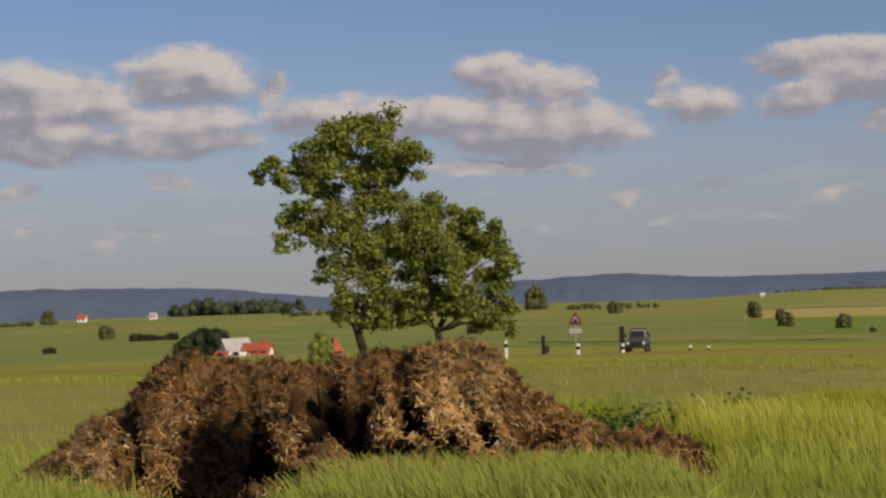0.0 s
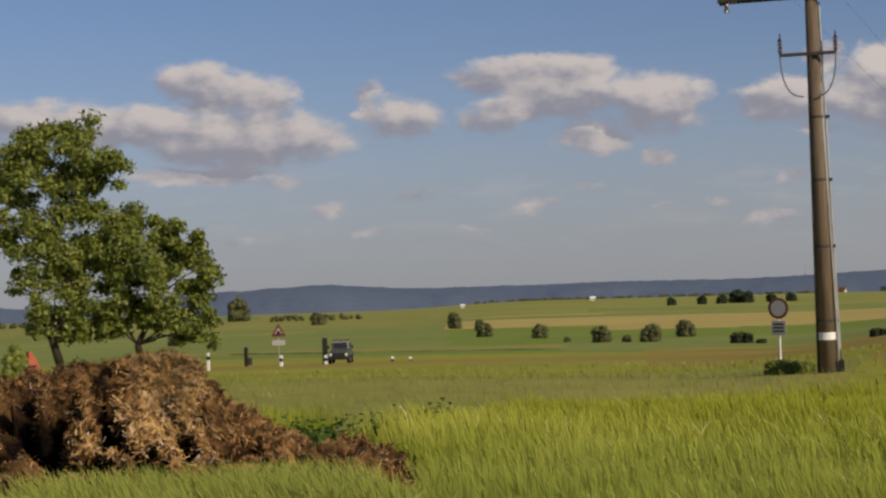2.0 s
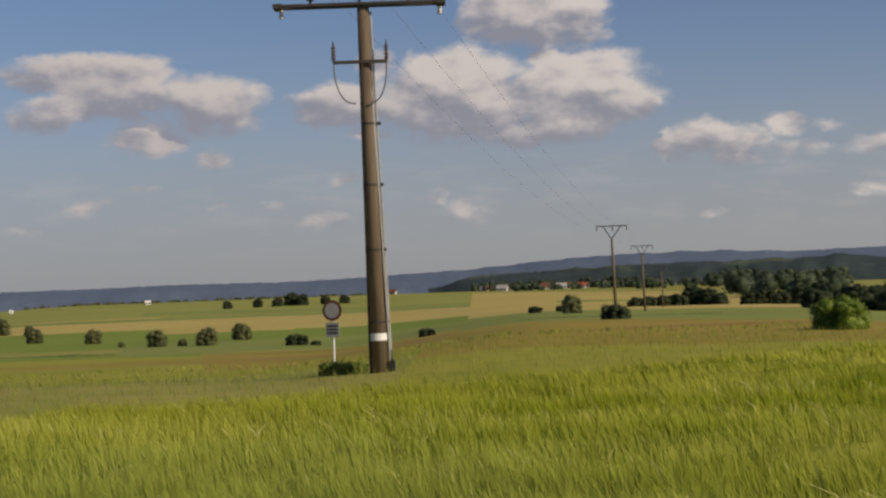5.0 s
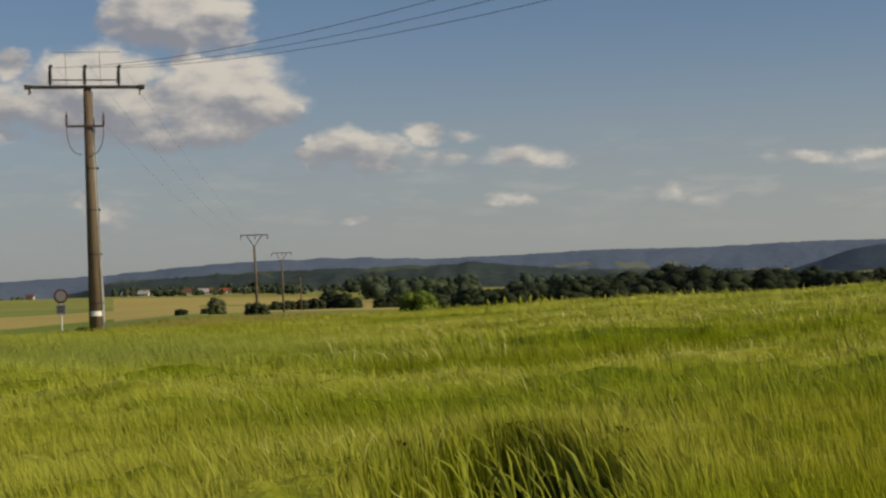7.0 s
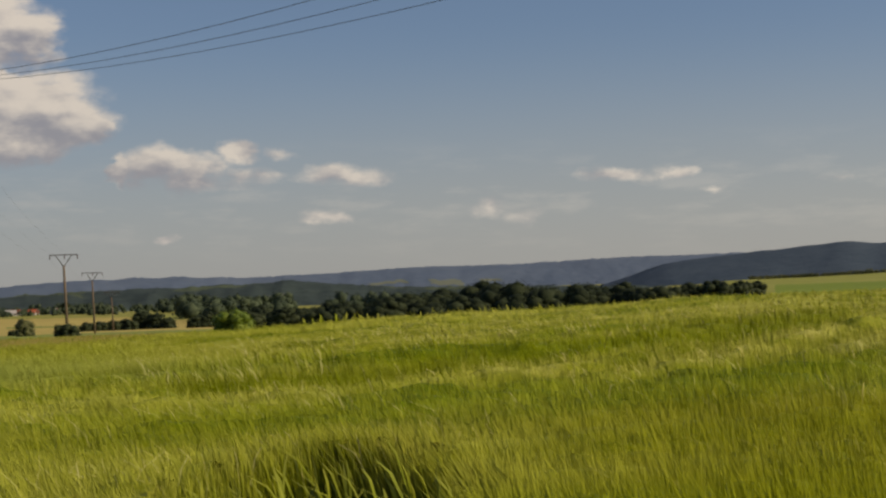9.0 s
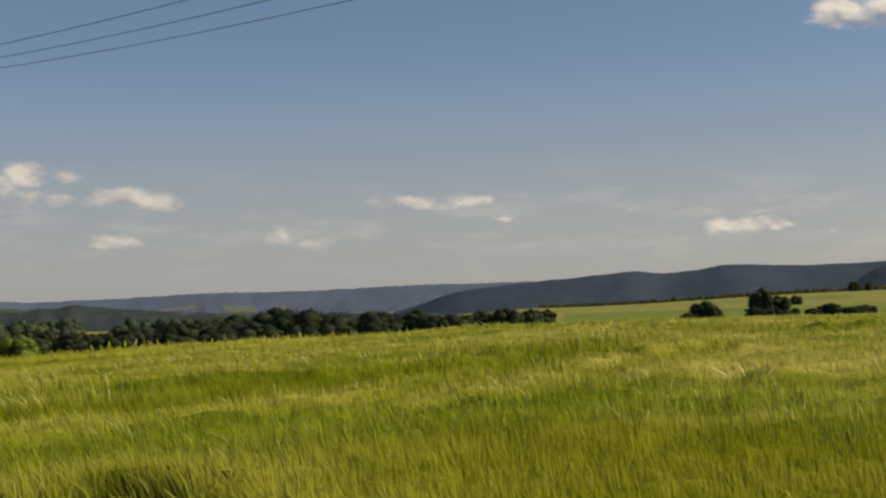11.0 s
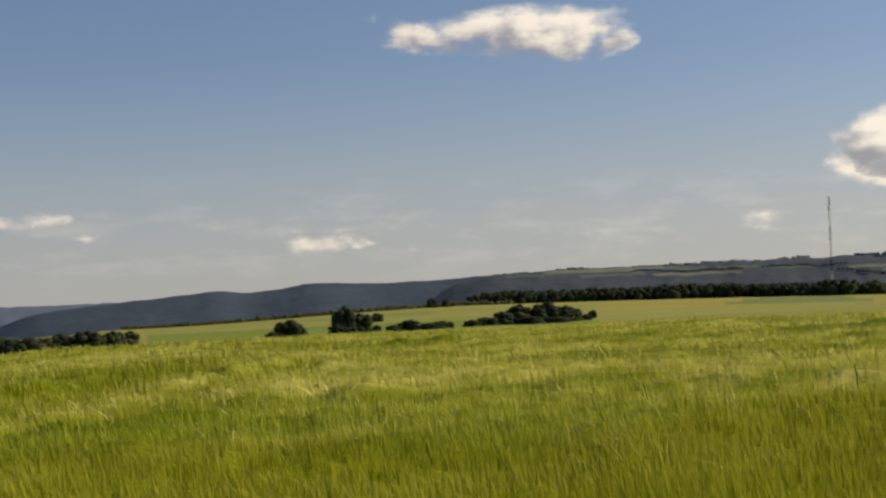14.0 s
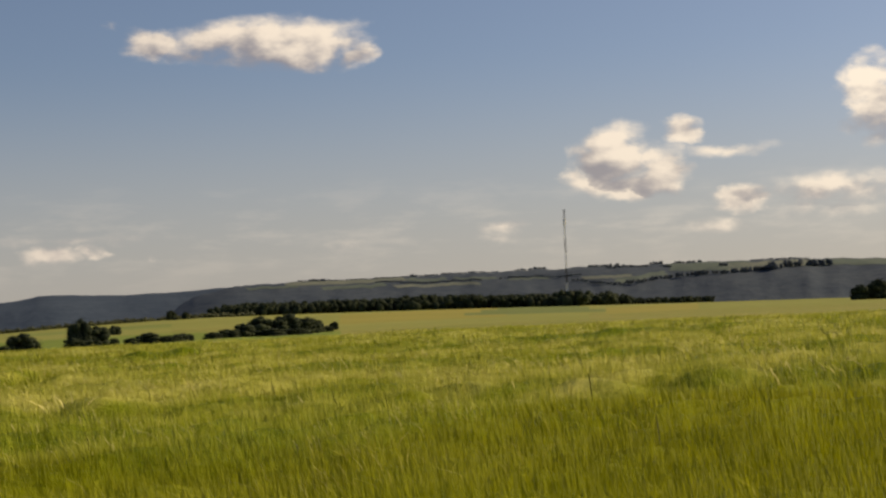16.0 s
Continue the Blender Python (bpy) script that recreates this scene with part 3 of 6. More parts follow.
def ground_z(x, y):
    """The height of the land at a place of the plan."""
    x, y = np.asarray(x, float), np.asarray(y, float)
    r, az = np.hypot(x, y), np.degrees(np.arctan2(x, y))
    per = np.array([np.interp(r, RINGS, p) for p in PROFILE])
    k = np.clip(np.searchsorted(SECTORS, az) - 1, 0, len(SECTORS) - 2)
    f = (az - SECTORS[k]) / (SECTORS[k + 1] - SECTORS[k])
    f = f * f * (3 - 2 * f)
    lo = np.take_along_axis(per, k[None], 0)[0] if per.ndim == 2 else per[k]
    hi = np.take_along_axis(per, k[None] + 1, 0)[0] if per.ndim == 2 else per[k + 1]
    return lo + (hi - lo) * f + 0.05 * np.sin(x * 0.21 + 1) * np.sin(y * 0.17) * np.clip(r / 20, 0, 1)


def gz(x, y):
    return float(ground_z(np.array([x]), np.array([y]))[0])


# the fields, as one patchwork on the land: direction from, to (degrees), distance from, to (metres), drift of the distances over ten degrees, crop;
# first those told from the nearer stand (directions from the pole), then those told from the farther one
FIELDS_WEST = [
    (-48, -12, 58, 92, .02, M_OLIVE), (-12, 3.8, 54, 84, .0, M_OLIVE), (-48, -23, 92, 200, -.06, M_BROWN), (-23, -12.8, 92, 128, .0, M_BROWN), (-12.8, -6, 88, 118, .0, M_BROWN), (-6, 3.8, 66, 200, -.02, M_BROWN),
    (-48, -6, 128, 232, -.03, M_OLIVE), (-14, 3.8, 112, 122, .03, M_RUSSET), (-8, 3.8, 92, 98, .05, M_RUSSET), (-48, -23, 270, 345, -.02, M_FIELD), (-48, -33, 350, 540, .02, M_BEET),
    (-23, -6, 236, 288, -.12, M_SPRING), (-21, -5, 290, 303, -.17, M_DITCH), (-48, -13.2, 345, 640, -.03, M_FIELD), (-32, -18, 455, 475, .1, M_FIELD2), (-48, -30, 545, 560, .02, M_FIELD2),
    (-13.2, 3.8, 303, 492, -.05, M_SPRING), (-9, 3.8, 206, 330, .02, M_FIELD), (-13.2, -7.5, 492, 690, .0, M_WHEAT), (-7.5, 3.8, 440, 600, .02, M_WHEAT), (-14, 3.8, 600, 640, .0, M_FIELD),
    (-14, 3.8, 650, 930, .02, M_FIELD2), (-8, 3.8, 700, 780, -.1, M_FIELD), (-48, 3.8, 930, 1500, 0, M_FIELD2), (-48, -20, 700, 900, .1, M_FIELD), (-26, -13, 640, 700, .0, M_FIELD2)]
FIELDS = [
    (0.6, 14, 48, 74, .0, M_OLIVE), (0.6, 14, 74, 170, -.03, M_BROWN), (0.6, 12, 92, 97, .06, M_RUSSET), (0.5, 14, 170, 390, -.3, M_FIELD), (2.5, 9, 200, 208, -.1, M_DITCH), (0.5, 9.8, 390, 1090, -.3, M_WHEAT), (9.8, 14, 281, 560, -.1, M_WHEAT), (3.5, 9, 620, 680, -.3, M_FIELD),
    (9, 14, 700, 900, 0, M_FIELD2), (29, 41, 150, 700, 0, M_FIELD2), (31, 47, 300, 470, -.2, M_SPRING), (36, 47, 520, 600, -.1, M_FIELD), (29, 35, 200, 290, .2, M_TAN), (41, 78, 440, 730, .05, M_FIELD2), (44, 56, 300, 440, .12, M_FIELD2), (47.0, 53.2, 400, 620, .25, M_TAN), (52.7, 55.7, 640, 712, 0, M_BEET), (52.2, 56.1, 560, 640, 0, M_BEET), (51.7, 56.6, 500, 560, 0, M_BEET), (56.6, 60, 440, 600, .3, M_TAN)]


def build_ground():
    crops = [M_GROUND, M_FIELD, M_FIELD2, M_WHEAT, M_BROWN, M_TAN, M_BEET, M_SPRING, M_OLIVE, M_RUSSET, M_DITCH]
    az = np.concatenate([np.arange(-180, -54, 4), np.arange(-54, 78, 0.3), np.arange(78, 180.1, 4)])
    r = np.concatenate([np.linspace(0.5, 96, 60), np.geomspace(98, 1600, 190), np.geomspace(1650, 4900, 14)])
    R, A = np.meshgrid(r, np.radians(az), indexing="ij")
    x, y = (R * np.sin(A)).ravel(), (R * np.cos(A)).ravel()
    n = len(az)
    i = np.arange(len(r) - 1)[:, None] * n + np.arange(n - 1)[None, :]
    f = np.stack([i, i + 1, i + n + 1, i + n], -1).reshape(-1, 4)[:, ::-1]
    ca = ((az[:-1] + az[1:]) / 2)[None, :].repeat(len(r) - 1, 0).ravel()
    cr = ((r[:-1] + r[1:]) / 2)[:, None].repeat(n - 1, 1).ravel()
    which = np.zeros(len(f), np.int32)
    dx, dy = cr * np.sin(np.radians(ca)) - NEAR_X, cr * np.cos(np.radians(ca)) - NEAR
    for table, aa, rr in ((FIELDS_WEST, np.degrees(np.arctan2(dx, dy)) + NEAR_TURN, np.hypot(dx, dy)), (FIELDS, ca, cr)):
        for a0, a1, r0, r1, slant, mat in table:
            k = 1 + slant * (aa - a0) / 10
            which[(aa > a0) & (aa < a1) & (rr > r0 * k) & (rr < r1 * k)] = crops.index(mat)
    me = quads("ground", np.c_[x, y, ground_z(x, y)], f, M_GROUND, True)
    for m in crops[1:]:
        me.materials.append(m)
    me.polygons.foreach_set("material_index", which)
    tagged(new("ground", me), "rolling land with meadow, green crops and yellow wheat", "ground", kind="structure")


build_ground()


def hill(name, r, deep, knots, mat, label, rough):
    """A wooded ridge: its skyline runs through a few angles above eye level, rounded off towards its foot."""
    az = np.arange(knots[0][0], knots[-1][0] + 0.01, 0.12)
    top = np.interp(az, [k[0] for k in knots], [k[1] for k in knots])
    ker = np.hanning(15)
    top = np.convolve(np.pad(top, 7, mode="edge"), ker / ker.sum(), "valid")
    jag = np.array([noise.noise((a * 1.3, r * .01, 0)) * 1.2 + noise.noise((a * 9, r * .01, 5)) * 0.8 for a in az])
    rows = []
    for j, s in enumerate(np.linspace(0, 1, 12)):
        rr = r - deep * (1 - s)
        crest = EYE + r * np.tan(np.radians(top)) + rough * jag * s ** 6
        foot = EYE + rr * math.tan(radians(-2.9))
        z = foot + (crest - foot) * math.sin(s * math.pi / 2) ** 1.2
        z = z + np.array([noise.noise((a * 0.45, s * 5, r)) + .5 * noise.noise((a * 1.7, s * 14, r)) for a in az]) * rough * 3.0 * math.sin(s * math.pi)
        rows.append(np.c_[rr * np.sin(np.radians(az)), rr * np.cos(np.radians(az)), z])
    v = np.vstack(rows)
    n = len(az)
    i = np.arange(11)[:, None] * n + np.arange(n - 1)[None, :]
    f = np.stack([i, i + 1, i + n + 1, i + n], -1).reshape(-1, 4)
    return tagged(new(name, quads(name, v, f, mat, True)), label, "hill", kind="structure")


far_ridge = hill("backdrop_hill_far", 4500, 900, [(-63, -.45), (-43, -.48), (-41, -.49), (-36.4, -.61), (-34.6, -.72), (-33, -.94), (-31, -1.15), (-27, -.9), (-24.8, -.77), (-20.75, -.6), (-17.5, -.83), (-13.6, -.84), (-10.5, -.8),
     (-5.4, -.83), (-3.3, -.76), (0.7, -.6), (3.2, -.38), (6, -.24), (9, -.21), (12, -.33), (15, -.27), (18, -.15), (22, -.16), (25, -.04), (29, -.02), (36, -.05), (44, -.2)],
     M_HILL_FAR, "long wooded ridge on the skyline, coloured blue with haze", 3.0)
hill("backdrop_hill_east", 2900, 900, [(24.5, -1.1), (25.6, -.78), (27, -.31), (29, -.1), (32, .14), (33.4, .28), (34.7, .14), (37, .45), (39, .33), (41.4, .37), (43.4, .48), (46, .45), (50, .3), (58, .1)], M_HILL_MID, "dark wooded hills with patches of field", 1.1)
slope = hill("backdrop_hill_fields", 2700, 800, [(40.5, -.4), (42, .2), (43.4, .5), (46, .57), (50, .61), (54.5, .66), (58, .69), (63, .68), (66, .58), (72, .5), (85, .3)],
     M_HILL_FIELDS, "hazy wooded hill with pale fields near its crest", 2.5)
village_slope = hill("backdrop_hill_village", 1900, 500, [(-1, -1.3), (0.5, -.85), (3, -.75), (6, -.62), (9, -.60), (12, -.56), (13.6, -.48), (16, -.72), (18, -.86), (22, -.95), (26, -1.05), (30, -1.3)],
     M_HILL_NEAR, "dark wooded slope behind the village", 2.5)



def on_slope(ob, az, below):
    """The place on a hill's near face that lies so many degrees under its crest."""
    v = np.array([q.co for q in ob.data.vertices]).reshape(12, -1, 3)
    way = np.degrees(np.arctan2(v[0, :, 0], v[0, :, 1]))
    rise = np.degrees(np.arctan2(v[:, :, 2] - EYE, np.hypot(v[:, :, 0], v[:, :, 1])))
    spots = []
    for a, b in zip(np.atleast_1d(az), np.atleast_1d(below)):
        k = int(np.clip(np.searchsorted(way, a), 1, len(way) - 1))
        w = (a - way[k - 1]) / (way[k] - way[k - 1])
        col, up = v[:, k - 1] * (1 - w) + v[:, k] * w, rise[:, k - 1] * (1 - w) + rise[:, k] * w
        spots.append([np.interp(up.max() - b, np.maximum.accumulate(up), col[:, i]) for i in range(3)])
    return np.array(spots)


def hill_field(hill_of, a0, a1, top0, low0, top1, low1, mat, seed):
    """A field lying on the hillside between two directions, with uneven hedged edges."""
    n, m = 26, 9
    az, s = np.meshgrid(np.linspace(a0, a1, n), np.linspace(0, 1, m))
    t = (az - a0) / (a1 - a0)
    az = az + .12 * (s - .5) + .05 * np.sin(s * 9 + seed)
    top, low = top0 + (top1 - top0) * t, low0 + (low1 - low0) * t
    wave = np.array([noise.noise((a * 2.6, seed, 0)) for a in az.ravel()]).reshape(m, n) * .05
    below = top + (low - top) * s + wave * np.minimum(1, top / .1)
    p = on_slope(hill_of, az.ravel(), np.maximum(below, .004).ravel())
    p[:, :2] *= .9996
    p[:, 2] += .25
    i = np.arange(m - 1)[:, None] * n + np.arange(n - 1)[None, :]
    f = np.stack([i, i + 1, i + n + 1, i + n], -1).reshape(-1, 4)
    ob = new("field", quads("field", p, f, mat, True))
    ob.parent = hill_of
    tagged(ob, "pale hazy green field")


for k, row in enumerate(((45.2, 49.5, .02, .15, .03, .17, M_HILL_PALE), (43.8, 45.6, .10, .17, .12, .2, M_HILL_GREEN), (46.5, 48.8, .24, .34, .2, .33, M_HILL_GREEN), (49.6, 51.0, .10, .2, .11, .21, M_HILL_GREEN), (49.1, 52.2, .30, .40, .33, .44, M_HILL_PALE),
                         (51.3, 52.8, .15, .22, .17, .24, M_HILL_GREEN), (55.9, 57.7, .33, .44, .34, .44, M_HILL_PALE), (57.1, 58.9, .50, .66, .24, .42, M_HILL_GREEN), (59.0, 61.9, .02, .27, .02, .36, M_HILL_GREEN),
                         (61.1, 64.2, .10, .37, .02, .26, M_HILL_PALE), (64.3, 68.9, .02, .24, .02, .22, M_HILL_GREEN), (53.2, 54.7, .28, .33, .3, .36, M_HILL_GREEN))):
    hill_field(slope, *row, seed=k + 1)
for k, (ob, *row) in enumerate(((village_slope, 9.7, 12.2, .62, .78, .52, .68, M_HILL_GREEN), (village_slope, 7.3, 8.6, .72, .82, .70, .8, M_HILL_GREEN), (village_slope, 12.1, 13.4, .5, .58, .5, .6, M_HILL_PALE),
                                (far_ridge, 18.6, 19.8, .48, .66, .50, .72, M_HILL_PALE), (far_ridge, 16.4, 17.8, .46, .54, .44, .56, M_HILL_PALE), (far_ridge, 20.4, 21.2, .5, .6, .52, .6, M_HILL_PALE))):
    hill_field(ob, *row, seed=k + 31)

# ---- leaves and trees ----


def leaf_cloud(name, centres, radii, count, size, mat, flat=0.75, seed=1, shell=(.35, .8)):
    """Leaves as small bent quads scattered through the shells of many clumps."""
    g = np.random.default_rng(seed)
    centres, radii = np.asarray(centres, float), np.asarray(radii, float)
    pick = g.choice(len(centres), count, p=radii ** 2 / (radii ** 2).sum())
    d = g.normal(size=(count, 3))
    d /= np.linalg.norm(d, axis=1)[:, None]
    c = centres[pick] + d * (radii[pick] * (shell[0] + shell[1] * g.random(count)))[:, None] * np.array([1, 1, flat])
    u = g.normal(size=(count, 3))
    nrm = d * 0.8 + np.array([0, 0, 0.5]) + g.normal(size=(count, 3)) * 0.55
    nrm /= np.linalg.norm(nrm, axis=1)[:, None]
    u -= nrm * (u * nrm).sum(1)[:, None]
    u /= np.linalg.norm(u, axis=1)[:, None]
    w = np.cross(nrm, u)
    s = size * (0.6 + 0.8 * g.random(count))[:, None]
    fold = nrm * s * 0.25
    v = np.stack([c - u * s, c - w * s * 0.6 + fold, c + u * s, c + w * s * 0.6 + fold], 1).reshape(-1, 3)
    return quads(name, v, np.arange(count * 4).reshape(-1, 4), mat)


def ball(fine):
    """Corners and faces of a small round ball."""
    bm = bmesh.new()
    bmesh.ops.create_icosphere(bm, subdivisions=fine, radius=1)
    v, f = np.array([q.co[:] for q in bm.verts]), np.array([[q.index for q in p.verts] for p in bm.faces])
    bm.free()
    return v, f


BALL, BALL_FAR = ball(2), ball(1)


def clumped(name, centres, radii, count, size, mat, flat, seed, fill=.70, shape=BALL, shell=(.60, .50)):
    """A dense crown: the packed inside of every clump as an uneven lump, and leaves standing out all over it."""
    g = np.random.default_rng(seed + 500)
    loose = leaf_cloud(name + "_loose", centres, radii, count, size, mat, flat, seed, shell)
    n0 = len(loose.vertices)
    co = np.empty(n0 * 3, np.float32)
    loose.vertices.foreach_get("co", co)
    bpy.data.meshes.remove(loose)
    bv, bf = shape
    c, r = np.asarray(centres, float), np.asarray(radii, float)
    uneven = 1 + .16 * g.normal(size=(len(c), len(bv)))
    v = c[:, None] + bv[None] * (uneven * (r * fill)[:, None])[..., None] * np.array([1, 1, flat])
    f = bf[None] + (np.arange(len(c)) * len(bv))[:, None, None]
    leaf = np.arange(n0).reshape(-1, 4)
    tri = np.concatenate([leaf[:, [0, 1, 2]], leaf[:, [0, 2, 3]], n0 + f.reshape(-1, 3)])
    return quads(name, np.concatenate([co.reshape(-1, 3), v.reshape(-1, 3)]), tri, mat)


def limb(bm, a, b, r0, r1, g, bend=0.12, steps=4):
    a, b = Vector(a), Vector(b)
    pts = [a.lerp(b, i / steps) + Vector(g.normal(size=3)) * (b - a).length * bend * (0 if i in (0, steps) else .5) for i in range(steps + 1)]
    for i in range(steps):
        q0, q1 = r0 + (r1 - r0) * i / steps, r0 + (r1 - r0) * (i + 1) / steps
        tube(bm, pts[i], pts[i + 1], q0, q1, 6)
    return pts


def grow(name, at, height, clumps, leaves, size, leafmat, label, trunk_r=0.2, seed=1, split=6, drop=0.0, loose=1.0, category="tree", group="", turn=0, shell=(.35, .8), dense=False):
    """A tree: tapered trunk, a limb to every clump, and a crown of leaves. clumps: x, y, z, radius from the foot."""
    g = np.random.default_rng(seed)
    tree = root(name, at, label, category, group, turn)
    bm = bmesh.new()
    spine = limb(bm, (0, 0, -0.3), (clumps[0][0] * .5, clumps[0][1] * .5, height * 0.8), trunk_r, trunk_r * 0.25, g, 0.05, 7)
    for x, y, z, r in clumps[::4] if dense else clumps:
        k = min(6, max(2, int(z / (height * .8) * 7) - 1))
        limb(bm, spine[k], (x, y, z), trunk_r * 0.24, trunk_r * 0.06, g, 0.12, 3)
    part("trunk", bm, M_TRUNK, tree, smooth=True)
    bits = [(x + (g.random() - .5) * r * 1.7 * loose, y + (g.random() - .5) * r * 1.7 * loose, z + (g.random() - .5) * r * 1.4 * loose - drop, r * (max(.34, 1 - .66 * loose) + .34 * g.random())) for x, y, z, r in clumps for _ in range(split)]
    crown = new("crown", clumped("crown", [c[:3] for c in bits], [c[3] for c in bits], leaves, size, leafmat, .9, seed, .82, BALL_FAR, (.74, .42)) if dense else leaf_cloud("crown", [c[:3] for c in bits], [c[3] for c in bits], leaves, size, leafmat, seed=seed, shell=shell))
    crown.parent = tree
    return tree


def from_near(az, r):
    """A place by its direction and distance from the nearer stand; directions count from the pole."""
    x, y = polar(az - NEAR_TURN, r)
    return x + NEAR_X, y + NEAR


def foot(x, y, sink=0.0):
    return x, y, gz(x, y) - sink


def roadside_trees():
    # a taller one with a wide limb to one side, and a lower rounder one
    high = [(-0.7, 0.0, 10.1, 0.77), (0.7, 0.6, 10.1, 0.88), (1.5, -0.8, 9.4, 0.77), (-1.3, 0.6, 9.5, 0.77), (0.0, -0.2, 9.2, 0.99), (2.1, -0.3, 8.5, 0.62), (1.1, 0.9, 8.4, 0.88), (-1.1, -0.8, 8.4, 0.88), (-2.0, 0.2, 9.0, 0.62), (-2.3, 0.2, 8.2, 0.55), (-3.5, -0.4, 8.5, 0.49), (-3.1, 0.4, 8.2, 0.44)]
    wing = [(-3.9, -0.2, 8.2, 0.33), (0.0, -0.2, 7.7, 0.99), (-1.5, 0.6, 7.4, 0.66), (-2.4, -0.6, 7.3, 0.55), (-2.0, 0.4, 6.5, 0.62), (-2.7, 0.0, 6.3, 0.49), (-1.1, -0.6, 6.3, 0.88), (-2.3, 0.6, 5.9, 0.55), (-3.0, -0.3, 5.6, 0.40), (0.2, 0.2, 6.4, 1.10), (1.5, 0.5, 6.6, 0.88), (-0.7, -0.9, 5.1, 0.88)]
    skirt = [(-1.3, 0.5, 4.6, 0.45), (-1.7, -0.1, 4.2, 0.30), (0.7, 1.0, 5.1, 1.10), (-0.2, -0.7, 3.8, 0.77), (1.1, 0.4, 3.8, 0.88), (-0.7, 0.1, 2.9, 0.55), (0.4, -0.5, 2.7, 0.45), (1.2, 0.6, 2.6, 0.5), (2.0, -0.5, 5.3, 0.77), (1.6, 0.3, 3.0, 0.5)]
    x, y = from_near(-26.85, 62)
    grow("roadside_tree", foot(x, y), 10.4, [(0.05, 0, 5, .6), (.1, .4, 2.6, .5)] + high + wing + skirt, 40000, 0.082, M_LEAF,
         "tall broadleaf roadside tree with a lopsided crown", 0.19, 3, turn=27, drop=.45, split=10, loose=1.12, shell=(.2, .95))
    x, y = from_near(-24.1, 62.5)
    low = [(-0.6, 0.0, 6.6, 0.88), (0.3, 0.5, 6.2, 0.77), (-0.3, -1.0, 5.5, 0.99), (1.0, 0.4, 6.4, 0.49), (1.4, -0.1, 6.0, 0.62), (2.1, -0.3, 5.7, 0.55), (2.3, 0.6, 5.1, 0.62), (2.7, -0.4, 4.5, 0.44), (1.2, 0.3, 5.1, 0.88), (1.9, 0.3, 4.2, 0.77), (0.1, -0.9, 4.4, 0.99), (-1.0, 0.8, 4.4, 0.77), (1.0, -0.5, 3.5, 0.88), (2.1, -0.1, 3.1, 0.66), (-0.6, 0.6, 3.3, 0.66), (1.4, -0.6, 2.7, 0.55), (2.2, 0.2, 2.2, 0.31), (0.3, 0.0, 2.7, 0.44), (-1.0, -0.3, 2.9, 0.44), (2.7, 0.3, 2.8, 0.31), (2.8, -0.1, 2.0, 0.18), (-.9, .2, 2.6, .4), (1.5, .2, 2.2, .4), (2.5, -.2, 2.0, .35), (-1.5, .1, 2.8, .4)]
    grow("roadside_tree", foot(x, y), 6.9, low, 27000, 0.082, M_LEAF, "lower rounded broadleaf roadside tree", 0.17, 5, turn=24, drop=.45, split=10, loose=1.12, shell=(.2, .95))


roadside_trees()

# ---- bushes and far trees ----


def bush_kind(seed, tall, wide, leaves, size, mat, name="field_tree", label="", category="tree", stem=0.12, lumps=17, bulk=.15):
    """A tree or bush whose crown comes down to the ground: clumps of many sizes heaped into an uneven dome."""
    g = np.random.default_rng(seed)
    clumps = []
    lean, top_at = g.normal(size=2) * wide * .08, .8 + .3 * g.random()
    for i in range(lumps):
        u, a = ((i + .5) / lumps), i * 2.4 + g.random()
        q = wide * .42 * math.sqrt(u) * (.8 + .3 * g.random())
        r = min(wide, tall) * (bulk + .12 * g.random())
        top = (tall - r) * max(.05, 1 - (q / (wide * .54)) ** 2.3) ** .5 * (.80 + .20 * g.random()) * (1 + .07 * math.sin(a + seed) * top_at)
        at = q * math.cos(a) + lean[0] * top / tall, q * math.sin(a) + lean[1] * top / tall
        clumps.append((*at, min(tall - r * .7, max(r * .8, top)), r))
        for k in range(1 + i % 2):
            clumps.append((at[0] * .95, at[1] * .95, max(r * .7, top * (.2 + .3 * k + .2 * g.random())), r * (1.05 + .3 * g.random())))
    return grow(name, (0, 0, -500), tall, clumps, int(leaves * 2.2), size * .62, mat, label, stem, seed, category=category, split=1, loose=.2, dense=True)


def plant(kind, az, r, scale=1.0, wide=1.0, near=True, label="", group="", sink=0.15, turn=None):
    x, y = from_near(az, r) if near else polar(az, r)
    m = pose(x, y, gz(x, y) - sink, 0, 0, turn if turn is not None else (az * 77) % 360) @ Matrix.Diagonal((scale * wide, scale * wide, scale, 1))
    ob = copy_thing(kind, m)
    return tagged(ob, label, group=group)


ROUND = bush_kind(11, 3.4, 3.4, 4200, 0.10, M_LEAF_FAR, "field_tree", "round solitary tree standing in the crop", lumps=26, bulk=.11)
TALL = bush_kind(12, 4.6, 3.4, 4600, 0.10, M_LEAF_FAR, "field_tree", "taller dark tree standing in the crop", lumps=26, bulk=.11)
WIDE_TALL = bush_kind(18, 4.0, 4.0, 5200, 0.11, M_LEAF_FAR, "field_tree", "large round tree standing behind the road", lumps=30, bulk=.10)
WIDE = bush_kind(13, 2.0, 4.2, 1500, 0.09, M_LEAF_DARK, "hedge_bush", "low dark spreading hedge bush", "bush")
WOOD = bush_kind(14, 8.0, 7.0, 2000, 0.22, M_LEAF_DARK, "wood_tree", "dark tree at the edge of the wood")
WOOD2 = bush_kind(15, 7.0, 8.0, 2000, 0.22, M_LEAF_DARK, "wood_tree", "broad green tree at the edge of the wood")
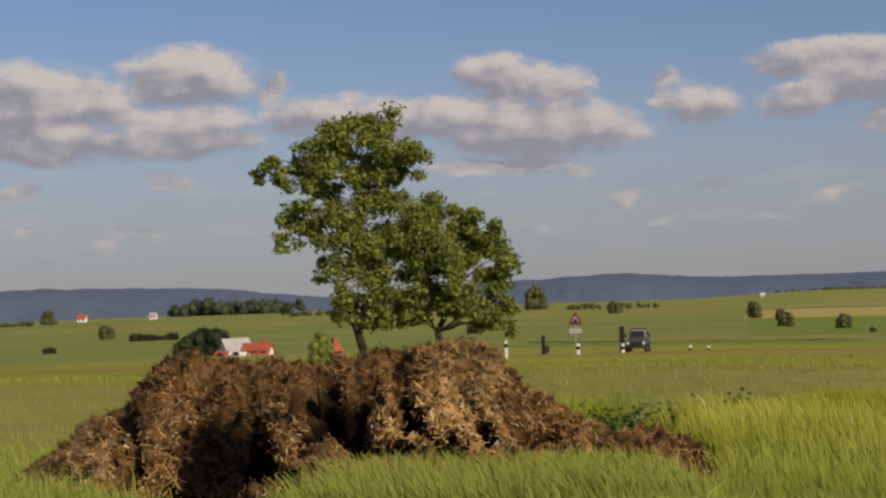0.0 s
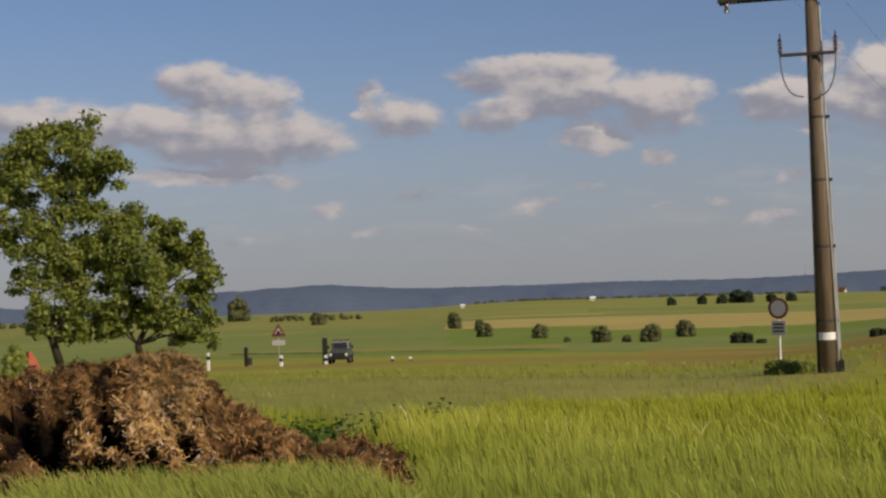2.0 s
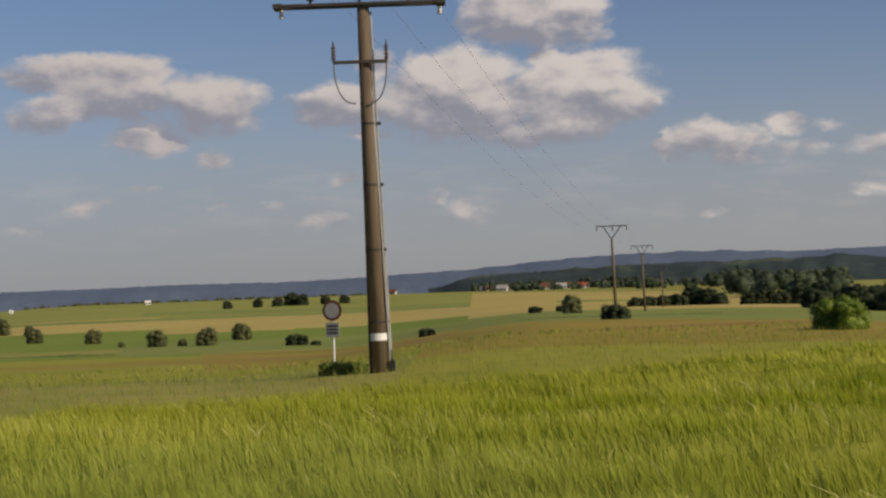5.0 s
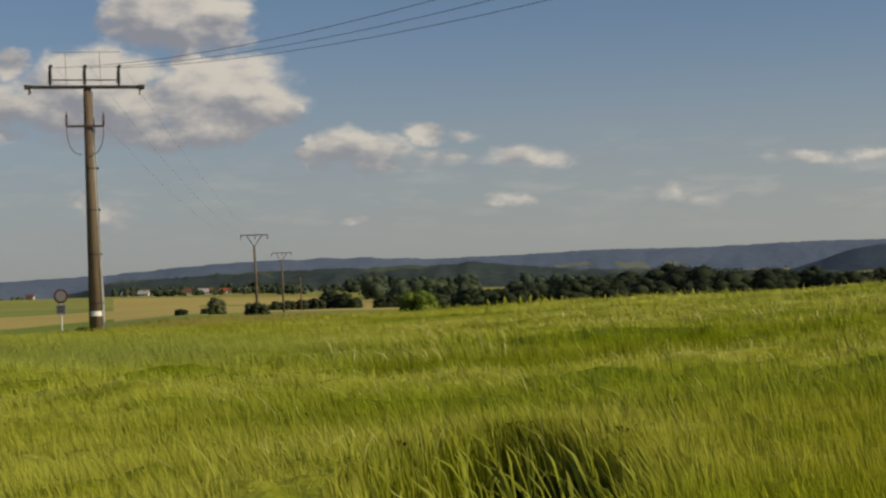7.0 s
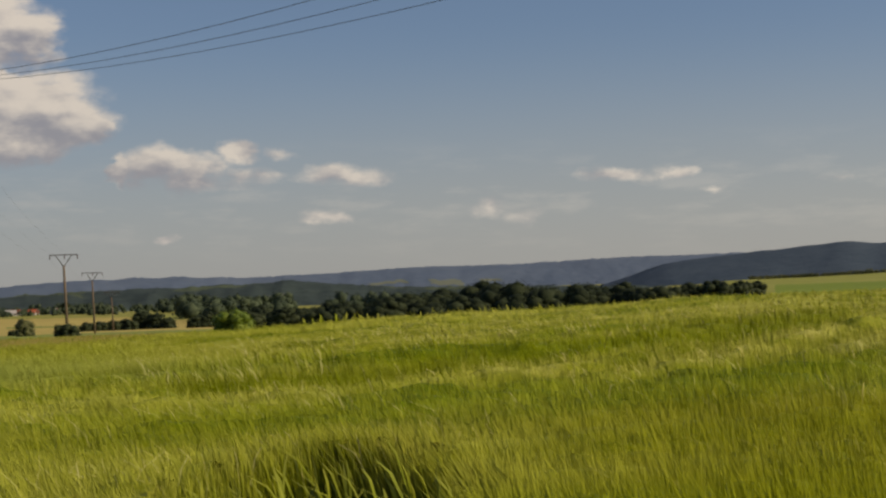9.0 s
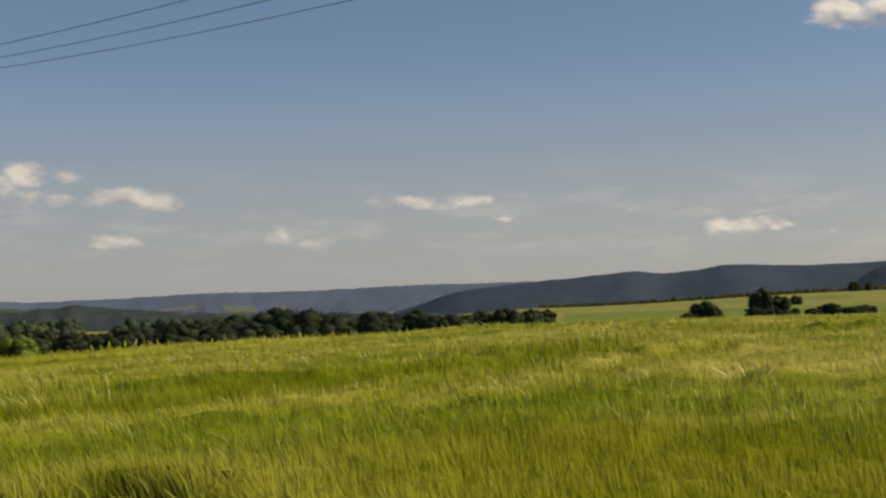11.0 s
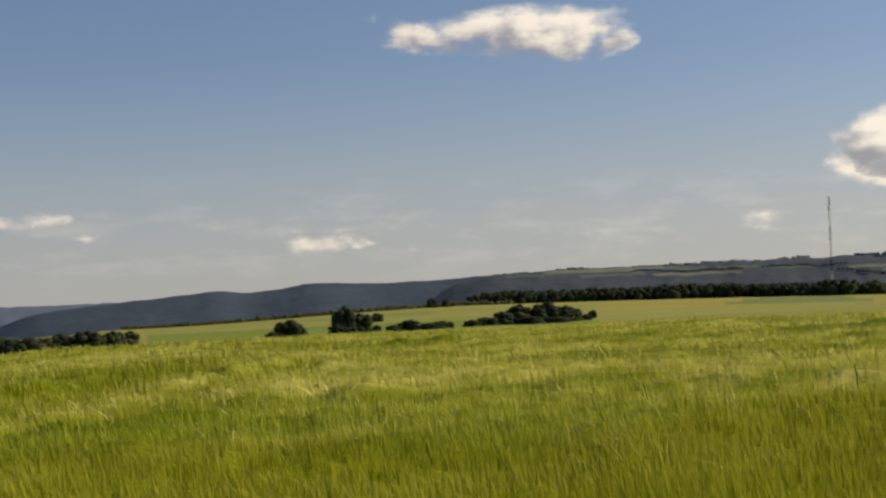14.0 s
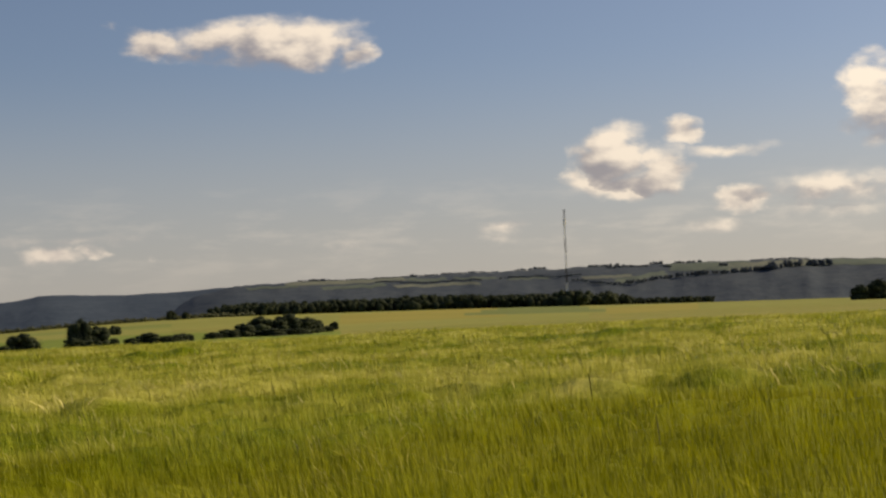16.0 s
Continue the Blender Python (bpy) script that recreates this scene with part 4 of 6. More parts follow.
FAR = bush_kind(16, 8.0, 8.0, 700, 0.55, M_LEAF_DARK, "distant_tree", "small distant dark tree")
for az, r, s, kind in ((-11.82, 400, 1.2, ROUND), (-9.86, 360, 1.1, ROUND), (-7.6, 302, 1.1, ROUND), (-5.9, 296, 1.15, ROUND), (-4.6, 335, 1.2, ROUND),
                       (-12.9, 500, 1.35, TALL), (-12.0, 470, .9, TALL), (-20.72, 830, 3.7, WIDE_TALL), (-17.8, 640, 1.7, ROUND), (-36.03, 510, 1.5, ROUND), (-38.07, 950, 2.2, TALL),
                       (-8.85, 312, .4, ROUND), (-6.75, 300, .5, ROUND), (-27.8, 640, 1.9, TALL), (-22.9, 420, 1.2, ROUND)):
    plant(kind, az, r, s * .93, .78 if kind is WIDE_TALL else 1.05, group="trees along the field track")
for az, r, s in ((-2.6, 262, 1.1), (-1.9, 250, .5), (2.1, 190, .6), (-34.95, 470, 1.4), (-34.45, 470, 1.15), (-33.65, 470, 1.3), (-34.1, 475, .8), (-37.95, 360, .9), (5.9, 300, .8), (7.0, 300, .7)):
    plant(WIDE, az, r, s, group="hedge bushes")
# the bush at the corner of the barley, and the low thicket at the foot of the nearer pylon
corner = bush_kind(21, 2.3, 3.4, 3800, 0.11, M_LEAF_BUSH, "corner_bush", "sunlit yellow-green bush at the edge of the barley", "bush", 0.07)
x, y = polar(11.45, 84)
corner.matrix_basis = pose(x, y, gz(x, y) - 0.15) @ Matrix.Diagonal((.7, .7, .66, 1))
x, y = polar(5.35, 150)
thicket = plant(WIDE, 5.4, 150, .75, near=False, label="low dark thicket at the foot of a pylon")
plant(ROUND, 4.2, 260, .9, near=False, label="small dark tree in the hollow")

garden = bush_kind(24, 2.2, 1.5, 1800, 0.09, M_LEAF, "garden_bush", "olive-green bush in front of a red-roofed house", "bush", .05)
x, y = from_near(-28.55, 60)
garden.matrix_basis = pose(x, y, gz(x, y) - .1) @ Matrix.Diagonal((.66, .66, .8, 1))

# tree line beyond the barley
g = np.random.default_rng(31)
for i in range(64):
    s = i / 63
    az = 12.2 + 18.0 * s + g.normal() * 0.25
    r = 262 - 30 * s + g.normal() * 12
    x, y = polar(az, r)
    top = np.interp(az, [12, 14, 18, 20.2, 21.5, 23, 25.5, 26, 28, 30.2], [-1.5, -1.35, -1.15, -.98, -.66, -.95, -.9, -1.05, -1.0, -1.0])
    tall = EYE + r * math.tan(radians(top)) - gz(x, y)
    k = WOOD if g.random() < .6 else WOOD2
    plant(k, az, r, max(.5, tall / 7.2) * (0.86 + 0.2 * g.random()), 1.0 + .3 * g.random(), near=False, group="tree line beyond the barley")
for az, r, tall in ((7.3, 440, 4.6), (7.8, 440, 5.0), (8.3, 450, 7.0), (8.75, 445, 6.2), (9.2, 440, 4.8), (6.8, 440, 4.2), (10.2, 400, 5), (10.7, 400, 5.4), (6.3, 440, 4), (11.2, 390, 5), (11.9, 380, 6), (12.5, 370, 7)):
    plant(WOOD if tall > 5 else WOOD2, az, r, tall / 10.0, 1.3, near=False, group="copse in the hollow")
# groups on the far slope: direction, height of the top over eye level (degrees), distance, width (degrees)
SLOPE_TREES = [
    (36.03, -0.78, 265, 0.94), (35.32, -1.2, 262, 0.45), (36.38, -1.07, 270, 0.37), (37.84, -0.33, 280, 0.7), (38.52, -0.63, 284, 0.78), (37.61, -1.03, 276, 0.65), (38.16, -1.13, 277, 0.7), (39.1, -1.12, 280, 0.31), (39.09, -0.69, 420, 0.45), (39.73, -1.16, 272, 0.57), (40.31, -0.96, 274, 0.78), (40.92, -1.16, 274, 0.7), (41.43, -1.05, 276, 0.65)]
SLOPE_TREES_EAST = [
    (41.69, -1.29, 277, 0.33), (42.51, -1.15, 285, 0.61), (43.07, -0.98, 288, 0.74), (43.68, -0.78, 292, 0.74), (44.3, -0.53, 298, 0.86), (44.9, -0.65, 300, 0.7), (45.32, -0.48, 304, 0.9), (45.85, -0.64, 306, 0.74), (46.27, -0.78, 308, 0.61), (46.61, -1.01, 310, 0.41), (46.87, -0.86, 330, 0.27), (44.69, -1.01, 290, 1.02), (45.5, -1.04, 294, 0.82)]
for az, el, r, w in SLOPE_TREES + SLOPE_TREES_EAST:
    x, y = polar(az, r)
    tall, k = EYE + r * math.tan(radians(el)) - gz(x, y), WOOD if int(az * 10) % 3 else WOOD2
    high, wide_of = (8.0, 7.0) if k is WOOD else (7.0, 8.0)
    size = max(.18, tall / high)
    plant(k, az, r, size, r * radians(w) * 1.12 / (wide_of * size), near=False, group="tree groups on the far slope")
for az, r, tall in ((41.1, 690, 4.5), (41.6, 690, 3.5), (5.6, 1300, 10), (-3.3, 820, 5), (-2.8, 830, 7.5), (-2.4, 825, 6.5), (-1.6, 830, 5), (-5.1, 800, 4.5), (-4.0, 810, 5), (-0.9, 840, 5), (-33.0, 262, 4.2), (-32.6, 264, 5.2), (-32.2, 262, 5.0), (-33.4, 258, 3),
                    (-29.72, 1000, 6), (66.2, 610, 8), (67.5, 615, 9), (65.6, 605, 6)):
    plant(FAR, az, r, tall / 8.0, near=az < 0, group="distant trees")


def woods(name, spans, count, size, mat, label, seed, thick=2, plump=.42, vary=.5):
    """Far woods: crowns along stretches (direction, direction, distance, distance, height)."""
    g = np.random.default_rng(seed)
    cs, rs = [], []
    for a0, a1, r0, r1, h in spans:
        n = max(4, int((a1 - a0) * 0.01745 * (r0 + r1) / 2 / (h * 0.55)))
        for i in range(n * thick):
            az, r = a0 + (a1 - a0) * g.random(), r0 + (r1 - r0) * g.random()
            x, y = polar(az, r)
            hh = h * (.95 - .5 * vary + vary * g.random())
            for k in range(3):
                cs.append((x + g.normal() * h * .22, y + g.normal() * h * .22, gz(x, y) + hh * (.30 + .2 * k)))
                rs.append(h * (plump - 0.07 * k) * (.8 + .4 * g.random()))
    ob = new(name, clumped(name, cs, rs, count, size, mat, 1.0, seed, .8, BALL_FAR, (.7, .4)))
    return tagged(ob, label, "woods", kind="stuff")


woods("distant_wood", [(42.6, 57.6, 715, 745, 5.6), (43, 57, 715, 740, 6.2), (43, 57, 730, 760, 7.4), (47, 55.5, 718, 735, 7), (49.5, 52, 718, 735, 8), (55.2, 55.9, 700, 712, 7.8), (57, 60.5, 735, 760, 3.6)], 40000, 0.45, M_LEAF_DARK, "dark spruce wood behind the plateau field", 41, 6, .36, .22)
woods("village_wood", [(-36.2, -31.8, 1120, 1190, 9), (-35.6, -32.6, 1120, 1180, 10.5), (-35.3, -34.4, 1120, 1180, 12), (2.0, 3.0, 1100, 1160, 5.5), (3.5, 3.7, 1110, 1150, 4), (4.1, 4.4, 1110, 1150, 4.5), (4.9, 7, 1100, 1160, 5.5), (0.5, 7, 1420, 1650, 10), (1.2, 5.2, 1260, 1380, 5), (6.5, 9.6, 1000, 1150, 6), (9, 13, 1000, 1300, 9), (9.6, 22, 560, 1000, 11), (18, 24.3, 500, 800, 10), (1, 3, 1300, 1340, 5)], 60000, 0.5, M_WOODS, "dark woods round the far village", 42)
woods("hillside_hedges", [(-15, -9, 1250, 1300, 2.8), (-22, -18.8, 780, 800, 3.0), (-9, -2.5, 1250, 1350, 3.2), (-43, -40, 900, 930, 3), (-32, -28, 900, 920, 3), (30, 44, 700, 715, 1.7), (30, 44, 700, 712, 1.5), (30, 44, 706, 712, 1.3), (34, 44, 704, 716, 2.2)], 14000, 0.4, M_LEAF_FAR, "hedges and strips of wood across the far fields", 43, 1)


def slope_hedges():
    """Rows of trees along the crest of the far hill, between its fields and over the edge of its wood."""
    g = np.random.default_rng(47)
    cs, rs = [], []
    for a0, a1, b0, b1, h in ((45.6, 46.6, .01, .01, 5), (46.6, 49.9, .02, .03, 2.5), (48.4, 49.4, .17, .18, 3.5), (49.7, 51.1, .0, .0, 4), (50.9, 52.9, .0, .0, 3), (49.3, 52.3, .25, .28, 4), (53.5, 54.6, .0, .0, 5), (56.1, 57.4, .0, .02, 6), (56.8, 58.3, .08, .06, 5),
                              (58.3, 58.8, .0, .0, 6), (59.2, 60.2, .0, .0, 4.5), (60.8, 61.1, .14, .16, 7), (58.7, 59.1, .1, .12, 5), (57.3, 59.1, .68, .48, 8), (59.1, 61.4, .48, .40, 9), (61.4, 63.1, .40, .32, 10), (62.5, 64.7, .30, .20, 14), (55.5, 57.3, .48, .68, 6), (61.9, 63.9, .0, .0, 2.5), (52.9, 55.9, .24, .3, 4)):
        n = int((a1 - a0) * 47 / (h * .26)) + 3
        az = a0 + (a1 - a0) * g.random(n)
        for q in on_slope(slope, az, b0 + (b1 - b0) * (az - a0) / (a1 - a0)):
            k = h * .62 * (.6 + .6 * g.random())
            q = q * (.997, .997, 1)
            cs += [(q[0], q[1], q[2] + k * .3), (q[0] + g.normal() * k * .3, q[1], q[2] + k * .65)]
            rs += [k * .5, k * .4]
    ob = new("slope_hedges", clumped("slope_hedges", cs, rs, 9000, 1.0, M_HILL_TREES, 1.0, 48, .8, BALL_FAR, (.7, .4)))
    tagged(ob, "hazy hedgerow trees between the fields of the far hill", "woods", kind="stuff")


slope_hedges()
for base in (ROUND, TALL, WIDE_TALL, WIDE, WOOD, WOOD2, FAR):
    for o in (*base.children_recursive, base):
        bpy.data.objects.remove(o)

# ---- power line ----
M_INSULATOR = M_BLACK
TOPZ = 8.98
POLE = (0.0, 66.0)


def power_pole():
    x, y = POLE
    z0 = gz(x, y)
    p = root("power_pole", (x, y, z0), "tall weathered wooden power pole with steel crossarm and insulators", "power pole")
    top = TOPZ - z0
    lean = 0.13
    bm = bmesh.new()
    tube(bm, (0, 0, -0.6), (-lean, 0, top), 0.265, 0.16, 20)
    part("shaft", bm, M_POLE, p, smooth=True)
    # an added dark strip stands in for shade on the shaft's left
    bm = bmesh.new()
    tube(bm, (-.235, -.12, -.3), (-.12 - lean, -.09, top - .1), .05, .045, 8)
    part("batten", bm, M_TRUNK, p, "dark strip standing in for the shaft's shaded side")
    bm = bmesh.new()
    for k, (dx, dy) in enumerate(((0.34, -0.05), (0.37, 0.02))):
        tube(bm, (dx - .03, dy - 0.05, 0), (dx - 0.17 - lean, dy - 0.03, top - (0.2 if k else 2.4)), 0.034, 0.03, 8)
    part("cable_conduit", bm, M_STEEL, p, "grey cable conduits down the pole")
    bm = bmesh.new()
    box(bm, .27, -.2, -.1, .43, -.02, .34, .02)
    tube(bm, (.35, -.11, .3), (.33, -.09, .62), .03, .025, 8)
    part("junction_box", bm, M_BLACK, p, "small black junction box at the foot")
    band = -0.25 - z0
    bm = bmesh.new()
    tube(bm, (-.012, 0, band - .10), (-.015, 0, band + .10), 0.264, 0.261, 20)
    part("marker_band", bm, M_WHITE, p, "white painted band")
    for z in (1.4, 3.4, 5.2, 6.9):
        bm = bmesh.new()
        r = 0.27 - 0.0105 * z
        tube(bm, (-lean * z / top, 0, z - .03), (-lean * z / top, 0, z + .03), r + .01, r + .01, 16)
        box(bm, r - .02, -.08, z - .04, r + .06, .04, z + .04)
        part("clamp", bm, M_RUST, p, "dark steel clamp")
    bm = bmesh.new()
    box(bm, -2.35, -.26, top - .05, 2.3, -.18, top + .04, 0.012)
    box(bm, -2.35, .18, top - .05, 2.3, .26, top + .04, 0.012)
    for s in (-2.28, 2.23):
        box(bm, s - .13, -.29, top - .075, s + .13, .29, top + .065, 0.01)
    part("crossarm", bm, M_RUST, p, "dark double steel crossarm")
    bm = bmesh.new()
    for s in (-1, 1):
        tube(bm, (s * 1.35, -.2, top), (s * .15 - lean, -.1, top - .02), .035, .035, 8)
        tube(bm, (s * 1.3, -.05, top + .28), (0, -.05, top + .28), .025, .025, 8)
    part("brace", bm, M_RUST, p)
    for s in (-1.36, 0, 1.36):
        bm = bmesh.new()
        tube(bm, (s - .03, 0, top), (s - .03, 0, top + .16), .04, .04, 10)
        for k in range(5):
            zz = top + .16 + k * .105
            tube(bm, (s - .03, 0, zz), (s - .03, 0, zz + .07), .115 - .008 * k, .06, 12)
            tube(bm, (s - .03, 0, zz + .07), (s - .03, 0, zz + .105), .055, .055, 10)
        tube(bm, (s - .03, 0, top + .66), (s - .03, 0, top + .74), .035, .035, 8)
        tube(bm, (s - .03, 0, top + .74), (s + .03, 0, top + .9), .085, .06, 8)
        part("insulator", bm, M_INSULATOR, p, "ribbed black insulator")
    for s in (-2.2, 2.2):
        bm = bmesh.new()
        tube(bm, (s, 0, top - .05), (s, 0, top - .32), .05, .075, 10)
        part("end_fitting", bm, M_STEEL, p)
    # lower bracket with two cable ends
    zl = top - 1.62
    bm = bmesh.new()
    box(bm, -.78, -.27, zl - .04, .68, -.19, zl + .05, .01)
    part("lower_bracket", bm, M_RUST, p)
    for s in (-.78, .68):
        bm = bmesh.new()
        tube(bm, (s, -.23, zl - .05), (s, -.23, zl + .08), .03, .03, 8)
        for k in range(4):
            tube(bm, (s, -.23, zl + .08 + k * .1), (s, -.23, zl + .16 + k * .1), .07, .035, 10)
        tube(bm, (s, -.23, zl + .45), (s, -.23, zl + .6), .025, .015, 8)
        part("cable_end", bm, M_CERAMIC, p, "dark cable sealing end")
        bm = bmesh.new()
        last = None
        for k in range(11):
            q = k / 10
            pt = Vector((s * (1 - q ** 2.2 * .75), -.25, zl - 1.15 * math.sin(q * math.pi / 2)))
            if last is not None:
                tube(bm, last, pt, .022, .022, 7)
            last = pt
        part("hanging_cable", bm, M_WIRE, p)
    # thin lightning guard above the arm
    bm = bmesh.new()
    tube(bm, (-.75, .1, top), (-.78, .1, top + 1.42), .014, .014, 6)
    tube(bm, (.62, .1, top), (.58, .1, top + 1.42), .014, .014, 6)
    tube(bm, (-1.3, .1, top + 1.42), (1.4, .1, top + 1.45), .014, .014, 6)
    part("guard_frame", bm, M_STEEL, p, "thin grey wire frame above the crossarm")
    # the fittings sit on the leaning head of the shaft
    for ob in p.children:
        if ob.name.split(".")[0] in ("crossarm", "brace", "insulator", "end_fitting", "lower_bracket", "cable_end", "hanging_cable", "guard_frame"):
            ob.location.x = -.2
    return p


power_pole()


def wire(name, pts, r, label):
    """A sagging wire through three places."""
    a, c, b = (Vector(q) for q in pts)
    cu = bpy.data.curves.new(name, "CURVE")
    cu.dimensions, cu.bevel_depth, cu.bevel_resolution = "3D", r, 1
    sp = cu.splines.new("POLY")
    sp.points.add(40)
    for i, q in enumerate(sp.points):
        s = i / 40
        q.co = (*((1 - s) ** 2 * a + 2 * s * (1 - s) * (2 * c - (a + b) / 2) + s * s * b), 1)
    cu.materials.append(M_WIRE)
    return tagged(new(name, cu), label, "wire", "overhead wires")


for k, s in enumerate((-1.36, 0, 1.36)):
    a = (s - .2, 66, TOPZ + .78)
    b = (27.2 + s, -9.2, 12.2 - .35 * s)
    c = ((a[0] + b[0]) / 2, (a[1] + b[1]) / 2, 8.35 - .05 * s)
    wire("overhead_wire", (a, c, b), 0.009, "dark overhead wire running from the wooden pole")


def pylon(az, r, zarm, label):
    x, y = polar(az, r)
    z0 = gz(x, y)
    p = root("line_pylon", (x, y, z0), label, "power pole", "pylons of the overland line")
    h = zarm - z0
    bm = bmesh.new()
    tube(bm, (.1, 0, -.4), (-.12, 0, h - 1.3), .19, .13, 10)
    part("shaft", bm, M_POLE, p, smooth=True)
    bm = bmesh.new()
    tube(bm, (-.12, 0, h - 1.4), (-1.05, 0, h), .05, .05, 6)
    tube(bm, (-.12, 0, h - 1.4), (.85, 0, h), .05, .05, 6)
    part("fork", bm, M_RUST, p)
    bm = bmesh.new()
    box(bm, -1.75, -.06, h - .05, 1.55, .06, h + .07, .01)
    part("crossarm", bm, M_RUST, p)
    for s in (-1.7, 0, 1.5):
        bm = bmesh.new()
        tube(bm, (s, 0, h - .05), (s, 0, h - .5), .05, .06, 8)
        part("insulator", bm, M_CERAMIC, p)
    return x, y, zarm


stops = [pylon(5.65, 192, 4.3, "slim wooden line pylon with forked crossarm"), pylon(6.6, 262, 2.1, "farther slim line pylon with crossarm"), pylon(7.25, 380, -2.5, "distant slim wooden line pylon")]
last = (POLE[0], POLE[1], TOPZ + .78, 1.36)
for x, y, z in stops:
    for s in (-1, 0, 1):
        a, b = (last[0] + s * last[3], last[1], last[2]), (x + s * 1.6, y, z - .5)
        wire("overhead_wire", (a, ((a[0] + b[0]) / 2, (a[1] + b[1]) / 2, (a[2] + b[2]) / 2 - 1.4), b), 0.0045, "thin overhead wire between the pylons")
    last = (x, y, z - .5, 1.6)

# ---- signs and roadside posts ----


def round_sign():
    x, y = from_near(-1.34, 46)
    z0 = gz(x, y)
    s = root("road_sign", (x, y, z0), "round red-ringed prohibition sign with a plate below it", "road sign", turn=-18)
    bm = bmesh.new()
    tube(bm, (0, 0, -.3), (0, 0, 2.15), .032, .032, 10)
    part("post", bm, M_WHITE, s, "pale painted tube post")
    bm = bmesh.new()
    tube(bm, (0, -.04, 1.85), (0, -.055, 1.85), .30, .30, 28)
    part("rim", bm, M_RED_SHADED, s, "red ring, its colour darkened as in shade")
    bm = bmesh.new()
    tube(bm, (0, -.056, 1.85), (0, -.062, 1.85), .225, .225, 28)
    part("face", bm, M_SIGNGREY, s, "plain greyish-white round face")
    bm = bmesh.new()
    box(bm, -.21, -.06, 1.08, .21, -.045, 1.5, .006)
    part("plate", bm, M_SIGNGREY, s)
    for z in (1.2, 1.3, 1.4):
        bm = bmesh.new()
        box(bm, -.16, -.066, z - .025, .16, -.061, z + .022)
        part("line_of_writing", bm, M_BLACK, s)


round_sign()


def warning_sign():
    x, y = from_near(-19.27, 104)
    s = root("warning_sign", (x, y, gz(x, y)), "triangular dark-red-edged warning sign with a pale plate", "road sign", turn=19)
    bm = bmesh.new()
    tube(bm, (0, 0, -.3), (0, 0, 2.0), .035, .035, 10)
    part("post", bm, M_STEEL, s)

    def tri(r, y0, y1, mat, name, label):
        bm = bmesh.new()
        bmesh.ops.create_cone(bm, cap_ends=True, segments=3, radius1=r, radius2=r, depth=abs(y1 - y0),
                              matrix=Matrix.Translation((0, (y0 + y1) / 2, 2.25)) @ Matrix.Rotation(radians(90), 4, "X"))
        bmesh.ops.bevel(bm, geom=[e for e in bm.edges if abs(e.verts[0].co.y - e.verts[1].co.y) > 1e-4], offset=.05, segments=3, affect="EDGES")
        part(name, bm, mat, s, label)
    tri(.58, -.05, -.06, M_RED_SHADED, "border", "red triangular border")
    tri(.30, -.062, -.068, M_SIGNGREY, "face", "greyed triangular face")
    bm = bmesh.new()
    box(bm, -.19, -.074, 2.03, .19, -.069, 2.16)
    box(bm, -.11, -.074, 2.16, .1, -.069, 2.33)
    part("symbol", bm, M_BLACK, s)
    bm = bmesh.new()
    box(bm, -.42, -.06, 1.38, .42, -.045, 1.72, .01)
    part("plate", bm, M_SIGNGREY, s, "greyish-white plate")


warning_sign()


def delineator():
    p = root("roadside_post", (0, 0, 0), "white plastic roadside post with a black band", "roadside post", "roadside posts")
    bm = bmesh.new()
    box(bm, -.06, -.05, -.2, .06, .05, .62, .02)
    part("lower_post", bm, M_WHITE, p)
    bm = bmesh.new()
    box(bm, -.063, -.053, .62, .063, .053, .82, .02)
    part("black_band", bm, M_BLACK, p, "black band")
    bm = bmesh.new()
    box(bm, -.06, -.05, .82, .06, .05, 1.02, .02)
    part("cap", bm, M_WHITE, p)
    return p


post = delineator()
x, y = from_near(-21.8, 92)
post.matrix_basis = pose(x, y, gz(x, y)) @ Matrix.Diagonal((1.3, 1.3, 1.0, 1))
for az, r, sunk in ((-19.2, 103, .3), (-17.6, 106, .4), (-15.2, 118, .66), (-14.55, 122, .72)):
    x, y = from_near(az, r)
    copy_thing(post, pose(x, y, gz(x, y) - sunk) @ Matrix.Diagonal((1.3, 1.3, 1, 1)))


def dark_post(az, r, tall):
    x, y = from_near(az, r)
    p = root("boundary_post", (x, y, gz(x, y)), "dark upright wooden post beside the road", "post")
    bm = bmesh.new()
    box(bm, -.11, -.11, -.2, .11, .11, tall, .03)
    part("upright", bm, M_BLACK, p)
    bm = bmesh.new()
    box(bm, .1, -.15, .1, .42, .15, .62, .05)
    part("box", bm, M_RUST, p, "small grey box at the foot")


dark_post(-20.45, 112, 1.35)


